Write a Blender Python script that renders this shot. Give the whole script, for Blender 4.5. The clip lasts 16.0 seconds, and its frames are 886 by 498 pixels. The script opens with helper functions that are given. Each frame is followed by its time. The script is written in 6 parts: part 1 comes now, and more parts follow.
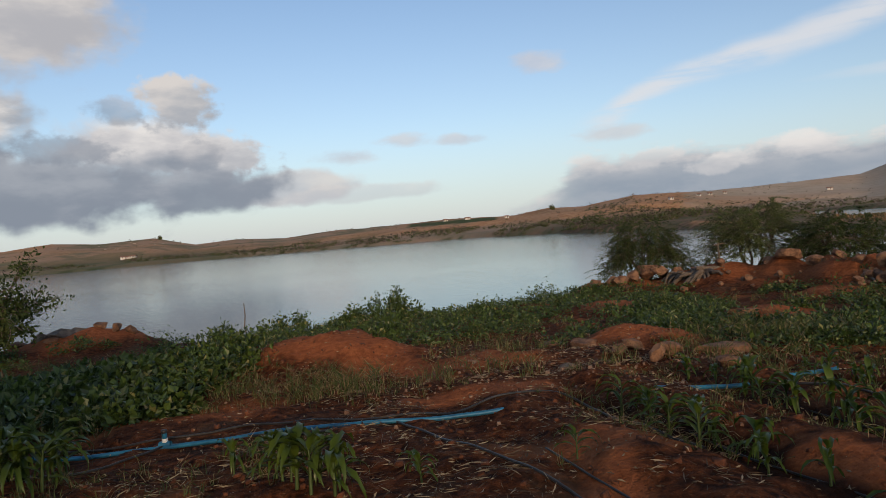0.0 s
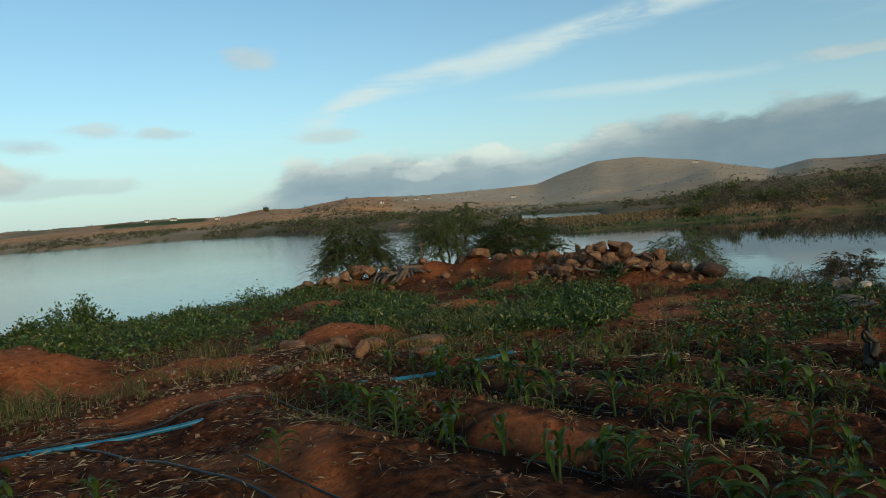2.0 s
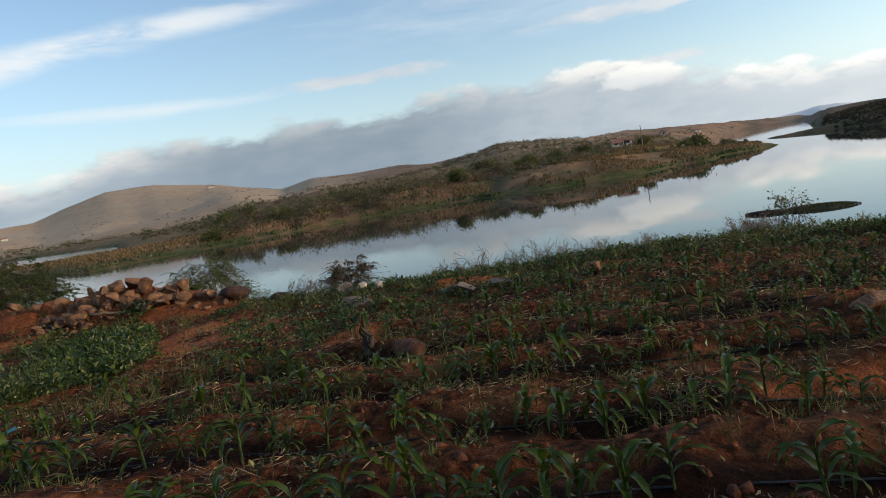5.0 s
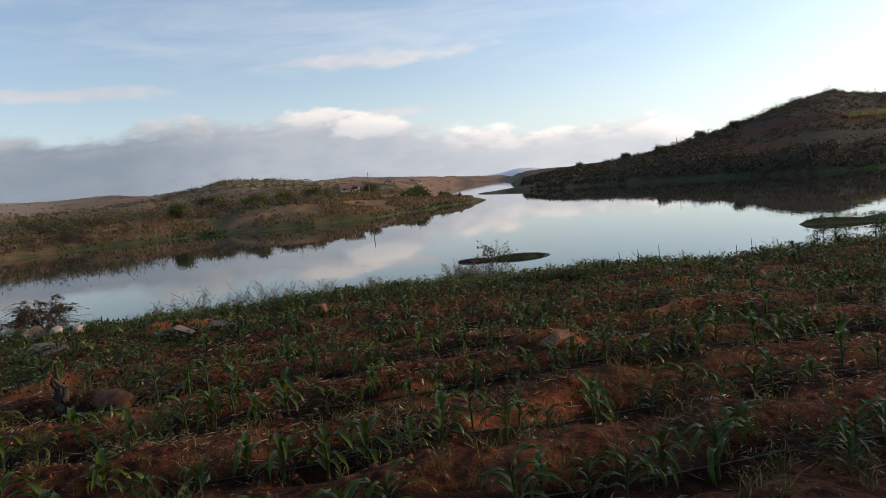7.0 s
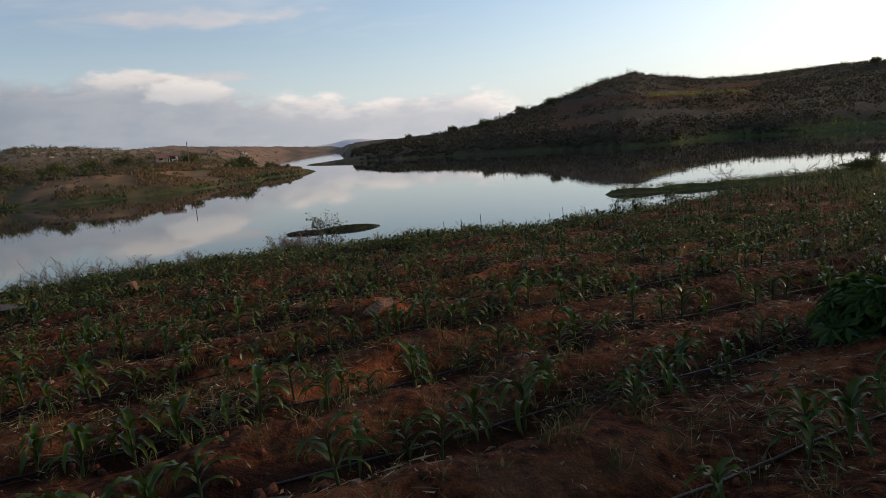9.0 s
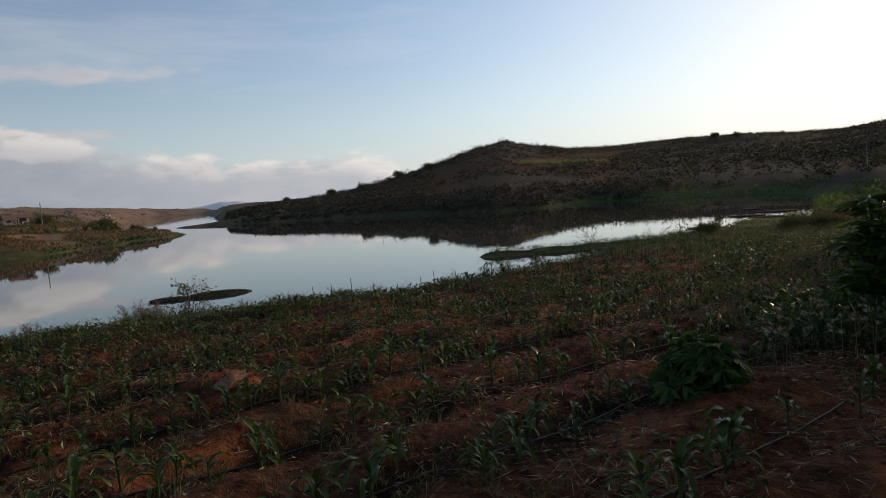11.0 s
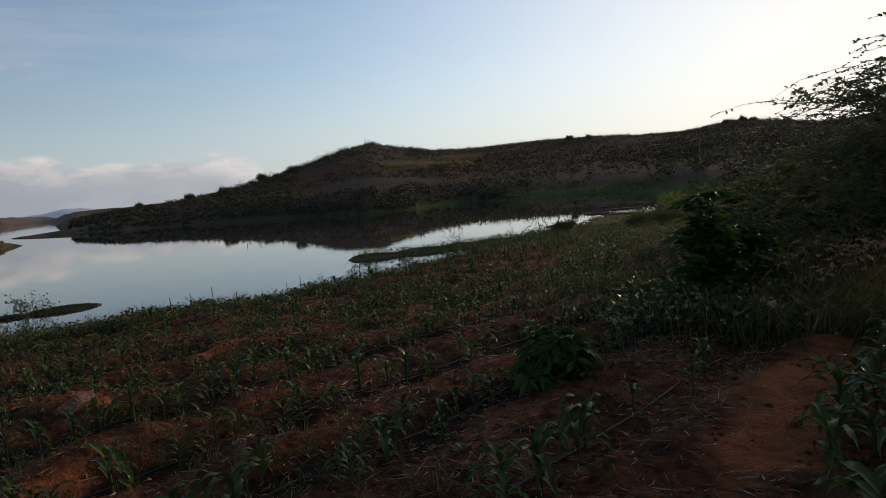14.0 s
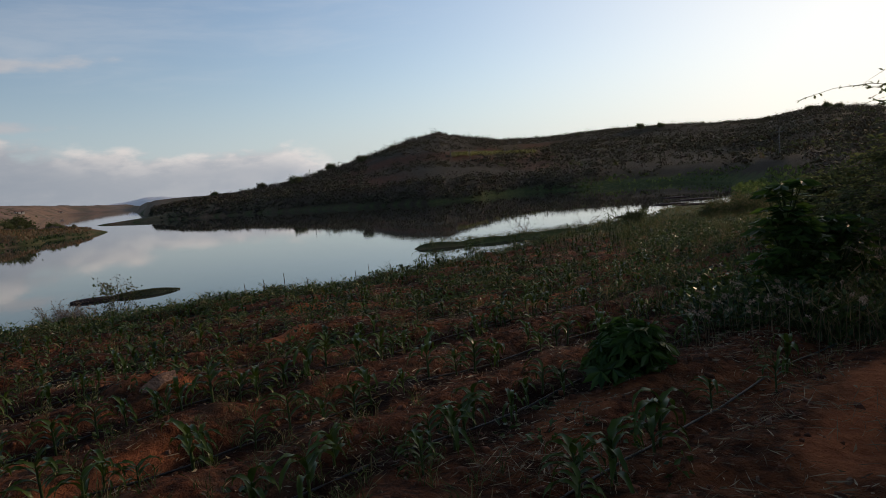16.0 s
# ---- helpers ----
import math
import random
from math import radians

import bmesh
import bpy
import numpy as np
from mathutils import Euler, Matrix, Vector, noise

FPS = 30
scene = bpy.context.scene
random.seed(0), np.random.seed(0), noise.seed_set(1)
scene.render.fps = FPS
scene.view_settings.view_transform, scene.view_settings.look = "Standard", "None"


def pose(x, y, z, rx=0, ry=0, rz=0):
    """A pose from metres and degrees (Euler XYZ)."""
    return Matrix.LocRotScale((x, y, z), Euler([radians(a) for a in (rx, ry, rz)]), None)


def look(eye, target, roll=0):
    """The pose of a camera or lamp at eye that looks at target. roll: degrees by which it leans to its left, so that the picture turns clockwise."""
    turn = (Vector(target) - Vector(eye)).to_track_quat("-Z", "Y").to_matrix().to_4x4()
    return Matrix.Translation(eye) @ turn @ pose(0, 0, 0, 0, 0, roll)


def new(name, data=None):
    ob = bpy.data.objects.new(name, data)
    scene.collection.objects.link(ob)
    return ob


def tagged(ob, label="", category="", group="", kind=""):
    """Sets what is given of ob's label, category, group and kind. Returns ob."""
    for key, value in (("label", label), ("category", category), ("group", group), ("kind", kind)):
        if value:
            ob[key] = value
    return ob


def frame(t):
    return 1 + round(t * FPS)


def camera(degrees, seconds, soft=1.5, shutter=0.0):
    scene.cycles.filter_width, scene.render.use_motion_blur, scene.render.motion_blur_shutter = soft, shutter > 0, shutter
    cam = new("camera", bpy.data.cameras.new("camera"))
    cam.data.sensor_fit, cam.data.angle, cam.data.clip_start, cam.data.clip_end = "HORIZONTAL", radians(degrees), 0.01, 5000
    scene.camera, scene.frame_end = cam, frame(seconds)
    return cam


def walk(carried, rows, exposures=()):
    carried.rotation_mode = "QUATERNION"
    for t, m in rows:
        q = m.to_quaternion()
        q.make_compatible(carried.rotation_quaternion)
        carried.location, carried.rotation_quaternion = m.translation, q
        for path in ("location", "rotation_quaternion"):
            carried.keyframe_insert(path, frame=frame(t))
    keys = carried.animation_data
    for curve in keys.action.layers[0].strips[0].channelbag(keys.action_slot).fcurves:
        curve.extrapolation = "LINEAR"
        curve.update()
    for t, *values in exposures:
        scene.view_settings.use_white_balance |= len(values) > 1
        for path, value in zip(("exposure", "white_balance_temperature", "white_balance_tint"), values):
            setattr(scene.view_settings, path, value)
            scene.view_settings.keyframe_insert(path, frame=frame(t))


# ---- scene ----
# ================= camera and its walk =================
cam = camera(66.5, 16.0, 0.8)
PATH = [
    (0.0, pose(0.001, 0.003, 5.002, 88.59, 4.95, -0.12)),
    (0.5, pose(0.017, 0.029, 4.988, 87.42, 5.00, -5.00)),
    (1.0, pose(0.041, 0.050, 4.981, 87.18, 4.07, -12.31)),
    (1.5, pose(0.061, 0.020, 4.983, 87.27, 4.26, -17.71)),
    (2.0, pose(0.120, 0.020, 4.968, 86.78, 4.53, -24.01)),
    (2.5, pose(0.119, -0.033, 4.975, 85.86, 5.93, -30.99)),
    (3.0, pose(0.141, -0.057, 4.977, 84.36, 6.80, -36.61)),
    (5.5, pose(0.215, -0.128, 5.024, 84.38, 8.94, -69.88)),
    (6.0, pose(0.188, -0.114, 5.028, 84.89, 7.49, -75.54)),
    (6.5, pose(0.174, -0.110, 5.024, 85.24, 5.96, -80.26)),
    (7.0, pose(0.182, -0.136, 5.025, 84.47, 5.67, -86.06)),
    (7.5, pose(0.216, -0.157, 5.033, 84.06, 5.65, -93.40)),
    (8.0, pose(0.174, -0.135, 4.982, 80.35, 6.06, -97.09)),
    (10.5, pose(0.250, -0.466, 4.992, 85.32, 4.38, -107.07)),
    (11.0, pose(0.240, -0.480, 4.991, 85.25, 4.39, -110.48)),
    (11.5, pose(0.246, -0.473, 4.991, 85.44, 4.43, -113.06)),
    (12.0, pose(0.264, -0.482, 4.995, 85.73, 4.74, -114.29)),
    (12.5, pose(0.233, -0.490, 4.999, 85.90, 4.85, -115.99)),
    (13.0, pose(0.205, -0.502, 5.003, 85.14, 5.35, -118.38)),
    (13.5, pose(0.185, -0.505, 5.005, 85.07, 5.37, -120.50)),
    (14.0, pose(0.184, -0.513, 4.997, 84.49, 5.10, -121.68)),
    (14.5, pose(0.169, -0.520, 5.001, 84.50, 5.34, -124.04)),
    (15.0, pose(0.173, -0.503, 5.003, 84.71, 5.31, -125.20)),
    (15.5, pose(0.186, -0.487, 5.006, 84.37, 5.57, -121.18)),
    (16.0, pose(0.235, -0.487, 4.991, 84.11, 5.07, -116.10)),
]
EXPOSURES = [(0.0, -0.08, 6650, 11), (0.5, -0.1, 6480, 3), (1.0, -0.12, 6350, -4), (1.5, -0.1, 6200, -10), (2.2, -0.02, 6250, -11), (3.0, 0.05, 6350, -8), (5.5, 0.30, 6650, 8), (7.0, 0.18, 6800, 12), (8.0, 0.02, 6850, 13), (11.0, -0.34, 6700, 12), (12.5, -0.42, 6550, 12), (14.5, -0.55, 6550, 11), (16.0, -0.50, 6550, 11)]
walk(cam, PATH, EXPOSURES)

# ================= sky, sun =================
SUN_AZ, SUN_EL = 170.0, 11.0          # clockwise from +y, above the horizon


def toward(az, el=0.0):
    a, e = radians(az), radians(el)
    return Vector((math.sin(a) * math.cos(e), math.cos(a) * math.cos(e), math.sin(e)))


class Nodes:
    """A short way to write node trees."""

    def __init__(self, tree):
        self.tree = tree
        tree.nodes.clear()

    def add(self, kind, ins=(), **props):
        n = self.tree.nodes.new(kind)
        for k, v in props.items():
            setattr(n, k, v)
        for k, v in dict(ins).items():
            sock = n.inputs[k]
            if hasattr(v, "is_output"):
                self.tree.links.new(v, sock)
            else:
                sock.default_value = v
        return n

    def math(self, op, a, b=0.0, c=0.0):
        return self.add("ShaderNodeMath", {0: a, 1: b, 2: c}, operation=op).outputs[0]

    def mix(self, fac, a, b):
        n = self.add("ShaderNodeMix", data_type="RGBA")
        for sock, v in ((n.inputs["Factor"], fac), (n.inputs[6], a), (n.inputs[7], b)):
            if hasattr(v, "is_output"):
                self.tree.links.new(v, sock)
            else:
                sock.default_value = v if not isinstance(v, tuple) else (*v, 1.0)[:4]
        return n.outputs[2]

    def ramp(self, v, lo, hi, a=0.0, b=1.0):
        return self.add("ShaderNodeMapRange", {0: v, 1: lo, 2: hi, 3: a, 4: b}, interpolation_type="SMOOTHSTEP").outputs[0]

    def curve(self, v, x0, x1, y1, pairs):
        """A smooth curve through the pairs (x, y), x from x0 to x1, y from 0 to y1."""
        n = self.add("ShaderNodeFloatCurve", {"Value": self.math("DIVIDE", self.math("SUBTRACT", v, x0), x1 - x0)})
        line = n.mapping.curves[0]
        spots = [((x - x0) / (x1 - x0), y / y1) for x, y in pairs]
        line.points[0].location, line.points[1].location = spots[0], spots[-1]
        for spot in spots[1:-1]:
            line.points.new(*spot)
        n.mapping.update()
        return self.math("MULTIPLY", n.outputs[0], y1)

    def noise(self, vec, scale, detail=4.0, rough=0.55, lac=2.0, dist=0.0):
        n = self.add("ShaderNodeTexNoise", {"Scale": scale, "Detail": detail, "Roughness": rough, "Lacunarity": lac, "Distortion": dist})
        if vec is not None:
            self.tree.links.new(vec, n.inputs["Vector"])
        return n.outputs["Fac"]


def build_world():
    world = bpy.data.worlds.new("sky")
    scene.world = world
    world.use_nodes = True
    t = Nodes(world.node_tree)
    sky = t.add("ShaderNodeTexSky", sky_type="NISHITA", sun_disc=False, sun_elevation=radians(SUN_EL), sun_rotation=radians(SUN_AZ),
                altitude=300.0, air_density=1.0, dust_density=1.0, ozone_density=1.4).outputs[0]
    way = t.add("ShaderNodeTexCoord").outputs["Generated"]
    sep = t.add("ShaderNodeSeparateXYZ", {0: way})
    x, y, z = sep.outputs
    az = t.math("MULTIPLY", t.math("ARCTAN2", x, y), 57.2958)
    el = t.math("MULTIPLY", t.math("ARCSINE", z), 57.2958)
    flat = t.add("ShaderNodeVectorMath", {0: way, 1: (1.0, 1.0, 2.6)}, operation="MULTIPLY").outputs[0]
    big = t.noise(flat, 7.0, 5.0, 0.5)
    fine = t.noise(flat, 17.0, 5.0, 0.55)
    low = t.noise(flat, 4.2, 4.0, 0.5)
    streak = t.noise(t.add("ShaderNodeVectorMath", {0: way, 1: (1.6, 1.6, 11.0)}, operation="MULTIPLY").outputs[0], 3.2, 6.0, 0.6, 2.0, 0.4)

    def blob(a0, e0, wa, we):
        """1 at the cloud's heart, falling to 0 at its rim, an ellipse in azimuth and elevation."""
        u = t.math("DIVIDE", t.math("SUBTRACT", az, a0), wa)
        v = t.math("DIVIDE", t.math("SUBTRACT", el, e0), we)
        d = t.math("SQRT", t.math("ADD", t.math("MULTIPLY", u, u), t.math("MULTIPLY", v, v)))
        return t.math("SUBTRACT", 1.0, d)

    def cover(heart, gain, lo, hi, n=big):
        return t.ramp(t.math("ADD", heart, t.math("MULTIPLY", t.math("SUBTRACT", n, 0.5), gain)), lo, hi)

    # heaps of cumulus over the west end of the lake: azimuth, elevation, half width, half height, paint from belly to crown
    lumps = t.math("ADD", t.math("MULTIPLY", t.math("SUBTRACT", big, 0.5), 1.5), t.math("MULTIPLY", t.math("SUBTRACT", fine, 0.5), 0.7))
    grey, slate, white, cream = (0.50, 0.51, 0.55), (0.27, 0.315, 0.385), (0.90, 0.88, 0.86), (0.76, 0.73, 0.71)
    full_lump = t.add("ShaderNodeVectorMath", {0: way, 1: (1.0, 1.0, 1.35)}, operation="MULTIPLY").outputs[0]
    puffy, crumb = t.noise(full_lump, 8.5, 4.0, 0.5), t.noise(full_lump, 24.0, 4.0, 0.55)
    curdle = t.math("ADD", t.math("MULTIPLY", t.math("SUBTRACT", puffy, 0.5), 1.5), t.math("MULTIPLY", t.math("SUBTRACT", crumb, 0.5), 0.55))
    ragged = t.math("ADD", t.math("MULTIPLY", t.math("SUBTRACT", puffy, 0.5), 0.9), t.math("MULTIPLY", t.math("SUBTRACT", crumb, 0.5), 1.9))
    pale = (0.62, 0.63, 0.66)
    HEAPS = [(17.0, 4.4, 3.6, 1.1, pale, white, 0.8), (28.5, 4.3, 3.4, 1.2, pale, white, 0.8), (22.5, 3.5, 3.4, 0.9, pale, white, 0.7), (80, 5.3, 4.0, 1.0, pale, white, 0.55),
             (-38, 8.5, 9.0, 6.0, slate, white, 1.0), (-24, 8.6, 8.5, 2.7, (0.55, 0.56, 0.60), white, 1.0), (-17.4, 7.4, 4.4, 2.3, grey, white, 0.95), (-13, 4.6, 7.0, 1.5, (0.56, 0.58, 0.63), cream, 0.85), (-6.0, 3.8, 8.0, 0.9, (0.58, 0.60, 0.64), cream, 0.5),
             (-31.5, 17.6, 9.5, 5.2, grey, cream, 1.0), (-20.6, 12.0, 3.7, 2.7, (0.44, 0.475, 0.53), cream, 1.0), (-24.4, 11.2, 2.6, 1.4, slate, grey, 0.6),
             (-28.5, 5.2, 12.5, 3.9, slate, (0.40, 0.44, 0.50), 1.0), (-19.4, 4.9, 7.0, 2.4, slate, (0.44, 0.475, 0.53), 0.95), (-28.5, 8.5, 4.8, 1.5, slate, slate, 0.6), (-19.4, 7.6, 2.4, 1.2, slate, grey, 0.55)]
    # long bank low over the hills
    top = t.curve(az, 0.0, 128.0, 10.0, [(0, 0.6), (5, 1.4), (10, 3.4), (14.5, 5.2), (22, 5.0), (31, 4.6), (38, 5.8), (47, 6.3), (56, 6.8), (66, 7.0), (78, 6.7), (84.5, 5.5), (92, 4.2), (100, 4.0), (106, 2.6), (113, 1.0), (128, 0.0)])
    deep = t.math("ADD", t.math("SUBTRACT", top, el), t.math("MULTIPLY", lumps, 3.6))
    bank_m = t.math("MULTIPLY", t.ramp(deep, -0.15, 1.1), t.ramp(az, 0.0, 14.0))
    # puffs and wisps
    puff = blob(9.0, 13.2, 3.0, 1.3)
    for a0, e0, wa, we in ((-7.1, 6.9, 3.6, 0.9), (-2.2, 7.9, 3.6, 0.8), (1.8, 7.7, 3, 0.7), (81, 10.6, 12, 1.0), (82, 6.2, 7, 0.7), (58, 9.1, 9, 0.8), (14.8, 6.9, 4.0, 0.9)):
        puff = t.math("MAXIMUM", puff, blob(a0, e0, wa, we))
    puff_m = t.math("MULTIPLY", cover(puff, 1.5, 0.1, 0.8, fine), 0.6)
    line = t.curve(az, 10.0, 60.0, 20.0, [(10, 6.6), (14, 8.2), (21, 10.8), (29, 12.0), (41, 14.2), (50, 15.4), (60, 16.0)])
    off = t.math("ABSOLUTE", t.math("ADD", t.math("SUBTRACT", el, line), t.math("MULTIPLY", t.math("SUBTRACT", big, 0.5), 2.2)))
    wisp_m = t.math("MULTIPLY", t.math("MULTIPLY", t.ramp(off, 0.1, 1.5, 1.0, 0.0), t.ramp(streak, 0.3, 0.6)), t.math("MULTIPLY", t.ramp(az, 11.0, 16.0), t.ramp(az, 44.0, 60.0, 0.75, 0.0)))
    thin = t.math("MULTIPLY", cover(blob(41, 8.7, 13, 0.9), 1.2, 0.1, 1.0, streak), 0.5)
    veil = t.math("MULTIPLY", cover(blob(82, 13, 45, 6), 1.8, 0.2, 1.4, streak), 0.3)
    wisp_m = t.math("MAXIMUM", wisp_m, t.math("MAXIMUM", thin, veil))
    # light on the clouds: white shoulders, blue-grey bellies
    lit = t.ramp(t.math("ADD", t.math("MULTIPLY", big, 0.75), t.math("MULTIPLY", fine, 0.35)), 0.42, 0.74)
    bank_lit = t.math("MULTIPLY", t.ramp(deep, 0.2, 2.6, 1.0, 0.12), t.ramp(t.math("ADD", t.math("MULTIPLY", big, 0.45), t.math("MULTIPLY", fine, 0.55)), 0.42, 0.62, 0.15, 1.0))
    bank_lit = t.math("ADD", bank_lit, t.math("MULTIPLY", t.ramp(az, 62.0, 100.0), 0.25))
    heavy = t.math("MULTIPLY", t.ramp(az, 36.0, 46.0), t.ramp(az, 60.0, 72.0, 1.0, 0.0))
    bank_lit = t.math("MULTIPLY", bank_lit, t.math("SUBTRACT", 1.0, t.math("MULTIPLY", heavy, 0.5)))
    bank_c = t.mix(bank_lit, t.mix(heavy, (0.32, 0.385, 0.47), (0.24, 0.30, 0.375)), (0.88, 0.84, 0.815))
    scale = 1.0 / SKY_STRENGTH
    sky = t.add("ShaderNodeVectorMath", {0: sky, 1: SKY_TINT}, operation="MULTIPLY").outputs[0]

    def lift(c):
        if isinstance(c, tuple):
            return tuple(v * scale * CLOUD for v in c)
        return t.add("ShaderNodeVectorMath", {0: c, 1: (scale * CLOUD, scale * CLOUD, scale * CLOUD)}, operation="MULTIPLY").outputs[0]

    # sky above the view dimmed towards the zenith to weaken light on the ground
    overhead_dim = t.ramp(el, 32.0, 75.0, 1.0, 0.5)
    sky = t.add("ShaderNodeVectorMath", {0: sky, "Scale": overhead_dim}, operation="SCALE").outputs[0]
    # pale haze low on the horizon
    haze = t.math("ADD", t.math("MULTIPLY", t.ramp(el, 0.0, 27.0, 1.0, 0.0), 0.25), t.ramp(el, 0.0, 10.0, 0.45, 0.0))
    sky = t.mix(haze, sky, lift(t.mix(0.0, (0.61, 0.70, 0.82), (0.8, 0.8, 0.8))))
    sky = t.mix(wisp_m, sky, lift(t.mix(0.0, (0.84, 0.84, 0.86), (0.8, 0.8, 0.8))))
    sky = t.mix(puff_m, sky, lift(t.mix(lit, (0.58, 0.58, 0.64), (0.76, 0.71, 0.69))))
    sky = t.mix(bank_m, sky, lift(bank_c))
    for a0, e0, wa, we, belly, crown, full in HEAPS:
        m = t.math("MULTIPLY", t.ramp(t.math("ADD", blob(a0, e0, wa, we), curdle if wa > 5 else ragged), 0.0, 0.44), full)
        up = t.math("DIVIDE", t.math("SUBTRACT", el, e0), we)
        glow = t.ramp(t.math("ADD", t.math("MULTIPLY", up, 0.6), t.math("MULTIPLY", t.math("SUBTRACT", lit, 0.5), 0.9)), -0.55, 0.65)
        sky = t.mix(m, sky, lift(t.mix(glow, belly, crown)))
    # thin bright veil round the sun
    near_sun = t.add("ShaderNodeVectorMath", {0: way, 1: tuple(toward(SUN_AZ, SUN_EL))}, operation="DOT_PRODUCT").outputs["Value"]
    off_sun = t.math("MULTIPLY", t.math("ARCCOSINE", near_sun), 57.2958)
    sky = t.add("ShaderNodeVectorMath", {0: sky, "Scale": t.ramp(off_sun, 45.0, 112.0, 1.34, 1.0)}, operation="SCALE").outputs[0]
    sky = t.mix(t.math("MULTIPLY", t.math("POWER", t.ramp(off_sun, 8.0, 80.0, 1.0, 0.0), 2.2), 0.96), sky, lift((1.45, 1.42, 1.36)))
    back = t.add("ShaderNodeBackground", {"Color": sky, "Strength": SKY_STRENGTH})
    t.add("ShaderNodeOutputWorld", {"Surface": back.outputs[0]})


SKY_STRENGTH, SKY_TINT, CLOUD = 0.10, (1.60, 1.66, 1.84), 0.94
build_world()
sun_data = bpy.data.lights.new("sun", "SUN")
sun_data.energy, sun_data.angle, sun_data.color = 2.7, radians(6.0), (1.0, 0.72, 0.46)
sun_ob = new("sun", sun_data)
sun_ob.matrix_world = look(toward(SUN_AZ, SUN_EL) * 400, (0, 0, 0))

# ================= materials =================
def material(name, build):
    m = bpy.data.materials.new(name)
    m.use_nodes = True
    t = Nodes(m.node_tree)
    shader = build(t)
    t.add("ShaderNodeOutputMaterial", {"Surface": shader})
    return m


def principled(t, color, rough=0.8, bump=None, strength=0.3, dist=0.02, metallic=0.0, spec=0.5):
    ins = {"Base Color": color if hasattr(color, "is_output") else (*color, 1.0), "Roughness": rough, "Metallic": metallic, "Specular IOR Level": spec}
    n = t.add("ShaderNodeBsdfPrincipled", ins)
    if bump is not None:
        t.tree.links.new(t.add("ShaderNodeBump", {"Height": bump, "Strength": strength, "Distance": dist}).outputs[0], n.inputs["Normal"])
    return n.outputs[0]


def place(t):
    return t.add("ShaderNodeNewGeometry").outputs["Position"]


def island(t):
    return t.add("ShaderNodeNewGeometry").outputs["Random Per Island"]


def leaf_material(name, dark, light, dry=None, gloss=0.45, through_light=0.35, dry_share=0.08, far=False, spec=0.25):
    def build(t):
        r = island(t)
        n = t.noise(place(t), 0.16 if far else 3.0, 3.0)
        share = (0.22, 1.3) if far else (0.7, 0.5)
        col = t.mix(t.ramp(t.math("ADD", t.math("MULTIPLY", r, share[0]), t.math("MULTIPLY", n, share[1])), 0.45 if far else 0.2, 1.05 if far else 0.95), dark, light)
        if dry:
            col = t.mix(t.ramp(t.noise(place(t), 0.31, 2.0) if far else r, 0.56 if far else 1 - dry_share - 0.02, 0.62 if far else 1 - dry_share), col, dry)
        a = principled(t, col, gloss, spec=spec)
        b = t.add("ShaderNodeBsdfTranslucent", {"Color": col}).outputs[0]
        return t.add("ShaderNodeMixShader", {0: through_light, 1: a, 2: b}).outputs[0]
    return material(name, build)


def plain_material(name, a, b, rough=0.8, scale=8.0, bump=0.3, metallic=0.0, spec=0.4, dist=0.02):
    def build(t):
        p = place(t)
        n1, n2 = t.noise(p, scale, 5.0), t.noise(p, scale * 6, 3.0)
        f = t.ramp(t.math("ADD", t.math("MULTIPLY", n1, 0.7), t.math("MULTIPLY", n2, 0.3)), 0.35, 0.65)
        return principled(t, t.mix(f, a, b), rough, n2, bump, dist, metallic, spec)
    return material(name, build)


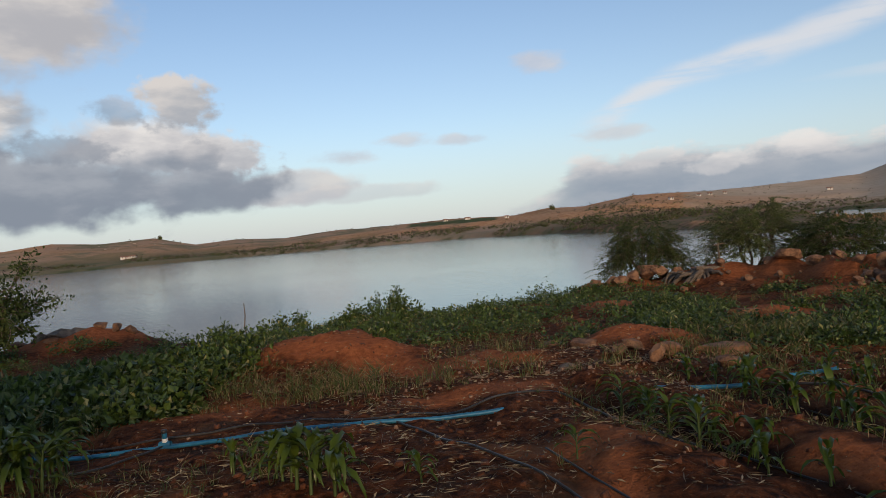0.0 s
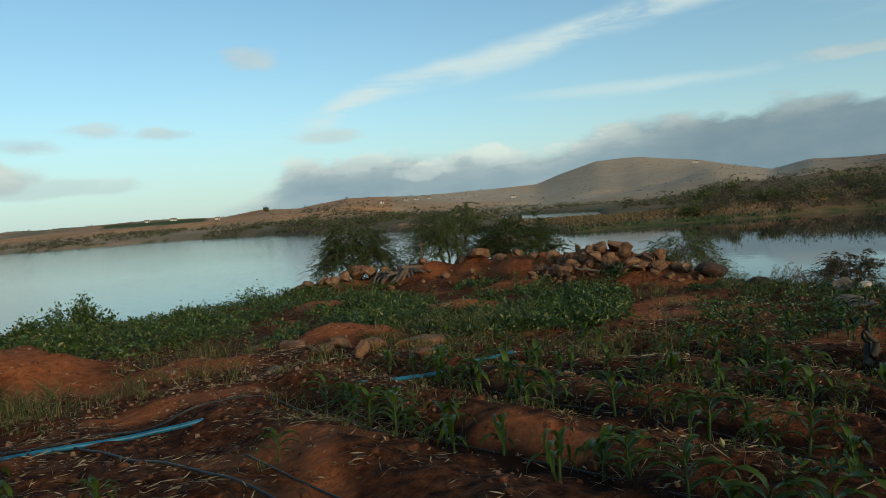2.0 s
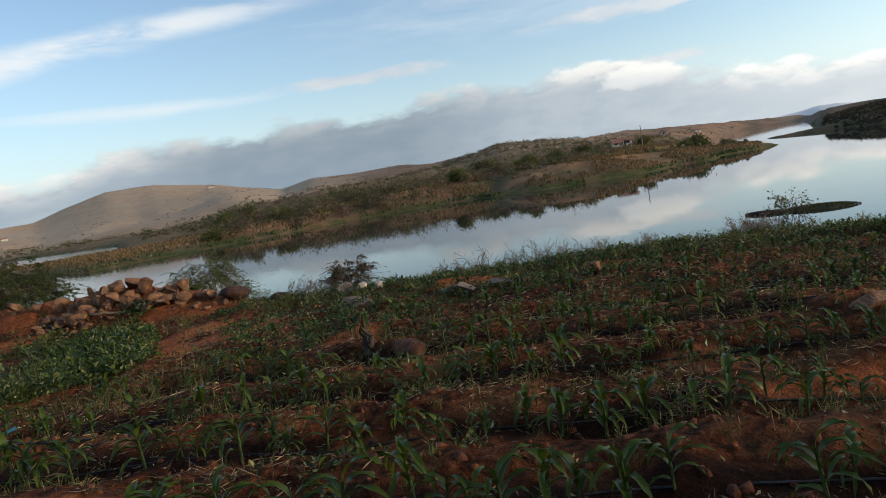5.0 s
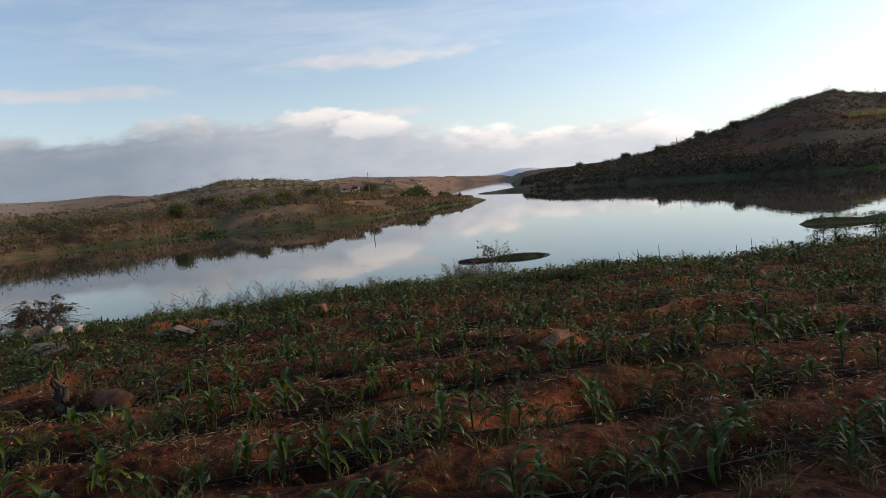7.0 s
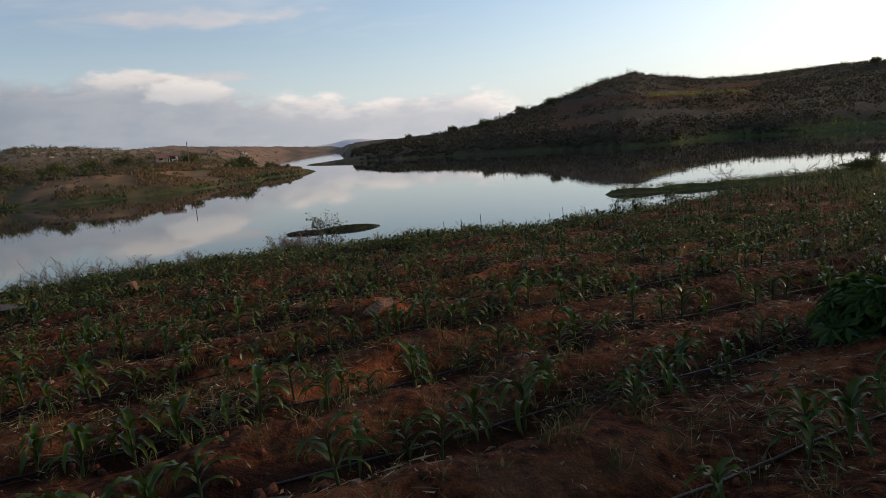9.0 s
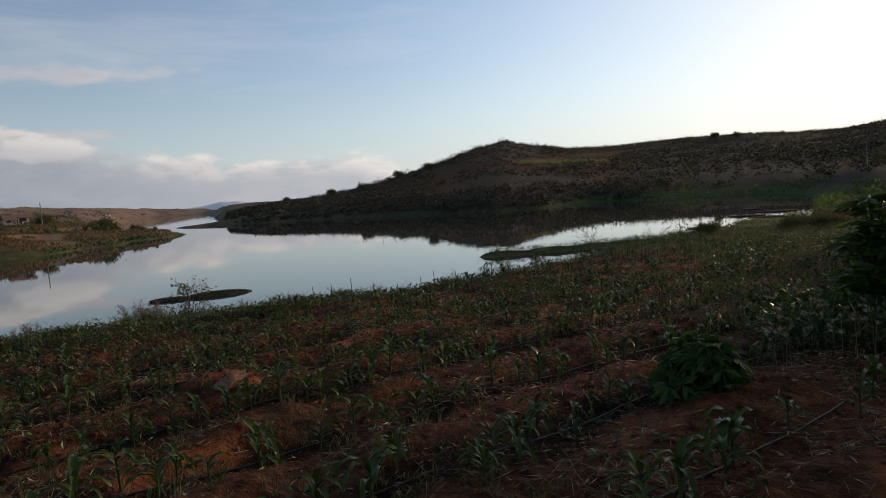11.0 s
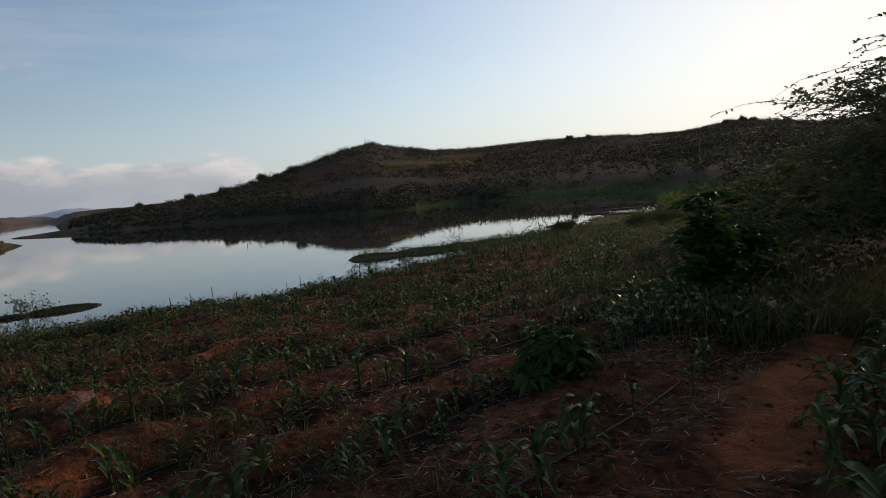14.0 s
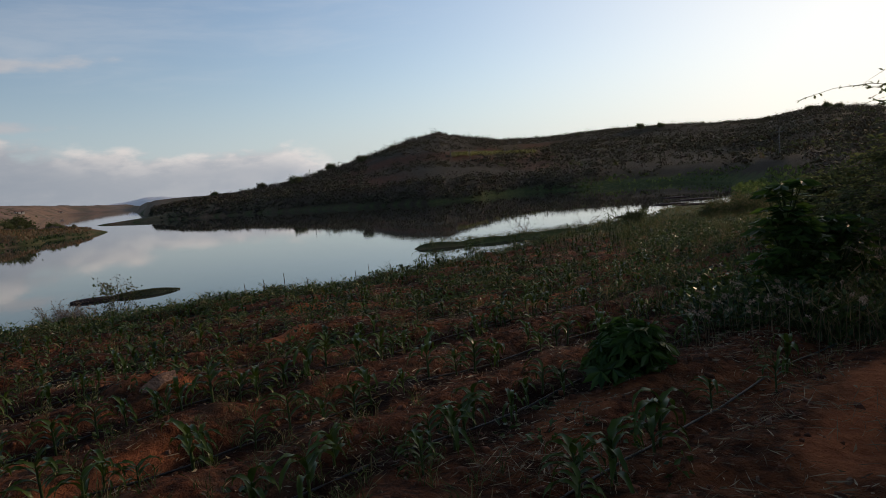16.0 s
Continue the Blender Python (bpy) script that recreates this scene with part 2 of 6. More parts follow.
def ground_build(t):
    p = place(t)
    zone = t.add("ShaderNodeAttribute", attribute_name="zone")
    sep = t.add("ShaderNodeSeparateColor", {0: zone.outputs["Color"]})
    soil_w, green_w, tan_w = sep.outputs
    grain, clod, patch, wide = t.noise(p, 60.0, 4.0), t.noise(p, 9.0, 6.0, 0.62), t.noise(p, 1.1, 5.0, 0.6), t.noise(p, 0.045, 6.0, 0.6)
    mid = t.noise(p, 0.25, 5.0, 0.6)
    soil = t.mix(t.ramp(clod, 0.32, 0.68), (0.023, 0.0072, 0.0028), (0.155, 0.047, 0.016))
    soil = t.mix(t.ramp(patch, 0.52, 0.70, 0.0, 0.6), soil, (0.115, 0.064, 0.033))
    soil = t.mix(t.ramp(t.noise(p, 0.8, 4.0, 0.6), 0.56, 0.66, 0.0, 0.7), soil, (0.27, 0.092, 0.034))
    soil = t.mix(t.ramp(t.noise(p, 2.3, 4.0, 0.6), 0.56, 0.70, 0.0, 0.7), soil, (0.030, 0.0135, 0.0072))
    soil = t.mix(t.ramp(t.math("MULTIPLY", grain, clod), 0.30, 0.42, 0.0, 0.4), soil, (0.24, 0.15, 0.085))
    scrub = t.mix(t.ramp(mid, 0.3, 0.7), (0.12, 0.075, 0.045), (0.24, 0.145, 0.088))
    scrub = t.mix(t.ramp(t.noise(p, 0.7, 5.0, 0.65), 0.48, 0.66, 0.0, 0.7), scrub, (0.085, 0.078, 0.034))
    scrub = t.mix(t.ramp(wide, 0.42, 0.62, 0.0, 0.7), scrub, (0.11, 0.105, 0.055))
    # ground of the southern hill darkened: its backlit shade put into the colour
    south_shade = t.ramp(t.add("ShaderNodeSeparateXYZ", {0: p}).outputs[1], -60.0, -10.0, 1.0, 0.0)
    scrub = t.mix(south_shade, scrub, t.mix(t.ramp(wide, 0.4, 0.6), t.mix(t.ramp(mid, 0.3, 0.7), (0.036, 0.028, 0.018), (0.062, 0.046, 0.029)), (0.046, 0.036, 0.021)))
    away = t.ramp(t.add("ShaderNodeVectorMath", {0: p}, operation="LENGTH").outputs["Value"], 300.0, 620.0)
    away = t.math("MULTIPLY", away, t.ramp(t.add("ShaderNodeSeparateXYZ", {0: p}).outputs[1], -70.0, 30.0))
    # far hills paled and greyed: distance haze put into the base colour
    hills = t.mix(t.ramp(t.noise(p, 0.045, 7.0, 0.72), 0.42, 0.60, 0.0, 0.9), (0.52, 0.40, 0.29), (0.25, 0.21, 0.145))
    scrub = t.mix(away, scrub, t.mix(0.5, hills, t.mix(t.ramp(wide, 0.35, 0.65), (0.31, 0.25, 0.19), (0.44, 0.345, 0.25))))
    west = t.math("MULTIPLY", away, t.ramp(t.add("ShaderNodeSeparateXYZ", {0: p}).outputs[0], 80.0, 420.0, 1.0, 0.0))
    scrub = t.mix(west, scrub, t.mix(t.ramp(t.noise(p, 0.022, 6.0, 0.68), 0.44, 0.60), (0.34, 0.215, 0.135), (0.165, 0.145, 0.082)))
    lie_of = t.add("ShaderNodeSeparateXYZ", {0: p}).outputs
    east = t.math("MULTIPLY", away, t.ramp(t.math("DIVIDE", lie_of[1], t.math("MAXIMUM", lie_of[0], 1.0)), 0.55, 0.85, 1.0, 0.0))
    scrub = t.mix(east, scrub, t.mix(t.ramp(t.noise(p, 0.03, 6.0, 0.68), 0.42, 0.60), (0.26, 0.165, 0.115), (0.14, 0.11, 0.078)))
    earth = t.mix(t.ramp(mid, 0.3, 0.7), (0.32, 0.152, 0.07), (0.50, 0.285, 0.15))
    green = t.mix(t.ramp(patch, 0.3, 0.7), (0.035, 0.055, 0.016), (0.085, 0.095, 0.032))
    where = t.add("ShaderNodeSeparateXYZ", {0: p}).outputs
    across = t.math("ADD", t.math("MULTIPLY", where[0], 0.954), t.math("MULTIPLY", where[1], 0.30))
    turn = t.math("FRACT", t.math("DIVIDE", t.math("SUBTRACT", across, 2.3), 1.37))
    gap = t.math("MULTIPLY", t.math("MINIMUM", turn, t.math("SUBTRACT", 1.0, turn)), 1.37)
    moist = t.ramp(t.math("ADD", gap, t.math("MULTIPLY", t.math("SUBTRACT", patch, 0.5), 0.9)), 0.08, 0.36, 0.85, 0.0)
    moist = t.math("MULTIPLY", moist, t.math("MULTIPLY", t.math("MULTIPLY", t.ramp(across, 2.4, 3.2), t.ramp(across, 13.0, 16.0, 1.0, 0.0)), t.ramp(where[1], 6.6, 8.0, 1.0, 0.0)))
    soil = t.mix(moist, soil, (0.016, 0.0058, 0.0026))
    fresh = t.mix(t.ramp(clod, 0.3, 0.7), (0.235, 0.070, 0.026), (0.36, 0.118, 0.045))
    soil = t.mix(t.math("MULTIPLY", zone.outputs["Alpha"], t.ramp(mid, 0.3, 0.5, 0.75, 1.0)), soil, fresh)
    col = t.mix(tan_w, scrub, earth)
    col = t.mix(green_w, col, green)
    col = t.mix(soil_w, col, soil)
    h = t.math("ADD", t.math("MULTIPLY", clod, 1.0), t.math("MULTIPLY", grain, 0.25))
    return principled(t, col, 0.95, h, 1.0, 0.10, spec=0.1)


def water_build(t):
    p = place(t)
    sep = t.add("ShaderNodeSeparateXYZ", {0: p})
    small, big = t.noise(p, 1.1, 3.0, 0.5), t.noise(p, 0.012, 4.0, 0.55)
    # open water to the west is ruffled, the sheltered arm lies calm
    open_w = t.ramp(t.math("SUBTRACT", sep.outputs[1], t.math("MULTIPLY", sep.outputs[0], 0.9)), -12.0, 60.0)
    gust = t.ramp(big, 0.40, 0.62, 0.35, 1.0)
    h = t.math("MULTIPLY", small, t.math("ADD", t.math("MULTIPLY", t.math("MULTIPLY", open_w, gust), 0.13), 0.008))
    rough = t.math("ADD", 0.015, t.math("MULTIPLY", open_w, 0.085))
    n = t.add("ShaderNodeBsdfPrincipled", {"Base Color": (0.035, 0.035, 0.03, 1), "Roughness": rough, "IOR": 1.333})
    t.tree.links.new(t.add("ShaderNodeBump", {"Height": h, "Strength": 1.0, "Distance": 0.26}).outputs[0], n.inputs["Normal"])
    return n.outputs[0]


M_GROUND = material("red_earth_and_scrub", ground_build)
M_WATER = material("lake_water", water_build)
M_MAIZE = leaf_material("maize_leaf", (0.016, 0.033, 0.005), (0.082, 0.118, 0.016), (0.24, 0.19, 0.07), 0.33, 0.26, 0.05, spec=0.22)
M_STALK = leaf_material("maize_stalk", (0.03, 0.052, 0.016), (0.07, 0.10, 0.032), None, 0.5, 0.1)
M_WEED = leaf_material("weed_leaf", (0.014, 0.030, 0.006), (0.072, 0.110, 0.020), (0.20, 0.19, 0.06), 0.45, 0.28, 0.03, spec=0.45)
M_GRASS = leaf_material("grass_blade", (0.036, 0.056, 0.014), (0.125, 0.142, 0.042), (0.24, 0.17, 0.085), 0.6, 0.35, 0.25)
M_MEADOW = leaf_material("pasture_blade", (0.06, 0.09, 0.022), (0.14, 0.18, 0.05), None, 0.7, 0.45)
M_DRYGRASS = leaf_material("dry_bank_grass", (0.15, 0.092, 0.046), (0.29, 0.185, 0.098), (0.10, 0.095, 0.04), 0.8, 0.4, 0.25)
M_STRAW = leaf_material("straw", (0.13, 0.085, 0.045), (0.44, 0.34, 0.21), (0.08, 0.045, 0.024), 0.6, 0.15, 0.25)
M_MESQUITE = leaf_material("mesquite_leaf", (0.028, 0.048, 0.014), (0.084, 0.108, 0.030), None, 0.6, 0.45)
M_ACACIA = leaf_material("acacia_leaf", (0.055, 0.068, 0.026), (0.135, 0.150, 0.058), None, 0.7, 0.5)
M_MESQUITE_PALE = leaf_material("mesquite_leaf_pale", (0.040, 0.060, 0.018), (0.11, 0.135, 0.04), None, 0.6, 0.3)
M_SCRUB = leaf_material("scrub_leaf", (0.062, 0.076, 0.025), (0.145, 0.155, 0.056), (0.16, 0.122, 0.078), 0.8, 0.42, 0.2, True)
M_HILL = leaf_material("dark_thicket_leaf", (0.074, 0.067, 0.042), (0.104, 0.095, 0.055), (0.094, 0.075, 0.055), 0.95, 0.10, 0.2, True, 0.1)
M_HILL_BARE = leaf_material("bare_thicket_twigs", (0.082, 0.064, 0.050), (0.106, 0.083, 0.066), (0.092, 0.084, 0.052), 0.95, 0.10, 0.2, True, 0.1)
M_SCRUB_GREY = leaf_material("leafless_scrub", (0.118, 0.084, 0.064), (0.215, 0.158, 0.122), (0.145, 0.142, 0.066), 0.85, 0.45, 0.15, True)
M_CASTOR = leaf_material("castor_leaf", (0.022, 0.052, 0.010), (0.065, 0.115, 0.02), None, 0.45, 0.5)
M_YELLOW = leaf_material("yellow_crop_leaf", (0.17, 0.175, 0.045), (0.30, 0.27, 0.08), None, 0.6, 0.3)
M_BARK = plain_material("grey_brown_bark", (0.07, 0.05, 0.035), (0.15, 0.115, 0.085), 0.9, 14.0, 0.6)
M_DEADWOOD = plain_material("weathered_deadwood", (0.06, 0.042, 0.03), (0.165, 0.125, 0.094), 0.9, 18.0, 0.6)
M_STUMP = plain_material("silvery_stump_wood", (0.055, 0.04, 0.03), (0.15, 0.115, 0.088), 0.9, 20.0, 0.6)
M_ROCK = plain_material("red_granite", (0.072, 0.033, 0.018), (0.225, 0.115, 0.060), 0.85, 5.0, 0.8, dist=0.04)
M_ROCK_GREY = plain_material("grey_granite", (0.075, 0.055, 0.043), (0.175, 0.138, 0.108), 0.85, 6.0, 0.55, dist=0.04)
M_PIPE = plain_material("blue_irrigation_pipe", (0.008, 0.075, 0.15), (0.02, 0.15, 0.25), 0.45, 5.0, 0.1)
M_HOSE = plain_material("black_drip_hose", (0.012, 0.012, 0.012), (0.035, 0.03, 0.028), 0.5, 10.0, 0.1)
M_FITTING = plain_material("white_pipe_fitting", (0.5, 0.5, 0.48), (0.7, 0.7, 0.68), 0.4, 20.0, 0.05)
M_WALL = plain_material("limewashed_wall", (0.45, 0.40, 0.35), (0.62, 0.57, 0.51), 0.85, 1.2, 0.1)
M_ROOF = plain_material("clay_roof_tile", (0.17, 0.085, 0.058), (0.29, 0.15, 0.10), 0.85, 3.0, 0.3)
M_DARK = plain_material("dark_opening", (0.03, 0.028, 0.03), (0.06, 0.05, 0.05), 0.5, 3.0, 0.05)
M_CONCRETE = plain_material("concrete_pole", (0.13, 0.12, 0.11), (0.22, 0.205, 0.19), 0.85, 5.0, 0.2)
M_MAT = leaf_material("floating_weed", (0.03, 0.045, 0.015), (0.075, 0.085, 0.03), (0.14, 0.10, 0.05), 0.7, 0.2, 0.15)

# ================= mesh helpers =================
rng = np.random.default_rng(7)


def mesh_quads(name, verts, quads, smooth=False):
    """A mesh of quads from two arrays."""
    verts, quads = np.asarray(verts, np.float32).reshape(-1, 3), np.asarray(quads, np.int32).reshape(-1, 4)
    me = bpy.data.meshes.new(name)
    me.vertices.add(len(verts))
    me.vertices.foreach_set("co", verts.ravel())
    me.loops.add(quads.size)
    me.loops.foreach_set("vertex_index", quads.ravel())
    me.polygons.add(len(quads))
    me.polygons.foreach_set("loop_start", np.arange(0, quads.size, 4, dtype=np.int32))
    me.polygons.foreach_set("use_smooth", np.full(len(quads), smooth, bool))
    me.update(calc_edges=True)
    return me


class Heap:
    """Collects quads of many pieces into one mesh."""

    def __init__(self):
        self.v, self.q, self.n = [], [], 0

    def add(self, v, q):
        self.v.append(np.asarray(v, float).reshape(-1, 3))
        self.q.append(np.asarray(q, int).reshape(-1, 4) + self.n)
        self.n += len(self.v[-1])
        return self

    def arrays(self):
        return np.concatenate(self.v), np.concatenate(self.q)

    def mesh(self, name, smooth=False):
        return mesh_quads(name, *self.arrays(), smooth)


def part(name, me, mat, parent=None, label=""):
    """One mesh object, under a thing or a part."""
    if isinstance(me, bmesh.types.BMesh):
        bm, me = me, bpy.data.meshes.new(name)
        bm.to_mesh(me)
        bm.free()
    if mat and not me.materials:
        me.materials.append(mat)
    ob = new(name, me)
    if parent is not None:
        ob.parent = parent
    if label:
        tagged(ob, label)
    return ob


def root(name, m, label, category, group=""):
    ob = new(name)
    ob.matrix_basis = m
    ob.empty_display_size = 0.1
    return tagged(ob, label, category, group)


def tube(points, radii, sides=6):
    """A tapered tube through the points: vertices and quads."""
    pts, rad = np.asarray(points, float), np.broadcast_to(np.asarray(radii, float), len(points))
    tan = np.gradient(pts, axis=0)
    tan /= np.linalg.norm(tan, axis=1, keepdims=True) + 1e-9
    ref = np.where(np.abs(tan[:, 2:3]) > 0.9, [[1.0, 0, 0]], [[0, 0, 1.0]])
    a = np.cross(tan, ref)
    a /= np.linalg.norm(a, axis=1, keepdims=True) + 1e-9
    b = np.cross(tan, a)
    ang = np.arange(sides) * 2 * np.pi / sides
    ring = np.cos(ang)[None, :, None] * a[:, None] + np.sin(ang)[None, :, None] * b[:, None]
    v = (pts[:, None] + ring * rad[:, None, None]).reshape(-1, 3)
    i, j = np.meshgrid(np.arange(len(pts) - 1), np.arange(sides), indexing="ij")
    k = (j + 1) % sides
    q = np.stack([i * sides + j, i * sides + k, (i + 1) * sides + k, (i + 1) * sides + j], -1).reshape(-1, 4)
    return v, q


def leaves(base, way, length, width, rng, fold=0.25, lift=0.0):
    """Folded leaf blades, one quad each, from base points along directions."""
    base, way = np.asarray(base, float), np.asarray(way, float)
    n = len(base)
    way = way / (np.linalg.norm(way, axis=1, keepdims=True) + 1e-9)
    r = rng.normal(size=(n, 3))
    side = np.cross(way, r)
    side /= np.linalg.norm(side, axis=1, keepdims=True) + 1e-9
    up = np.cross(side, way)
    length, width = np.broadcast_to(length, n)[:, None], np.broadcast_to(width, n)[:, None]
    mid = base + way * length * 0.5 + up * width * fold
    v = np.stack([base, mid + side * width * 0.5, base + way * length + up * lift, mid - side * width * 0.5], 1)
    return v.reshape(-1, 3), np.arange(4 * n).reshape(n, 4)


def unit(rng, n):
    v = rng.normal(size=(n, 3))
    return v / np.linalg.norm(v, axis=1, keepdims=True)


# ================= the lie of the land =================
def lattice(ix, iy, seed):
    h = (ix * 374761393 + iy * 668265263 + seed * 1274126177) & 0x7FFFFFFF
    h = ((h ^ (h >> 13)) * 1274126177) & 0x7FFFFFFF
    return ((h ^ (h >> 16)) & 0xFFFF) / 65535.0


def value_noise(x, y, size, seed=0):
    """Smooth noise from -1 to 1 with cells of that size."""
    u, v = np.asarray(x) / size, np.asarray(y) / size
    i, j = np.floor(u).astype(np.int64), np.floor(v).astype(np.int64)
    f, g = u - i, v - j
    f, g = f * f * (3 - 2 * f), g * g * (3 - 2 * g)
    a, b = lattice(i, j, seed), lattice(i + 1, j, seed)
    c, d = lattice(i, j + 1, seed), lattice(i + 1, j + 1, seed)
    return 2 * ((a + (b - a) * f) * (1 - g) + (c + (d - c) * f) * g) - 1


def fbm(x, y, size, octaves=4, seed=0, gain=0.5):
    out, amp = 0.0, 1.0
    for k in range(octaves):
        out = out + amp * value_noise(x, y, size / 2**k, seed + 17 * k)
        amp *= gain
    return out


def ease(lo, hi, v):
    s = np.clip((v - lo) / (hi - lo), 0, 1)
    return s * s * (3 - 2 * s)


def curve_of(*pairs):
    xs, ys = [p[0] for p in pairs], [p[1] for p in pairs]
    return lambda a: np.interp(a, xs, ys)


# edge of the near terrace, metres from the stand, by azimuth
EDGE = curve_of((-180, 400), (-70, 60), (-45, 30), (-34, 26), (-28, 25), (-20, 20), (-9, 20.5), (3, 21.5), (10, 25), (15, 29), (25, 29), (33, 27),
                (38, 24), (42, 21), (47, 17), (52, 16.2), (70, 15.8), (85, 15.4), (100, 15.6), (107, 16.4), (114, 18), (119, 21), (125, 28), (129, 36), (133, 50), (138, 120), (150, 400), (180, 400))
LOW = curve_of((-180, 0.4), (-60, 0.4), (-45, -1.8), (130, -1.8), (137, -0.5), (141, 0.4), (180, 0.4))
# rise behind the viewpoint, out of view, added to shade the near ground
UNSEEN_RISE = curve_of((-180, 1), (-110, 1), (-60, 0), (165, 0), (177, 1), (180, 1))
# far shore
SHORE = curve_of((-180, 400), (-60, 500), (-40, 520), (-28, 506), (-18, 510), (-9, 455), (1, 435), (8, 340), (13, 262), (20, 190), (28, 130), (35, 104), (43, 107),
                 (49, 110), (56, 119), (66, 123), (73, 130), (77, 125), (79.5, 148), (82, 215), (84, 420), (85.5, 900), (87, 1250), (91, 1250), (92, 480),
                 (93, 235), (95, 215), (100, 200), (106, 178), (111, 160), (115, 142), (119, 146), (123, 162), (127, 150), (131, 150), (136, 142), (139, 128), (143, 95), (147, 80), (180, 80))
# skyline: height in degrees as seen from the stand, and how far off
SKYLINE = curve_of((-180, 1.5), (-40, 1.3), (-33, 1.3), (-30, 1.62), (-26.7, 1.3), (-23, 1.48), (-20, 0.72), (-17, 0.88), (-13, 0.65), (-8.6, 0.95), (-5, 0.95), (1, 1.05), (6, 0.9), (9, 1.25),
                   (12, 1.15), (16, 1.7), (22, 1.5), (28, 1.5), (32, 1.6), (34, 2.3), (37, 3.1), (40.4, 3.15), (44.4, 2.5), (48, 1.7), (50, 1.2), (52.6, 1.75), (56, 1.55),
                   (60, 1.6), (63, 1.3), (66, 1.5), (68.4, 2.0), (72, 1.7), (75, 1.3), (79, 1.25), (83, 0.9), (88, 0.4), (91, 0.22), (93, -0.3), (96, 0.05), (100, 0.25), (103, 0.62),
                   (105.7, 1.33), (108.5, 1.98), (111, 2.72), (113, 3.42), (116, 3.92), (118, 3.46), (121, 2.86), (124.5, 2.68), (130, 2.84), (134, 2.72), (138, 2.46), (141.4, 2.4), (145, 2.82), (147, 2.6), (151, 2.0), (158, 2.5), (180, 4))
RIDGE = curve_of((-180, 900), (-28, 950), (-12, 900), (8, 760), (20, 800), (33, 1200), (44, 1200), (50, 950), (60, 800), (66, 520), (75, 500), (83, 1100), (91, 1900), (92.5, 300), (96, 290),
                 (105, 360), (112, 460), (116, 560), (120, 680), (125, 860), (130, 960), (141, 960), (151, 640), (180, 300))
SHELF = curve_of((-180, 1), (-9, 1.2), (8, 2), (20, 1.5), (27, 0.2), (37, 0.2), (43, 0.9), (50, 2.2), (60, 2.9), (70, 3.0), (80, 3.2), (84, 1), (92, 1), (95, 2.5), (136, 1.5), (145, 0.6), (180, 1))

ROW_WAY = np.array((0.30, -0.954))      # along the maize rows
ROW_OFF = np.array((0.954, 0.30))       # across them
ROW_FIRST, ROW_STEP = 2.2, 1.37


def polar(az, r):
    a = np.radians(az)
    return r * np.sin(a), r * np.cos(a)


def segment_distance(x, y, a, b):
    ax_, ay_, bx_, by_ = *a, *b
    dx, dy = bx_ - ax_, by_ - ay_
    s = np.clip(((x - ax_) * dx + (y - ay_) * dy) / (dx * dx + dy * dy), 0, 1)
    return np.hypot(x - ax_ - s * dx, y - ay_ - s * dy), s


# crest of the rubble bank: azimuth, distance, height
BANK = [(11, 27.5, 0.25), (18, 26.5, 0.5), (24, 25.3, 0.72), (29, 24.0, 0.85), (32, 22.8, 1.0), (35.5, 22.0, 1.08), (38.5, 21, 0.85), (43, 19.4, 0.42), (48, 18.0, 0.12)]
# heaps of red earth: x, y, radius, height
EARTH_HEAPS = [(-2.4, 11.9, 1.25, 0.5), (-1.2, 11.4, 0.9, 0.2), (-5.4, 11.2, 1.2, 0.16), (-3.9, 13.6, 0.9, 0.25), (3.2, 11.6, 0.9, 0.25), (6.6, 13.8, 1.0, 0.2), (9.5, 13.0, 1.0, 0.16), (0.6, 10.4, 0.9, 0.14),
               (4.6, 18.5, 1.2, 0.2), (9.8, 17.3, 1.0, 0.2), (-12.2, 21.2, 1.9, 0.45), (-10.4, 20.9, 1.3, 0.42), (7.9, -0.55, 0.35, 0.14), (12.5, 6.0, 0.7, 0.15), (7.8, 5.6, 0.6, 0.15)]


# stretches of bare, clean red earth: from, to, half width
BARE = [((-6.5, 8.9), (-2.6, 8.5), 0.55), ((-1.3, 10.5), (0.2, 9.9), 0.5), ((-4.6, 10.6), (-3.6, 10.9), 0.35), ((7.6, 9.6), (10.2, 8.9), 0.6), ((8.8, 10.8), (10.5, 11.0), 0.5), ((-0.4, 7.9), (0.9, 8.1), 0.35),
        ((7.5, -0.9), (7.9, -0.4), 0.16), ((6.3, 1.1), (6.6, 0.7), 0.18), ((9.4, -2.2), (9.9, -2.8), 0.2), ((5.4, 0.1), (5.7, -0.5), 0.16), ((12.0, -3.0), (12.6, -3.8), 0.25), ((2.5, -4.0), (3.7, -7.2), 0.4), ((3.7, -7.2), (5.2, -12.8), 0.6), ((10.0, -22.0), (10.5, -25.5), 1.5),
        ((8.5, 1.5), (8.9, 0.8), 0.15), ((10.6, 0.4), (11.0, -0.3), 0.2), ((2.6, 4.9), (2.9, 4.1), 0.2), ((1.2, 5.6), (1.0, 4.4), 0.3), ((4.3, 3.2), (4.5, 2.5), 0.15)]


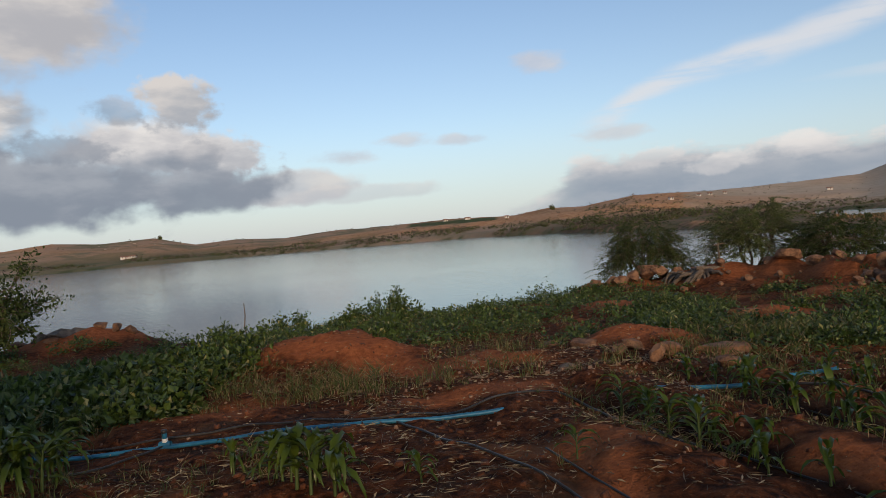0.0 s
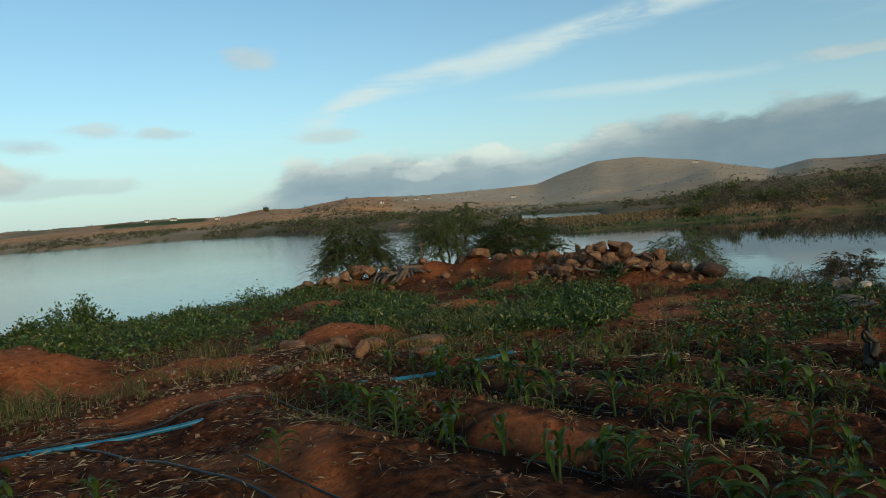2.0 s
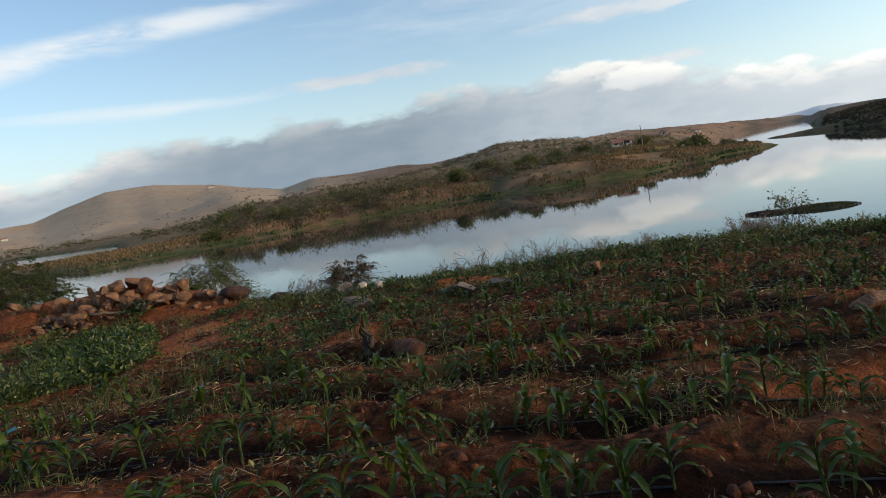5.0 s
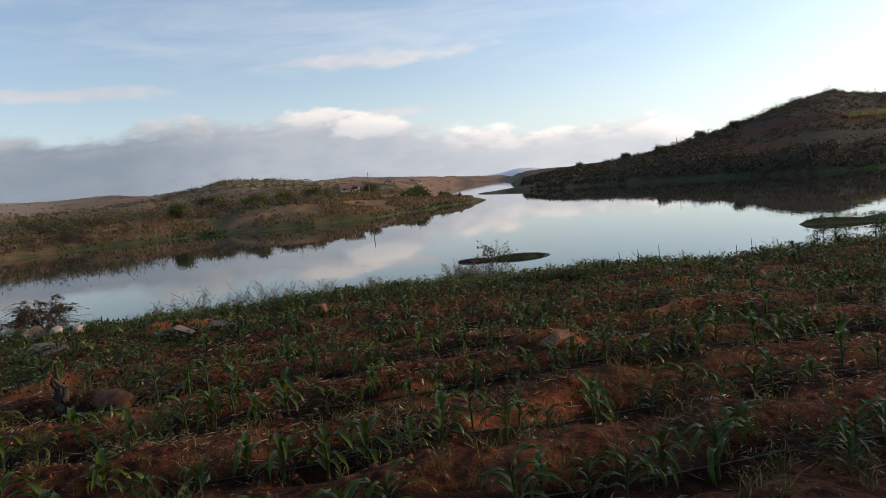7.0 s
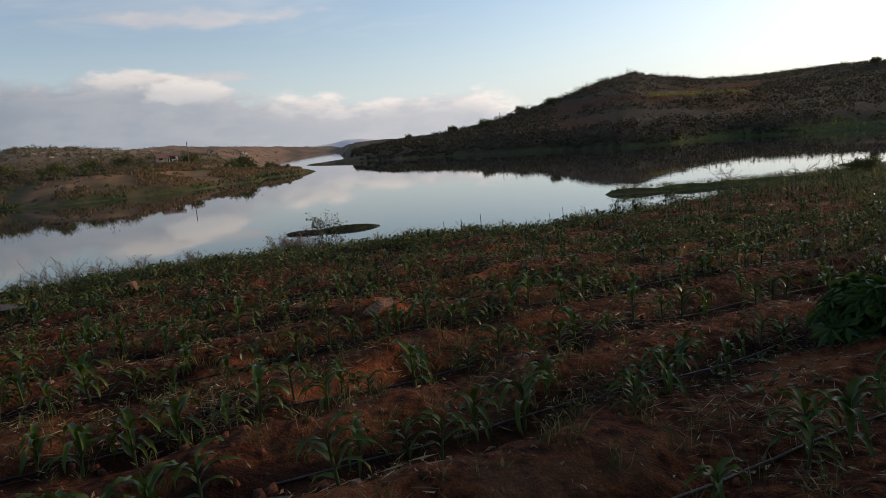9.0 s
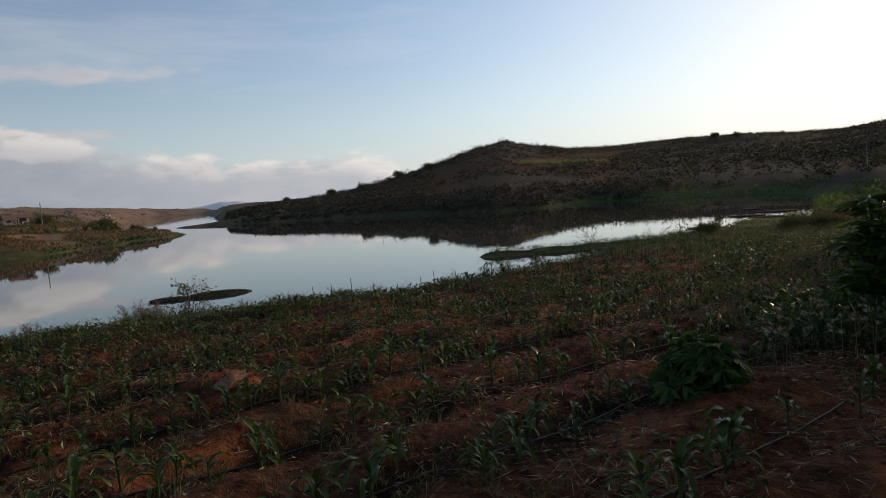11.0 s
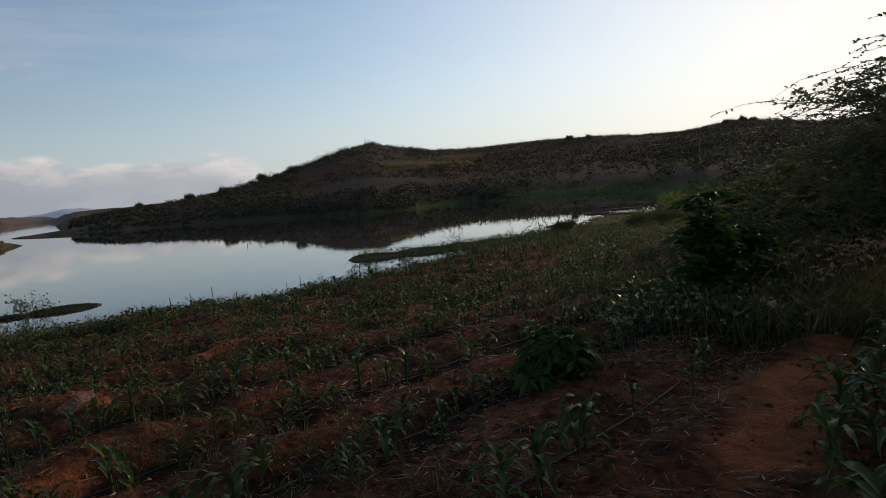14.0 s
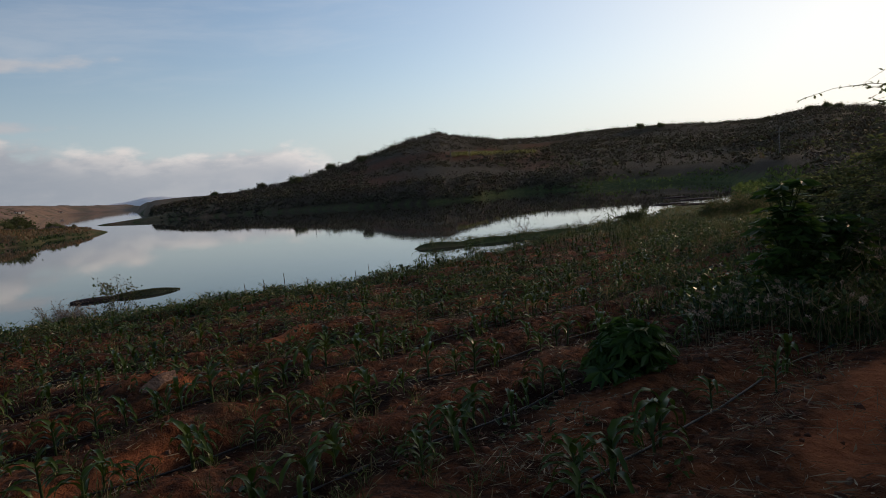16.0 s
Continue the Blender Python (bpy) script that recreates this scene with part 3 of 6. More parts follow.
def fresh_earth(x, y):
    """How bare and clean the red earth is, 0 to 1."""
    x, y = np.asarray(x, float), np.asarray(y, float)
    w = np.zeros_like(x)
    n = 0.25 * fbm(x, y, 0.8, 3, 43)
    for a, b, half in BARE:
        d, _ = segment_distance(x, y, a, b)
        w = np.maximum(w, 1 - ease(0.5, 1.1, d / half + n))
    for hx, hy, hr, hh in EARTH_HEAPS:
        w = np.maximum(w, 1 - ease(0.65, 1.1, np.hypot(x - hx, y - hy) / hr + n))
    for (a0, r0, _), (a1, r1, _) in zip(BANK[:-1], BANK[1:]):
        d, _ = segment_distance(x, y, polar(a0, r0 - 0.6), polar(a1, r1 - 0.6))
        w = np.maximum(w, 0.8 * (1 - ease(0.5, 1.6, d + 1.5 * n)))
    return w


def land(x, y):
    """Height of the ground; the lake's level is 0."""
    x, y = np.asarray(x, float), np.asarray(y, float)
    r, az = np.hypot(x, y) + 1e-6, np.degrees(np.arctan2(x, y))
    up = UNSEEN_RISE(az)
    z = 3.4 - 0.045 * r
    over = np.maximum(r - EDGE(az), 0)
    z = z - 0.26 * over * ease(0, 3, over) * (1 - up)
    low = LOW(az)
    z = np.maximum(z, low + 0.0015 * np.maximum(r - 60, 0) * (low > 0))
    z = z + up * (0.045 * np.minimum(r, 60) + 3.4 * ease(3, 14, r) + 9.0 * ease(15, 135, r))
    # rubble bank
    m = np.zeros_like(r)
    for (a0, r0, h0), (a1, r1, h1) in zip(BANK[:-1], BANK[1:]):
        d, s = segment_distance(x, y, polar(a0, r0), polar(a1, r1))
        m = np.maximum(m, (h0 + s * (h1 - h0)) * np.exp(-(d / 1.7) ** 2))
    z = z + m * (1 + 0.35 * fbm(x, y, 1.1, 3, 5))
    for hx, hy, hr, hh in EARTH_HEAPS:
        z = z + hh * np.exp(-(((x - hx) ** 2 + (y - hy) ** 2) / hr**2) ** 1.3)
    # low grassy spit
    d, s = segment_distance(x, y, polar(114.3, 50.5), polar(131, 56))
    spit = 0.5 * np.exp(-(d / (0.6 + 1.1 * s)) ** 2) - 0.12
    z = np.where((r > 40) & (r < 75) & (az > 108) & (az < 140), np.maximum(z, spit), z)
    # far side
    S, R, P = SHORE(az), RIDGE(az), SHELF(az)
    zr = 5 + R * np.tan(np.radians(SKYLINE(az)))
    q = r - S + 5 * fbm(x, y, 40, 3, 3)
    s = np.clip((r - S) / np.maximum(R - S, 60), 0, None)
    far = -1.8 + 2.6 * ease(-6, 7, q) + P * ease(2, 19, q)
    rise = np.maximum(zr - 0.8 - P, 0)
    bent = np.clip(s, 0, 1) ** np.where(az > 92, 1.05, np.interp(az, [16, 26, 39, 46], [1.7, 3.4, 3.4, 1.7]))
    far = far + rise * bent * (1 - 0.35 * ease(1.0, 2.2, s)) * ease(0, 30, q)
    far = far + np.clip((r - S) * 0.02, 0, 4.0) * fbm(x, y, 90, 4, 11) * ease(0, 30, q) * np.clip(1.0 - 0.8 * (np.abs(s - 1) < 0.35), 0, 1) * (1 - 0.9 * ease(25, 28, az) * (1 - ease(38, 41, az)) * (1 - ease(400, 700, r)))
    pond = ease(28.3, 29.3, az) * (1 - ease(36.6, 37.6, az)) * ease(172, 182, r + (az - 33) * 3) * (1 - ease(290, 320, r + (az - 33) * 10))
    far = far * (1 - pond) - 0.8 * pond
    # headland with the house, and the tip of the dark hill
    d, k = segment_distance(x, y, polar(74, 150), polar(87.3, 168))
    w = 33 - 23 * k
    far = np.maximum(far, -1.8 + (5.8 - 2.8 * k) * (1 - ease(0.35 * w, 1.25 * w, d + 3 * fbm(x, y, 14, 3, 9))))
    d, k = segment_distance(x, y, polar(93.5, 240), polar(89.7, 244))
    far = np.maximum(far, -1.8 + (3.4 - 1.2 * k) * (1 - ease(2, 10, d)))
    z = np.where((r > 70) | (far > z), np.maximum(z, far), z)
    # tilth, furrows and clods close by
    nearby = 1 - ease(24, 40, r)
    c = x * ROW_OFF[0] + y * ROW_OFF[1]
    field = ease(1.0, 2.0, c) * (1 - ease(15, 17, c)) * (1 - ease(7.5, 9.5, y))
    furrow = np.cos((c - ROW_FIRST) * 2 * np.pi / ROW_STEP)
    z = z + nearby * (field * (-0.065 * furrow) + 0.06 * fbm(x, y, 0.55, 3, 21, 0.6) + 0.07 * fbm(x, y, 2.6, 2, 31))
    return z


GRID_STEP, GRID_HALF = 0.125, 62.0
GRID = None


def ground_z(x, y):
    """Height of the ground at one point; close by from a fine grid, worked out once."""
    global GRID
    if abs(x) >= GRID_HALF - 1 or abs(y) >= GRID_HALF - 1:
        return float(land(np.array([x]), np.array([y]))[0])
    if GRID is None:
        line = np.arange(-GRID_HALF, GRID_HALF + GRID_STEP, GRID_STEP)
        GRID = land(*np.meshgrid(line, line, indexing="ij"))
    u, v = (x + GRID_HALF) / GRID_STEP, (y + GRID_HALF) / GRID_STEP
    i, j = int(u), int(v)
    f, g = u - i, v - j
    return float((GRID[i, j] * (1 - f) + GRID[i + 1, j] * f) * (1 - g) + (GRID[i, j + 1] * (1 - f) + GRID[i + 1, j + 1] * f) * g)


def at_polar(az, r, dz=0.0):
    x, y = polar(az, r)
    return Vector((float(x), float(y), ground_z(x, y) + dz))


def on_ground(x, y, dz=0.0, rz=0.0, scale=1.0, tilt=(0, 0)):
    return pose(x, y, ground_z(x, y) + dz, tilt[0], tilt[1], rz) @ Matrix.Diagonal((scale, scale, scale, 1))


def build_ground():
    cols = np.concatenate([np.arange(-48, 162, 0.5), np.arange(162, 312, 4.0)])
    rings = np.concatenate([np.arange(0.25, 1.2, 0.12), 1.2 * np.exp(np.arange(0, np.log(3200 / 1.2), 0.0195))])
    A, R = np.meshgrid(cols, rings, indexing="ij")
    X, Y = R * np.sin(np.radians(A)), R * np.cos(np.radians(A))
    Z = land(X, Y)
    nc, nr = A.shape
    i, j = np.meshgrid(np.arange(nc), np.arange(nr - 1), indexing="ij")
    k = (i + 1) % nc
    q = np.stack([i * nr + j, i * nr + j + 1, k * nr + j + 1, k * nr + j], -1).reshape(-1, 4)
    v = np.stack([X, Y, Z], -1).reshape(-1, 3)
    v = np.concatenate([v, [[0, 0, ground_z(0, 0)]]])
    fan = [[nc * nr, i * nr, ((i + 1) % nc) * nr, ((i + 2) % nc) * nr] for i in range(0, nc - 1, 2)]
    q = np.concatenate([q, fan])
    me = mesh_quads("ground", v, q, True)
    x, y, z = v.T
    r, az = np.hypot(x, y), np.degrees(np.arctan2(x, y))
    near = 1 - ease(27, 34, r)
    n = fbm(x, y, 6, 4, 41)
    past = r - EDGE(az)
    seen = np.degrees(np.arctan2(z - 5, r))
    soil = near * (1 - ease(-0.5, 3.0, past + 1.0 * n))
    soil = np.where((az > 120) & (r < 45), np.maximum(soil, 1 - ease(18, 32, r + 4 * n)), soil)
    soil = np.where(r > 60, ease(-0.5, 0.1, fbm(x, y, 50, 3, 51)) * ease(104, 110, az) * (1 - ease(124, 128, az)) * ease(-0.8, 0.0, seen) * (1 - ease(2.0, 2.5, seen)) * 0.75, soil)
    soil = np.where((r > 300) & (az > -6) & (az < 9) & (seen > 0.95 - 0.2 * fbm(x, y, 60, 3, 53)), 0.3, soil)
    bank_green = ease(-0.2, 0.1, z) * (1 - ease(0.35, 0.8, z + 0.35 * n))
    meadow = (az > 118) * (r > 26) * np.where(r > 62, z < 1.3, z < 3.0) * 1.0
    green = np.clip(np.maximum(bank_green * (r > 30), meadow) + near * ease(0.5, 3.0, past), 0, 1)
    green = np.maximum(green, (r > 250) * (az < 20) * ease(0.1, 0.5, fbm(x, y, 120, 3, 61)) * 0.6 * (1 - ease(5, 12, z)))
    plot = (az > -2.6) & (az < 4.6) & (r > 300)
    green = np.where(plot & (seen > 0.66) & (seen < 0.93), 1.0, green)
    hill = (az > 91) & (r > 120)
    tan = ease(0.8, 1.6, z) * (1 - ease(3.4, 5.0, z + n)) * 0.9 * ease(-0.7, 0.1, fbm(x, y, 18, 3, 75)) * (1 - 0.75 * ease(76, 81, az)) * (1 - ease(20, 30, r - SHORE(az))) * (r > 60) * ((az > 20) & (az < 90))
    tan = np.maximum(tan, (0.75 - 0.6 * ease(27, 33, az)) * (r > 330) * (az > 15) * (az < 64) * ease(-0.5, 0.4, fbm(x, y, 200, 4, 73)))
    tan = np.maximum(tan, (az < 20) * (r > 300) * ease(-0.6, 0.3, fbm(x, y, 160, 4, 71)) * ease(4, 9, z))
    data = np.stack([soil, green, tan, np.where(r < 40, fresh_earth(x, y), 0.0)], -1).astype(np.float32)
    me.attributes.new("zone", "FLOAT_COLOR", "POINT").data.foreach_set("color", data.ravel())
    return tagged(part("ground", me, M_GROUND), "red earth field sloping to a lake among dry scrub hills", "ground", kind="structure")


build_ground()
water_v = [(-3000, -3000, 0), (3000, -3000, 0), (3000, 3200, 0), (-3000, 3200, 0)]
tagged(part("water", mesh_quads("water", water_v, [[0, 1, 2, 3]]), M_WATER), "calm blue-grey reservoir reflecting the evening sky", "lake", kind="structure")

# ================= generators =================
def grow(rng, start, way, length, radius, level, kids, spread, gravity, out, bend=0.25):
    """Branches of a woody plant: lists of (points, radii, level left)."""
    pts, p, d = [np.array(start, float)], np.array(start, float), np.array(way, float)
    steps = 4 if level > 0 else 3
    for k in range(steps):
        d = d + rng.normal(size=3) * bend * 0.6 + np.array((0, 0, gravity))
        d /= np.linalg.norm(d)
        p = p + d * length / steps
        pts.append(p.copy())
    out.append((np.array(pts), np.linspace(radius, radius * 0.55, len(pts)), level))
    if level > 0:
        for k in range(kids):
            f = rng.uniform(0.35, 1.0) if k else 1.0
            q = pts[min(int(f * steps), steps)]
            side = rng.normal(size=3)
            side -= d * (side @ d)
            side /= np.linalg.norm(side)
            grow(rng, q, d + side * spread * rng.uniform(0.6, 1.3), length * rng.uniform(0.55, 0.85), radius * 0.55, level - 1, kids, spread, gravity, out, bend)
    return out


def woody(name, seed, label, category, m, stems=4, height=1.0, lean=0.7, level=3, kids=4, spread=0.75, gravity=0.0, radius=0.05, leaf=(0.07, 0.03),
          per_twig=26, mat=None, group="", bark=None, flat=1.0, fit=None, sides=5):
    """A shrub or tree: a root object with a trunk and a crown of small leaves on its twigs."""
    rng = np.random.default_rng(seed)
    out = []
    for k in range(stems):
        a = 2 * np.pi * (k + rng.uniform(-0.3, 0.3)) / stems
        way = np.array((math.cos(a) * lean, math.sin(a) * lean, 1.0))
        way /= np.linalg.norm(way)
        grow(rng, (0.05 * math.cos(a), 0.05 * math.sin(a), -0.08), way, height * rng.uniform(0.8, 1.1), radius, level, kids, spread, gravity, out)
    if fit:
        every = np.concatenate([pts for pts, _, _ in out])
        kx, kz = fit[0] / 2 / np.percentile(np.hypot(every[:, 0], every[:, 1]), 94), fit[1] / np.percentile(every[:, 2], 98)
        for pts, _, _ in out:
            pts *= (kx, kx, kz)
            cap = fit[1] * (1.02 - 0.32 * (np.hypot(pts[:, 0], pts[:, 1]) / (fit[0] * 0.55)) ** 2)
            pts[:, 2] = np.where(pts[:, 2] > cap, np.maximum(cap, 0.05) + 0.5 * (pts[:, 2] - cap), pts[:, 2])
    wood, crown = Heap(), Heap()
    for pts, rad, lv in out:
        pts[:, 2] *= flat
        wood.add(*tube(pts, np.maximum(rad, 0.004), sides if lv >= level - 1 else 3))
        if lv <= 1 and per_twig:
            n = per_twig if lv == 0 else per_twig // 2
            f = rng.uniform(0.1, 1.0, n) * (len(pts) - 1.001)
            i = f.astype(int)
            base = pts[i] + (pts[i + 1] - pts[i]) * (f - i)[:, None] + rng.normal(size=(n, 3)) * leaf[0] * 0.9
            way = (pts[-1] - pts[0])[None] * 0.6 / np.linalg.norm(pts[-1] - pts[0]) + rng.normal(size=(n, 3))
            crown.add(*leaves(base, way, leaf[0] * rng.uniform(0.6, 1.3, n), leaf[1] * rng.uniform(0.7, 1.3, n), rng))
    top = root(name, m, label, category, group)
    part("trunk", wood.mesh("trunk", True), bark or M_BARK, top)
    if per_twig:
        part("crown", crown.mesh("crown"), mat or M_MESQUITE, top)
    return top


def fountain(name, seed, label, category, m, width, height, shoots, leaf, mat, group="", stems=5, droop=0.35, low=0.15, nodes=26, sides=4, thick=0.04, flat_top=0.6, bark=None):
    """A shrub of arching shoots that rise from a few stems and droop, feathered with leaflets in two ranks."""
    rng = np.random.default_rng(seed)
    wood, crown = Heap(), Heap()
    half = width / 2
    hubs = []
    for k in range(stems):
        a = 2 * np.pi * (k + rng.uniform(-0.3, 0.3)) / stems
        d = np.array((math.cos(a), math.sin(a), 0.0))
        end = d * half * rng.uniform(0.2, 0.42) + (0, 0, height * rng.uniform(0.42, 0.66))
        mid = end * 0.5 + d * half * 0.05 + rng.normal(size=3) * 0.03 * width
        pts = np.array([d * 0.05 + (0, 0, -0.1), mid, end])
        wood.add(*tube(pts, [thick, thick * 0.75, thick * 0.45], 6))
        hubs += [mid * 0.4 + end * 0.6, end, end * 0.85 + rng.normal(size=3) * 0.04 * width]
    u = np.linspace(0, 1, 7)[:, None]

    def arc(p0, p1, p2):
        return (1 - u) ** 2 * p0 + 2 * u * (1 - u) * p1 + u**2 * p2

    def feather(pts, count, first=0.25):
        f = np.sort(rng.uniform(first, 1.0, count)) * (len(pts) - 1.001)
        i = f.astype(int)
        base = pts[i] + (pts[i + 1] - pts[i]) * (f - i)[:, None]
        tan = pts[i + 1] - pts[i]
        tan /= np.linalg.norm(tan, axis=1, keepdims=True) + 1e-9
        side = np.cross(tan, (0, 0, 1.0))
        side /= np.linalg.norm(side, axis=1, keepdims=True) + 1e-9
        way = tan * 0.55 + side * rng.choice([-1.0, 1.0], count)[:, None] + rng.normal(size=(count, 3)) * 0.35
        crown.add(*leaves(base, way, leaf[0] * rng.uniform(0.6, 1.3, count), leaf[1] * rng.uniform(0.7, 1.3, count), rng))

    for _ in range(shoots):
        hub = hubs[rng.integers(len(hubs))]
        a = math.atan2(hub[1], hub[0]) + rng.normal() * 0.9
        rho = rng.uniform(0.25, 1.0) ** 0.7
        d = np.array((math.cos(a), math.sin(a), 0.0))
        apex = height * (1.0 - flat_top * rho**2) * rng.uniform(0.42, 1.06)
        tip = d * half * rho * rng.uniform(0.85, 1.12)
        tip[2] = max(apex - droop * height * rho * rng.uniform(0.3, 1.5), low * height * rng.uniform(0.4, 1.0))
        ctrl = hub * 0.35 + tip * 0.65
        ctrl[2] = max(apex * 1.12, tip[2])
        pts = arc(hub, ctrl, tip) + rng.normal(size=(7, 3)) * 0.014 * width * u
        wood.add(*tube(pts[::2], np.linspace(thick * 0.22, 0.003, 4), 3))
        feather(pts, nodes)
        for _ in range(sides):
            p0 = pts[rng.integers(2, 6)]
            out = d * rng.uniform(0.3, 1.0) + rng.normal(size=3) * (0.7, 0.7, 0.25)
            reach = half * rng.uniform(0.16, 0.34)
            p2 = p0 + out * reach + (0, 0, -droop * reach * rng.uniform(0, 1.6))
            twig = arc(p0, (p0 + p2) / 2 + rng.normal(size=3) * 0.12 * reach + (0, 0, reach * 0.25), p2)[::2]
            wood.add(*tube(twig, np.linspace(0.004 + thick * 0.03, 0.002, 4), 3))
            feather(twig, int(nodes * 0.7), 0.05)
    top = root(name, m, label, category, group)
    part("trunk", wood.mesh("trunk", True), bark or M_BARK, top)
    part("crown", crown.mesh("crown"), mat, top)
    return top


def rock_mesh(seed, cuts=11, detail=3, rough=0.04):
    rng = np.random.default_rng(seed)
    bm = bmesh.new()
    bmesh.ops.create_icosphere(bm, subdivisions=detail, radius=1.0)
    planes = [(unit(rng, 1)[0], rng.uniform(0.40, 0.66)) for _ in range(cuts)]
    for v in bm.verts:
        p = np.array(v.co)
        for n, d in planes:
            over = p @ n - d
            if over > 0:
                p = p - n * over
        q = Vector(p)
        q += q.normalized() * (noise.noise(q * 2.1 + Vector((seed, 0, 0))) * rough * 1.6 + noise.noise(q * 6.0 + Vector((0, seed, 0))) * rough * 0.5)
        v.co = q
    me = bpy.data.meshes.new("rock")
    bm.to_mesh(me)
    bm.free()
    return me


ROCKS = [rock_mesh(s) for s in range(1, 10)]
ROCKS_SMALL = [rock_mesh(40 + s, 16, 3) for s in range(5)]
for me in ROCKS + ROCKS_SMALL:
    me.materials.append(M_ROCK)
ROCKS_GREY = [rock_mesh(70 + s) for s in range(4)]
for me in ROCKS_GREY:
    me.materials.append(M_ROCK_GREY)
BOULDER = rock_mesh(91, 2, 4, 0.05)
BOULDER.materials.append(plain_material("dark_red_boulder", (0.022, 0.010, 0.007), (0.060, 0.029, 0.019), 0.85, 4.0, 0.5))
PALE = rock_mesh(95, 5, 2, 0.05)
PALE.materials.append(plain_material("pale_quartz", (0.32, 0.25, 0.19), (0.48, 0.40, 0.32), 0.8, 6.0, 0.3))


def stone(me, x, y, w, d, h, rz=0.0, lift=0.3, label="", name="rock", group="", tilt=(0, 0)):
    """A stone of width w, depth d and height h, sunk a little into the ground. lift: the centre's height over the ground in heights."""
    ob = new(name, me)
    ob.matrix_basis = pose(x, y, ground_z(x, y) + h * lift, tilt[0], tilt[1], rz) @ Matrix.Diagonal((w / (1.5 if me is not BOULDER else 1.7), d / (1.5 if me is not BOULDER else 1.7), h / (1.5 if me is not BOULDER else 1.7), 1))
    return tagged(ob, label or "angular reddish granite rock on the rubble bank", "rock", group)


# ================= rubble bank =================
def build_bank():
    rr = random.Random(5)
    group = "rocks on the rubble bank"
    # (azimuth, distance, width, height, lift)
    big = [(32.7, 20.9, 0.45, 0.42, 0.45), (33.4, 20.4, 0.34, 0.5, 0.4), (34.0, 21.1, 0.4, 0.46, 0.45), (34.6, 20.7, 0.42, 0.6, 0.55), (35.3, 21.0, 0.36, 0.42, 0.5), (36.2, 20.6, 0.36, 0.36, 0.4),
           (37.2, 20.5, 0.55, 0.44, 0.45), (38.9, 20.2, 0.66, 0.5, 0.5), (36.7, 19.9, 0.4, 0.46, 0.4), (37.7, 19.5, 0.46, 0.6, 0.35), (38.2, 21.0, 0.7, 0.42, 0.5), (39.9, 19.5, 0.4, 0.36, 0.4),
           (40.7, 19.6, 0.62, 0.46, 0.5), (41.8, 19.5, 0.5, 0.42, 0.55), (41.5, 18.9, 0.42, 0.36, 0.4), (42.9, 18.9, 0.4, 0.34, 0.4), (43.7, 18.6, 0.42, 0.3, 0.35),
           (35.0, 20.0, 0.4, 0.3, 0.4), (33.8, 19.9, 0.42, 0.5, 0.35), (31.6, 21.7, 0.42, 0.36, 0.4), (30.4, 22.2, 0.44, 0.34, 0.4), (27.2, 24.2, 1.05, 0.55, 0.5), (28.7, 23.4, 0.6, 0.42, 0.4),
           (25.6, 24.8, 0.6, 0.34, 0.4), (13.6, 25.9, 0.6, 0.34, 0.4), (14.6, 25.5, 0.55, 0.46, 0.45), (15.5, 25.9, 0.45, 0.5, 0.45), (16.6, 26.3, 0.9, 0.7, 0.55), (17.8, 26.2, 0.8, 0.6, 0.5), (12.6, 26.3, 0.5, 0.3, 0.4),
           (18.8, 25.6, 0.5, 0.36, 0.4), (22.2, 25.2, 0.45, 0.36, 0.4), (15.0, 25.0, 0.35, 0.25, 0.4), (13.0, 25.2, 0.3, 0.22, 0.4)]
    for k, (az, r, w, h, lift) in enumerate(big):
        x, y = polar(az, r)
        stone(ROCKS[k % len(ROCKS)], float(x), float(y), w * 0.88, w * rr.uniform(0.6, 0.88), h * 0.88, rr.uniform(0, 360), lift, group=group, tilt=(rr.uniform(-15, 15), rr.uniform(-15, 15)))
    for k in range(46):
        az, r = (rr.uniform(31.2, 36.8), rr.uniform(19.8, 21.6)) if k < 26 else (rr.uniform(37.5, 43.0), rr.uniform(18.8, 20.2))
        x, y = polar(az, r)
        w = rr.uniform(0.24, 0.48)
        stone(ROCKS[k % len(ROCKS)], float(x), float(y), w, w * rr.uniform(0.6, 1), w * rr.uniform(0.55, 1.0), rr.uniform(0, 360), rr.uniform(0.3, 0.6), group=group, tilt=(rr.uniform(-30, 30), rr.uniform(-30, 30)))
    for k in range(150):
        f = rr.random()
        az, r = 12 + 33 * f, 26.4 - 7.6 * f**1.15 + rr.uniform(-1.6, 0.8)
        if rr.random() < 0.55:
            az, r = rr.uniform(31, 36.5), rr.uniform(19.2, 21.4)
        x, y = polar(az, r)
        w = rr.uniform(0.09, 0.30)
        stone(ROCKS_SMALL[k % 5], float(x), float(y), w, w * rr.uniform(0.6, 1), w * rr.uniform(0.5, 0.9), rr.uniform(0, 360), 0.3, "small broken piece of red granite in the rubble", group="rubble pieces")
    x, y = polar(45.6, 18.4)
    stone(BOULDER, float(x), float(y), 0.86, 0.6, 0.36, 20, 0.2, "rounded dark red boulder at the end of the bank", "boulder", tilt=(0, 14))
    x, y = polar(49.0, 17.0)
    stone(BOULDER, float(x), float(y), 0.55, 0.42, 0.3, 80, 0.2, "small dark boulder among dry twigs", "boulder")
    x, y = polar(47.3, 17.4)
    stone(ROCKS[3], float(x), float(y), 0.4, 0.3, 0.16, 30, 0.3, "low brown rock on the bank's foot")
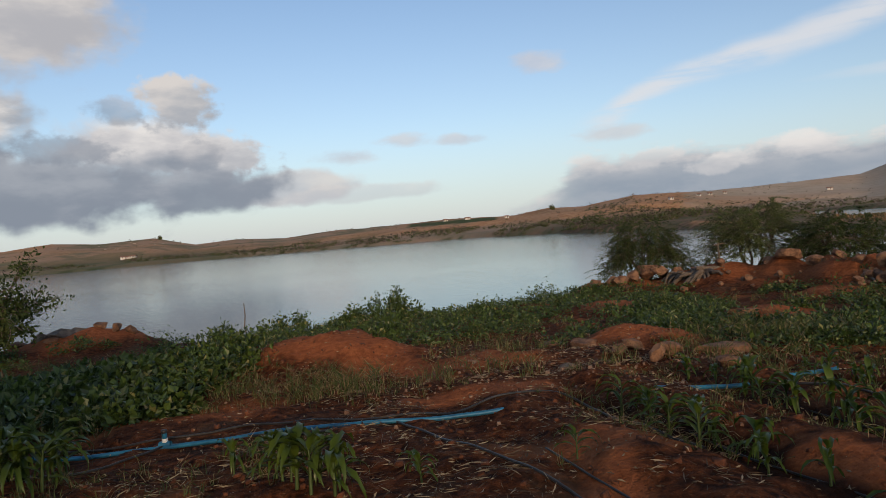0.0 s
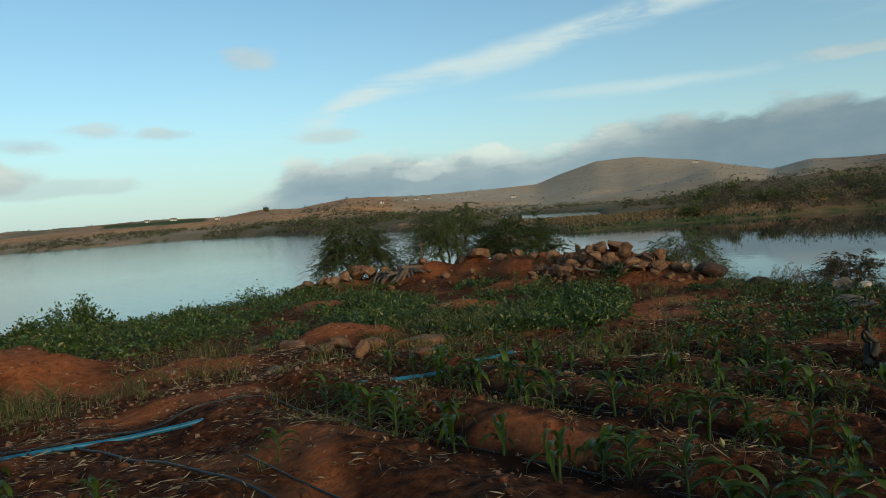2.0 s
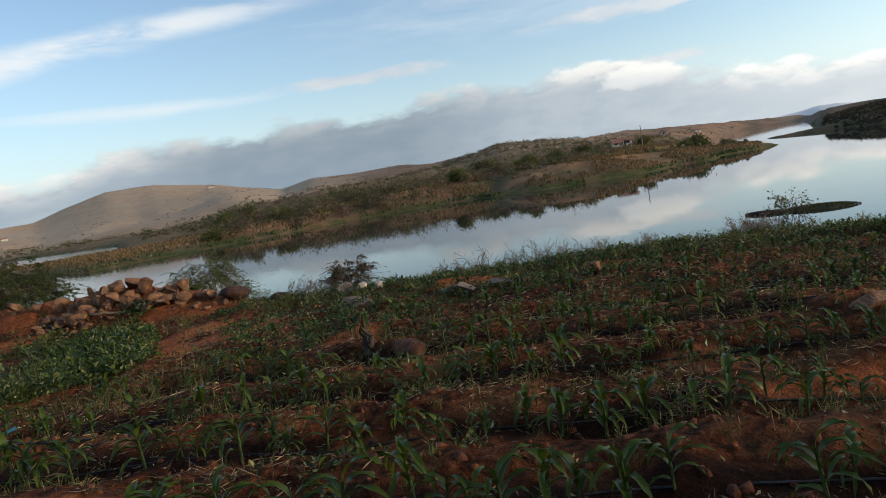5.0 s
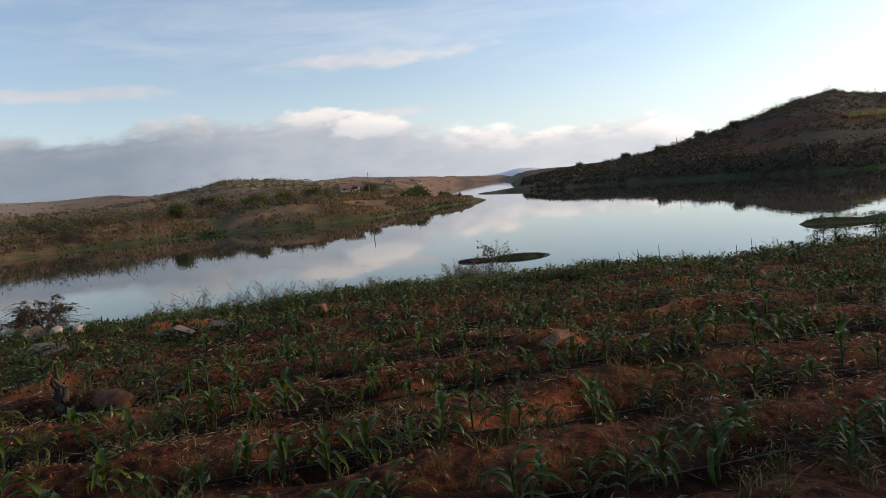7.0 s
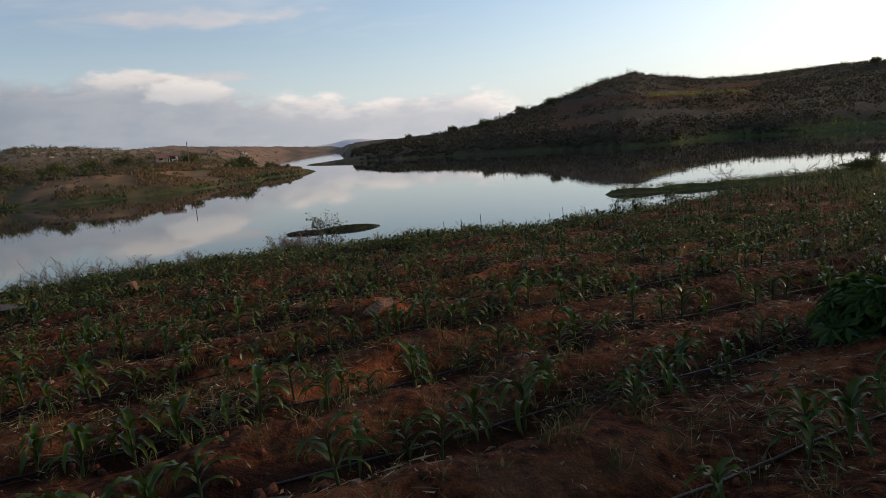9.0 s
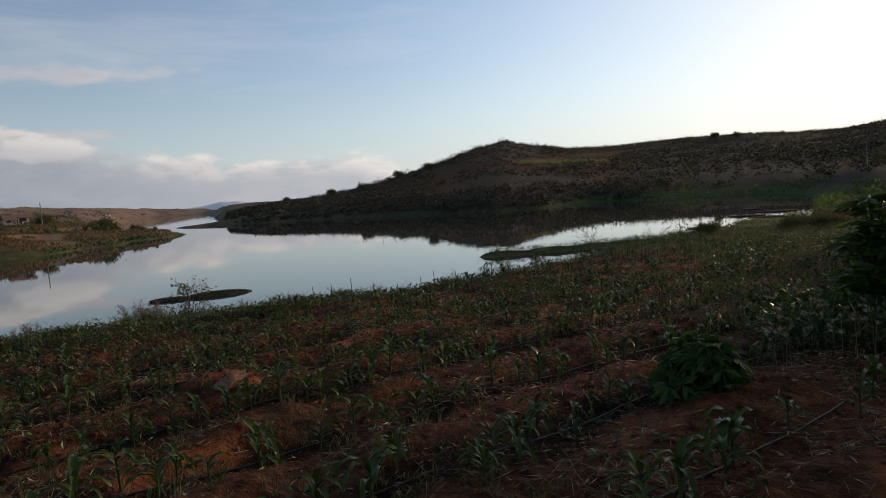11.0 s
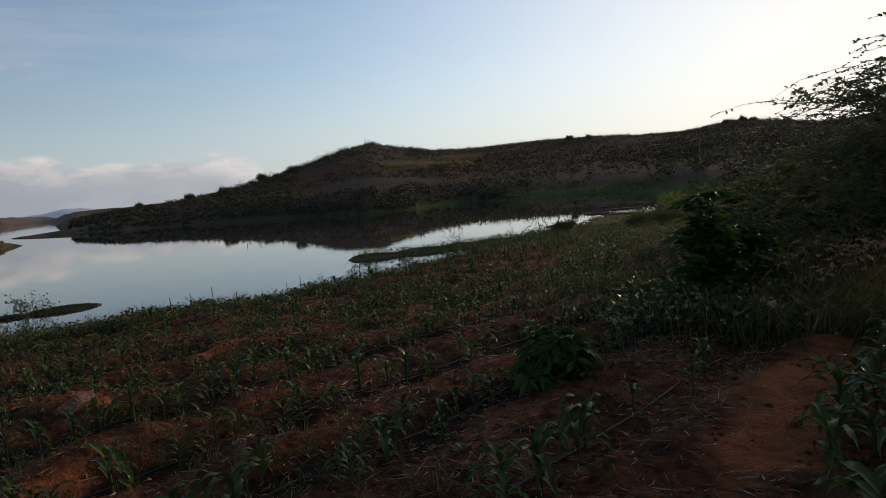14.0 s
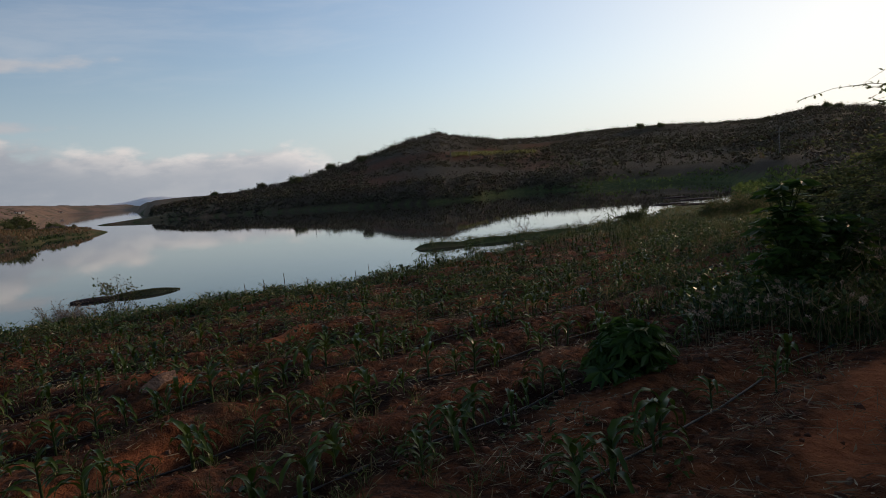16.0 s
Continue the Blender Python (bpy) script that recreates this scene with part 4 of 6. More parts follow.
    for az, r, w, h in ((55.9, 15.9, 0.34, 0.26), (57.3, 15.8, 0.27, 0.24), (54.6, 16.1, 0.5, 0.28)):
        x, y = polar(az, r)
        stone(PALE if w < 0.4 else ROCKS_GREY[0], float(x), float(y), w, w * 0.8, h, 10, 0.35, "pale rounded stone at the edge of the field", group="pale stones")
    # flat outcrops in the field
    stone(ROCKS_GREY[1], 11.45, 8.1, 0.95, 0.7, 0.34, 62, 0.2, "flat grey outcrop among the maize")
    stone(ROCKS_GREY[2], 11.45, 5.55, 0.95, 0.6, 0.34, 90, 0.25, "long flat grey outcrop among the maize")
    stone(ROCKS_GREY[3], 11.6, 4.75, 1.0, 0.4, 0.2, 85, 0.15, "thin flat grey slab among the maize")
    stone(ROCKS[2], 11.95, 3.1, 0.26, 0.22, 0.3, 15, 0.3, "upright red stone in the field")
    stone(ROCKS[5], 7.45, -0.72, 0.5, 0.22, 0.16, -40, 0.3, "clod of dark red earth in the field", "clod")
    # stones by the pipe
    for k, (x, y, w, d, h, rz, tx) in enumerate([(3.85, 9.7, 0.75, 0.5, 0.22, 20, 8), (2.75, 8.95, 0.28, 0.18, 0.34, 40, 25), (2.8, 10.4, 0.3, 0.24, 0.22, 0, 0), (2.2, 11.0, 0.5, 0.4, 0.22, 70, 0), (2.95, 9.2, 0.34, 0.3, 0.2, 15, 0),
                                                 (1.8, 11.9, 0.4, 0.3, 0.16, 0, 0), (2.4, 9.7, 0.28, 0.2, 0.16, 50, 0), (3.3, 8.1, 0.28, 0.24, 0.16, 0, 0), (1.6, 9.3, 0.26, 0.2, 0.1, 0, 0), (5.9, 13.6, 0.5, 0.4, 0.2, 10, 0)]):
        stone((ROCKS_GREY[k % 4] if k == 8 else ROCKS[k % 9]), x, y, w, d, h, rz, 0.28, "broken brown rock beside the irrigation pipe", group="rocks by the pipe", tilt=(tx, 0))
    for k, (az, r, w, h) in enumerate([(-31.2, 24.3, 0.6, 0.4), (-29.9, 24.0, 0.9, 0.42), (-28.6, 24.3, 0.7, 0.36), (-27.2, 23.6, 0.55, 0.34), (-26.2, 23.2, 0.5, 0.36), (-25.3, 23.0, 0.36, 0.42), (-32.4, 24.6, 0.6, 0.3), (-30.5, 23.4, 0.4, 0.25)]):
        x, y = polar(az, r)
        stone(ROCKS_GREY[k % 4] if k < 3 else ROCKS[k], float(x), float(y), w, w * 0.7, h * 0.8, 30 * k, 0.22, "rock on the shore bank beyond the weeds", group="rocks on the shore bank")


def dead_wood(name, m, seed, stems, height, radius, label, lean=0.9, level=1, kids=2, gravity=-0.05, mat=None):
    """Bare weathered wood: one mesh of gnarled limbs."""
    rng = np.random.default_rng(seed)
    out = []
    for k in range(stems):
        a = rng.uniform(0, 2 * np.pi)
        way = np.array((math.cos(a) * lean, math.sin(a) * lean, 1.0))
        grow(rng, rng.normal(size=3) * (0.12, 0.12, 0.0) * height + (0, 0, -0.03), way / np.linalg.norm(way), height * rng.uniform(0.5, 1.1), radius * rng.uniform(0.6, 1.1), level, kids, 0.8, gravity, out, 0.4)
    heap = Heap()
    for pts, rad, lv in out:
        heap.add(*tube(pts, rad, 6 if rad[0] > 0.02 else 4))
    ob = part(name, heap.mesh(name, True), mat or M_DEADWOOD)
    ob.matrix_basis = m
    return tagged(ob, label, "dead wood")


def log(name, m, length, radius, label, seed=1, mat=None):
    rng = np.random.default_rng(seed)
    pts = np.stack([np.linspace(-length / 2, length / 2, 7), rng.normal(size=7) * radius * 0.3, rng.normal(size=7) * radius * 0.2], 1)
    pts = np.concatenate([pts[:1] + (-0.001, 0, 0), pts, pts[-1:] + (0.001, 0, 0)])
    rad = np.concatenate([[0.002], radius * (1 + rng.normal(size=7) * 0.12), [0.002]])
    ob = part(name, mesh_quads(name, *tube(pts, rad, 9), True), mat or M_DEADWOOD)
    ob.matrix_basis = m
    return tagged(ob, label, "log")


build_bank()
for k, (az, r, size, s) in enumerate([(19.4, 25.3, 0.75, 3), (20.9, 25.0, 0.95, 4)]):
    x, y = polar(az, r)
    dead_wood("dead_stump", on_ground(float(x), float(y), 0.05), 100 + k, 26, size * 0.75, 0.13, "weathered grey stump with splayed roots on the bank", 2.2, 1, 2, -0.3, M_STUMP)
for k, (az, r, ln, rz) in enumerate([(20.4, 24.7, 1.3, -30), (21.4, 24.9, 1.1, 15), (34.3, 20.3, 1.1, 25), (36.4, 19.4, 1.0, -35), (39.3, 19.2, 0.8, -20), (32.3, 20.6, 1.0, 60), (40.3, 18.9, 0.7, 10)]):
    x, y = polar(az, r)
    log("log", on_ground(float(x), float(y), 0.12, rz, 1.0, (0, 9 - 5 * (k % 3))), ln, 0.07 if k < 2 else 0.035, "bleached branch lying on the rubble bank", k)
x, y = polar(22.1, 26.0)
post_top = root("wooden_post", on_ground(float(x), float(y)), "short wooden post with a crosspiece on the bank", "post")
part("post", mesh_quads("post", *tube([(0, 0, -0.1), (0.01, 0, 0.3), (0, 0, 0.72)], [0.04, 0.035, 0.03], 7), True), M_BARK, post_top)
part("crosspiece", mesh_quads("crosspiece", *tube([(-0.16, 0, 0.62), (0, 0.0, 0.64), (0.24, 0, 0.67)], [0.02, 0.03, 0.02], 6), True), M_BARK, post_top)
# forked stump and its log in the maize
dead_wood("forked_stump", on_ground(6.98, 4.66, 0.0, 30), 31, 3, 0.36, 0.05, "charred forked stump standing in the maize", 0.6, 1, 1, 0.1, plain_material("charred_wood", (0.02, 0.016, 0.013), (0.06, 0.048, 0.038), 0.9, 14.0, 0.6))
log("log", on_ground(7.05, 4.15, 0.07, 70), 0.5, 0.11, "short reddish log beside the stump", 12, plain_material("reddish_bark", (0.09, 0.035, 0.018), (0.20, 0.085, 0.045), 0.9, 12.0, 0.7))
dead_wood("brushwood", on_ground(7.3, 3.55, 0.03), 33, 26, 0.42, 0.008, "heap of dry brushwood in the maize", 2.6, 1, 2, -0.12)
dead_wood("brushwood", on_ground(8.44, 9.27, 0.0), 36, 22, 0.26, 0.012, "uprooted dark root clump on bare red earth", 1.8, 1, 2, -0.1, M_BARK)
dead_wood("bare_stake", on_ground(-6.1, 20.3, 0.0), 38, 1, 1.15, 0.028, "crooked bare stake among the weeds", 0.05, 0, 0, 0.05)

# ================= shrubs and trees close by =================
def at(az, r, dz=0.0, rz=0.0):
    x, y = polar(az, r)
    return on_ground(float(x), float(y), dz, rz)


MESQUITE = "dark green feathery mesquite shrub behind the rubble bank"
fountain("mesquite_shrub", 11, MESQUITE + " with drooping boughs", "shrub", at(16.6, 28.0), 4.0, 2.9, 150, (0.09, 0.023), M_MESQUITE, "mesquite shrubs", 6, 0.6, 0.05, 54, 5, 0.05, 0.45)
fountain("mesquite_shrub", 12, MESQUITE + ", tall and paler", "shrub", at(24.4, 27.6, 0.1), 4.2, 3.1, 150, (0.085, 0.021), M_MESQUITE_PALE, "mesquite shrubs", 5, 0.4, 0.12, 54, 5, 0.06, 0.35)
fountain("mesquite_shrub", 13, MESQUITE + ", low and dense", "shrub", at(30.3, 26.4), 4.0, 2.7, 150, (0.09, 0.023), M_MESQUITE, "mesquite shrubs", 6, 0.4, 0.1, 54, 5, 0.05, 0.5)
fountain("mesquite_shrub", 14, "small arching mesquite shrub on the bank's far side", "shrub", at(43.0, 22.6), 3.4, 2.2, 110, (0.075, 0.019), M_MESQUITE_PALE, "mesquite shrubs", 6, 0.6, 0.1, 40, 4, 0.03, 0.5)
woody("mesquite_shrub", 16, "tree with drooping leafy boughs over the shore", "tree", at(-38.0, 21.5), 7, 1.5, 1.0, 3, 4, 0.75, -0.03, 0.09, (0.13, 0.06), 36, M_MESQUITE)
fountain("dry_shrub", 15, "round brownish half-bare shrub at the edge of the terrace", "shrub", at(55.0, 17.2), 1.55, 1.0, 90, (0.05, 0.02), leaf_material("brown_shrub_leaf", (0.035, 0.026, 0.016), (0.10, 0.078, 0.042), (0.05, 0.06, 0.02), 0.7, 0.25), "shrubs on the terrace edge", 7, 0.3, 0.1, 20, 4, 0.02, 0.5)
for k, (az, r, h, twig) in enumerate([(50.2, 16.8, 0.34, 7), (51.8, 16.6, 0.28, 8), (52.9, 16.7, 0.24, 9), (65.2, 16.4, 0.36, 3), (66.4, 16.5, 0.4, 2), (68.6, 16.6, 0.3, 3), (70.1, 16.4, 0.42, 4), (71.4, 16.5, 0.34, 4), (73.5, 16.3, 0.3, 4), (76.0, 16.2, 0.28, 6), (62.6, 16.4, 0.26, 3),
                                      (87.4, 16.2, 0.3, 6), (88.6, 16.2, 0.26, 7), (79.8, 16.0, 0.22, 6)]):
    woody("dry_shrub", 200 + k, "sparse dry shrub with grey twigs on the terrace edge", "shrub", at(az, r, 0.02), 5, h, 0.8, 2, 3, 0.7, 0.02, 0.009, (0.035, 0.014), twig, M_SCRUB_GREY, "shrubs on the terrace edge", M_DEADWOOD)
woody("weed_bush", 17, "tall leafy weed rising above the bank of weeds", "weed", at(-4.8, 20.6), 6, 0.5, 0.55, 2, 3, 0.6, 0.03, 0.014, (0.11, 0.05), 16, M_WEED, "tall weeds", M_STALK)
woody("weed_bush", 18, "tall leafy weed rising above the bank of weeds", "weed", at(8.2, 23.0), 4, 0.42, 0.5, 2, 3, 0.6, 0.03, 0.012, (0.10, 0.04), 10, M_WEED, "tall weeds", M_STALK)
for k, (az, r, h) in enumerate([(-14.4, 20.2, 0.3), (-12.6, 20.4, 0.28), (-8.5, 19.5, 0.3), (-7.0, 19.4, 0.36), (-3.2, 20.4, 0.28), (3.0, 20.8, 0.25), (-18.9, 19.2, 0.24), (12.2, 24.0, 0.25), (-6.0, 12.9, 0.36), (-5.5, 13.6, 0.34), (-20, 11.2, 0.3), (-17.5, 12.0, 0.36)]):
    woody("weed_bush", 220 + k, "broad-leaved green weed above the low weeds", "weed", at(az, r), 5, h, 0.8, 2, 3, 0.6, 0.03, 0.01, (0.11, 0.055), 9, M_WEED, "tall weeds", M_STALK)
# tree, castor plant and shrubs by the path
fountain("acacia_tree", 21, "dark thorny acacia with arching twigs against the bright sky", "tree", at(160.5, 11.2), 5.4, 4.0, 180, (0.06, 0.027), M_ACACIA, "acacia trees", 6, 0.06, 0.1, 44, 9, 0.04, 0.5)
fountain("acacia_tree", 22, "lower thorny shrub under the acacia with hanging boughs", "tree", at(153.5, 17.5), 5.6, 2.6, 150, (0.15, 0.06), M_ACACIA, "acacia trees", 7, 0.5, 0.02, 46, 6, 0.04, 0.5)
fountain("acacia_tree", 23, "dense dark shrub beside the acacia", "tree", at(148.6, 22.0), 4.6, 2.3, 130, (0.16, 0.065), M_ACACIA, "acacia trees", 7, 0.5, 0.02, 46, 6, 0.04, 0.5)
# unseen trees added behind the viewpoint, to keep skylight off the near ground
for az, r, w, h in ((236, 5.6, 4.6, 4.4), (262, 5.4, 4.6, 4.2), (290, 6.0, 4.4, 4.0)):
    fountain("acacia_tree", 600 + az, "unseen thorny acacia added behind the viewpoint to block skylight", "tree", at(az, r), w, h, 56, (0.24, 0.11), M_MESQUITE, "acacia trees", 6, 0.4, 0.03, 40, 4, 0.06, 0.5)


def palmate(bm_heap, base, facing, size, rng):
    """A many-fingered leaf: eight narrow blades round one point."""
    f = np.array(facing, float)
    f /= np.linalg.norm(f)
    u = np.cross(f, (0.2, 0.1, 1.0))
    u /= np.linalg.norm(u)
    w = np.cross(f, u)
    for k in range(8):
        a = (k - 3.5) * 0.72
        way = math.cos(a) * u + math.sin(a) * w + 0.15 * f - np.array((0, 0, 0.25))
        ln = size * (1 - 0.05 * abs(k - 3.5))
        bm_heap.add(*leaves(np.array([base]), np.array([way]), ln, ln * 0.34, rng, 0.15))


def castor(name, m, seed, height, spread, n, size, label, mat=M_CASTOR):
    rng = np.random.default_rng(seed)
    top = root(name, m, label, "shrub")
    wood, leaf = Heap(), Heap()
    for k in range(n):
        a, f = rng.uniform(0, 2 * np.pi), rng.uniform(0.15, 1.0)
        p = np.array((math.cos(a) * spread * rng.uniform(0.3, 1) * (1.1 - 0.6 * f), math.sin(a) * spread * rng.uniform(0.3, 1) * (1.1 - 0.6 * f), height * f))
        b = np.array((p[0] * 0.15, p[1] * 0.15, max(0, p[2] - 0.3 * height)))
        wood.add(*tube([b, (b + p) / 2 + (0, 0, 0.04), p], [0.012, 0.008, 0.005], 4))
        palmate(leaf, p, (p[0], p[1], height * 0.8), size * rng.uniform(0.7, 1.2), rng)
    wood.add(*tube([(0, 0, -0.05), (0.02, 0, height * 0.5), (0.0, 0.03, height * 0.92)], [0.03, 0.025, 0.012], 6))
    part("stem", wood.mesh("stem", True), M_STALK, top)
    part("foliage", leaf.mesh("foliage"), mat, top)
    return top


castor("castor_plant", at(143.4, 9.6), 51, 1.66, 0.50, 120, 0.24, "tall dark castor plant with large fingered leaves")
castor("castor_plant", at(146.6, 10.4), 52, 1.12, 0.55, 80, 0.22, "lower castor plant beside the tall one")
castor("cassava_bush", on_ground(4.75, -4.35), 53, 0.42, 0.46, 150, 0.17, "low leafy cassava bush at the edge of the maize", leaf_material("cassava_leaf", (0.022, 0.052, 0.009), (0.065, 0.115, 0.02), None, 0.45, 0.35))

# ================= pipe, hoses and fittings =================
def lie(points, radius, name, mat, label, category, sink=0.3, step=0.12, sides=8, wobble=0.0, seed=0, group="", stiff=5):
    """A tube that lies along the ground through the points."""
    rng = np.random.default_rng(seed)
    pts = np.array(points, float)
    d = np.concatenate([[0], np.cumsum(np.hypot(*np.diff(pts, axis=0).T))])
    s = np.arange(0, d[-1], step)
    x, y = np.interp(s, d, pts[:, 0]), np.interp(s, d, pts[:, 1])
    k = np.ones(5) / 5
    if len(s) > 12:
        x[2:-2], y[2:-2] = np.convolve(x, k, "valid"), np.convolve(y, k, "valid")
    if wobble:
        x = x + wobble * np.convolve(rng.normal(size=len(s) + 8), np.ones(9) / 3, "valid")
        y = y + wobble * np.convolve(rng.normal(size=len(s) + 8), np.ones(9) / 3, "valid")
    z = land(x, y)
    z = np.convolve(np.pad(z, stiff // 2, "edge"), np.ones(stiff) / stiff, "valid")
    ob = part(name, mesh_quads(name, *tube(np.stack([x, y, z + radius * (1 - sink)], 1), radius, sides), True), mat)
    return tagged(ob, label, category, group)


lie([(-4.6, 7.0), (-3.05, 6.97), (-1.69, 6.89), (-0.63, 6.83), (0.55, 6.97)], 0.024, "water_pipe", M_PIPE, "blue plastic irrigation pipe lying on red earth", "pipe", 0.0, 0.1, 10, group="irrigation pipes", stiff=11)
lie([(2.1, 7.0), (3.23, 7.28)], 0.024, "water_pipe", M_PIPE, "blue irrigation pipe emerging from the soil", "pipe", 0.0, 0.1, 10, group="irrigation pipes", stiff=11)
lie([(3.75, 7.62), (4.5, 7.9)], 0.024, "water_pipe", M_PIPE, "far end of the blue irrigation pipe", "pipe", 0.0, 0.1, 10, group="irrigation pipes", stiff=11)
HOSE = "thin black drip hose lying on the soil"
lie([(-4.6, 7.25), (-3.18, 7.3), (-2.33, 7.42), (-0.72, 7.05), (0.47, 7.55), (1.34, 7.45), (1.55, 6.6), (1.67, 6.2), (1.9, 5.2)], 0.013, "feeder_hose", M_HOSE, "black feeder hose beside the blue pipe", "hose", -0.6, 0.1, 6, 0.004, 1)
lie([(-3.05, 7.05), (-2.3, 6.95), (-1.4, 6.7), (-0.6, 6.95)], 0.012, "feeder_hose", M_HOSE, "black hose leaving the pipe fitting", "hose", -0.6, 0.1, 6, 0.006, 2)
lie([(-3.05, 7.0), (-3.2, 6.5), (-3.5, 6.2), (-4.1, 6.0)], 0.012, "feeder_hose", M_HOSE, "black hose looping from the pipe fitting", "hose", -0.6, 0.1, 6, 0.006, 3)
lie([(-0.66, 6.9), (-0.25, 6.2), (0.15, 5.43), (0.56, 4.76), (1.1, 3.6), (1.6, 2.2)], 0.012, "feeder_hose", M_HOSE, "black hose crossing the bare earth", "hose", -0.6, 0.1, 6, 0.004, 4)
lie([(3.3, 7.2), (3.7, 6.8), (4.1, 5.9)], 0.012, "feeder_hose", M_HOSE, "black hose from the pipe into the maize", "hose", -0.6, 0.1, 6, 0.004, 5)


def row_point(c, s):
    return ROW_OFF * c + ROW_WAY * s


for k in range(0, 9):
    c = ROW_FIRST + ROW_STEP * k + 0.1
    lie([row_point(c, s) for s in np.arange(-5.0, 14.0 + k, 1.0)], 0.0095, "drip_hose", M_HOSE, HOSE + " along a maize row", "hose", -0.5, 0.25, 5, 0.006, 20 + k, "drip hoses")
fit_top = root("pipe_fitting", on_ground(-3.05, 6.98), "white and blue riser fitting on the irrigation pipe", "fitting")
part("riser", mesh_quads("riser", *tube([(0, 0, 0), (0, 0, 0.09), (0, 0, 0.1), (0, 0, 0.15)], [0.02, 0.02, 0.027, 0.027], 10), True), M_PIPE, fit_top)
part("band", mesh_quads("band", *tube([(0, 0, 0.055), (0, 0, 0.095)], [0.029, 0.029], 10), True), M_FITTING, fit_top, "white band")
part("cap", mesh_quads("cap", *tube([(0, 0, 0.149), (0, 0, 0.15), (0, 0, 0.185), (0, 0, 0.187)], [0.002, 0.031, 0.03, 0.002], 10), True), M_HOSE, fit_top, "black cap")
part("collar", mesh_quads("collar", *tube([(-0.06, 0, 0.03), (0.06, 0, 0.03)], [0.034, 0.034], 10), True), M_PIPE, fit_top)

# ================= maize =================
def blade(length, width, rise, droop, rng):
    """An arching maize leaf with a sunk midrib and wavy edge."""
    n = 8
    u = np.linspace(0, 1, n)
    ang = np.radians(rise) - np.radians(rise * 0.6 + droop) * u**1.15
    seg = length / (n - 1)
    x, z = np.concatenate([[0], np.cumsum(np.cos(ang[:-1]) * seg)]), np.concatenate([[0], np.cumsum(np.sin(ang[:-1]) * seg)])
    w = width * np.minimum(1, (u + 0.06) * 5) * (1 - u**2.2) ** 0.8
    sway = rng.normal() * 0.12 * length * u**2
    wave = np.sin(u * 17 + rng.uniform(0, 6)) * width * 0.20 * (0.3 + u)
    v = np.stack([np.stack([x, sway - w / 2, z + w * 0.28 + wave], 1), np.stack([x, sway, z], 1), np.stack([x, sway + w / 2, z + w * 0.28 - wave], 1)], 1)
    i, j = np.meshgrid(np.arange(n - 1), np.arange(2), indexing="ij")
    q = np.stack([i * 3 + j, (i + 1) * 3 + j, (i + 1) * 3 + j + 1, i * 3 + j + 1], -1).reshape(-1, 4)
    return v.reshape(-1, 3), q


def turned(v, rz, off=(0, 0, 0), s=1.0, tilt=0.0):
    c, k = math.cos(rz), math.sin(rz)
    w = v * s
    if tilt:
        ct, st = math.cos(tilt), math.sin(tilt)
        w = np.stack([w[:, 0] * ct + w[:, 2] * st, w[:, 1], -w[:, 0] * st + w[:, 2] * ct], 1)
    return np.stack([w[:, 0] * c - w[:, 1] * k, w[:, 0] * k + w[:, 1] * c, w[:, 2]], 1) + np.asarray(off)


class MaizeKind:
    """One growth form of a young maize plant, about half a metre tall."""

    def __init__(self, seed):
        rng = np.random.default_rng(seed)
        h = rng.uniform(0.24, 0.36)
        self.stalk = tube([(0, 0, -0.03), (0.005, 0, h * 0.5), (0.012, 0.004, h)], [0.014, 0.012, 0.008], 6)
        self.leaves = []
        a = rng.uniform(0, 2 * np.pi)
        n = rng.integers(8, 11)
        for k in range(n):
            f = k / (n - 1)
            a += np.pi + rng.normal() * 0.5
            long = rng.uniform(0.30, 0.45) * (1.1 - 0.5 * abs(f - 0.45))
            v, q = blade(long, rng.uniform(0.048, 0.070) * (0.85 + 0.3 * f), 44 + 20 * f + rng.normal() * 10, 108 + 22 * (1 - f) + rng.normal() * 22, rng)
            self.leaves.append((turned(v, a, (0.012 * f, 0, h * (0.22 + 0.78 * f**0.8))), q))
        self.stalk_mesh = mesh_quads("stalk", *self.stalk, True)
        self.leaf_meshes = [mesh_quads("leaf", v, q, True) for v, q in self.leaves]
        self.stalk_mesh.materials.append(M_STALK)
        for me in self.leaf_meshes:
            me.materials.append(M_MAIZE)
        heap = Heap()
        for v, q in self.leaves:
            heap.add(v, q)
        self.leaf_v, self.leaf_q = heap.arrays()

    def thing(self, m):
        top = root("maize_plant", m, "young green maize plant with arching leaves in red soil", "maize plant", "maize plants of the near rows")
        part("stalk", self.stalk_mesh, None, top)
        for me in self.leaf_meshes:
            part("leaf", me, None, top)
        return top


KINDS = [MaizeKind(300 + k) for k in range(8)]


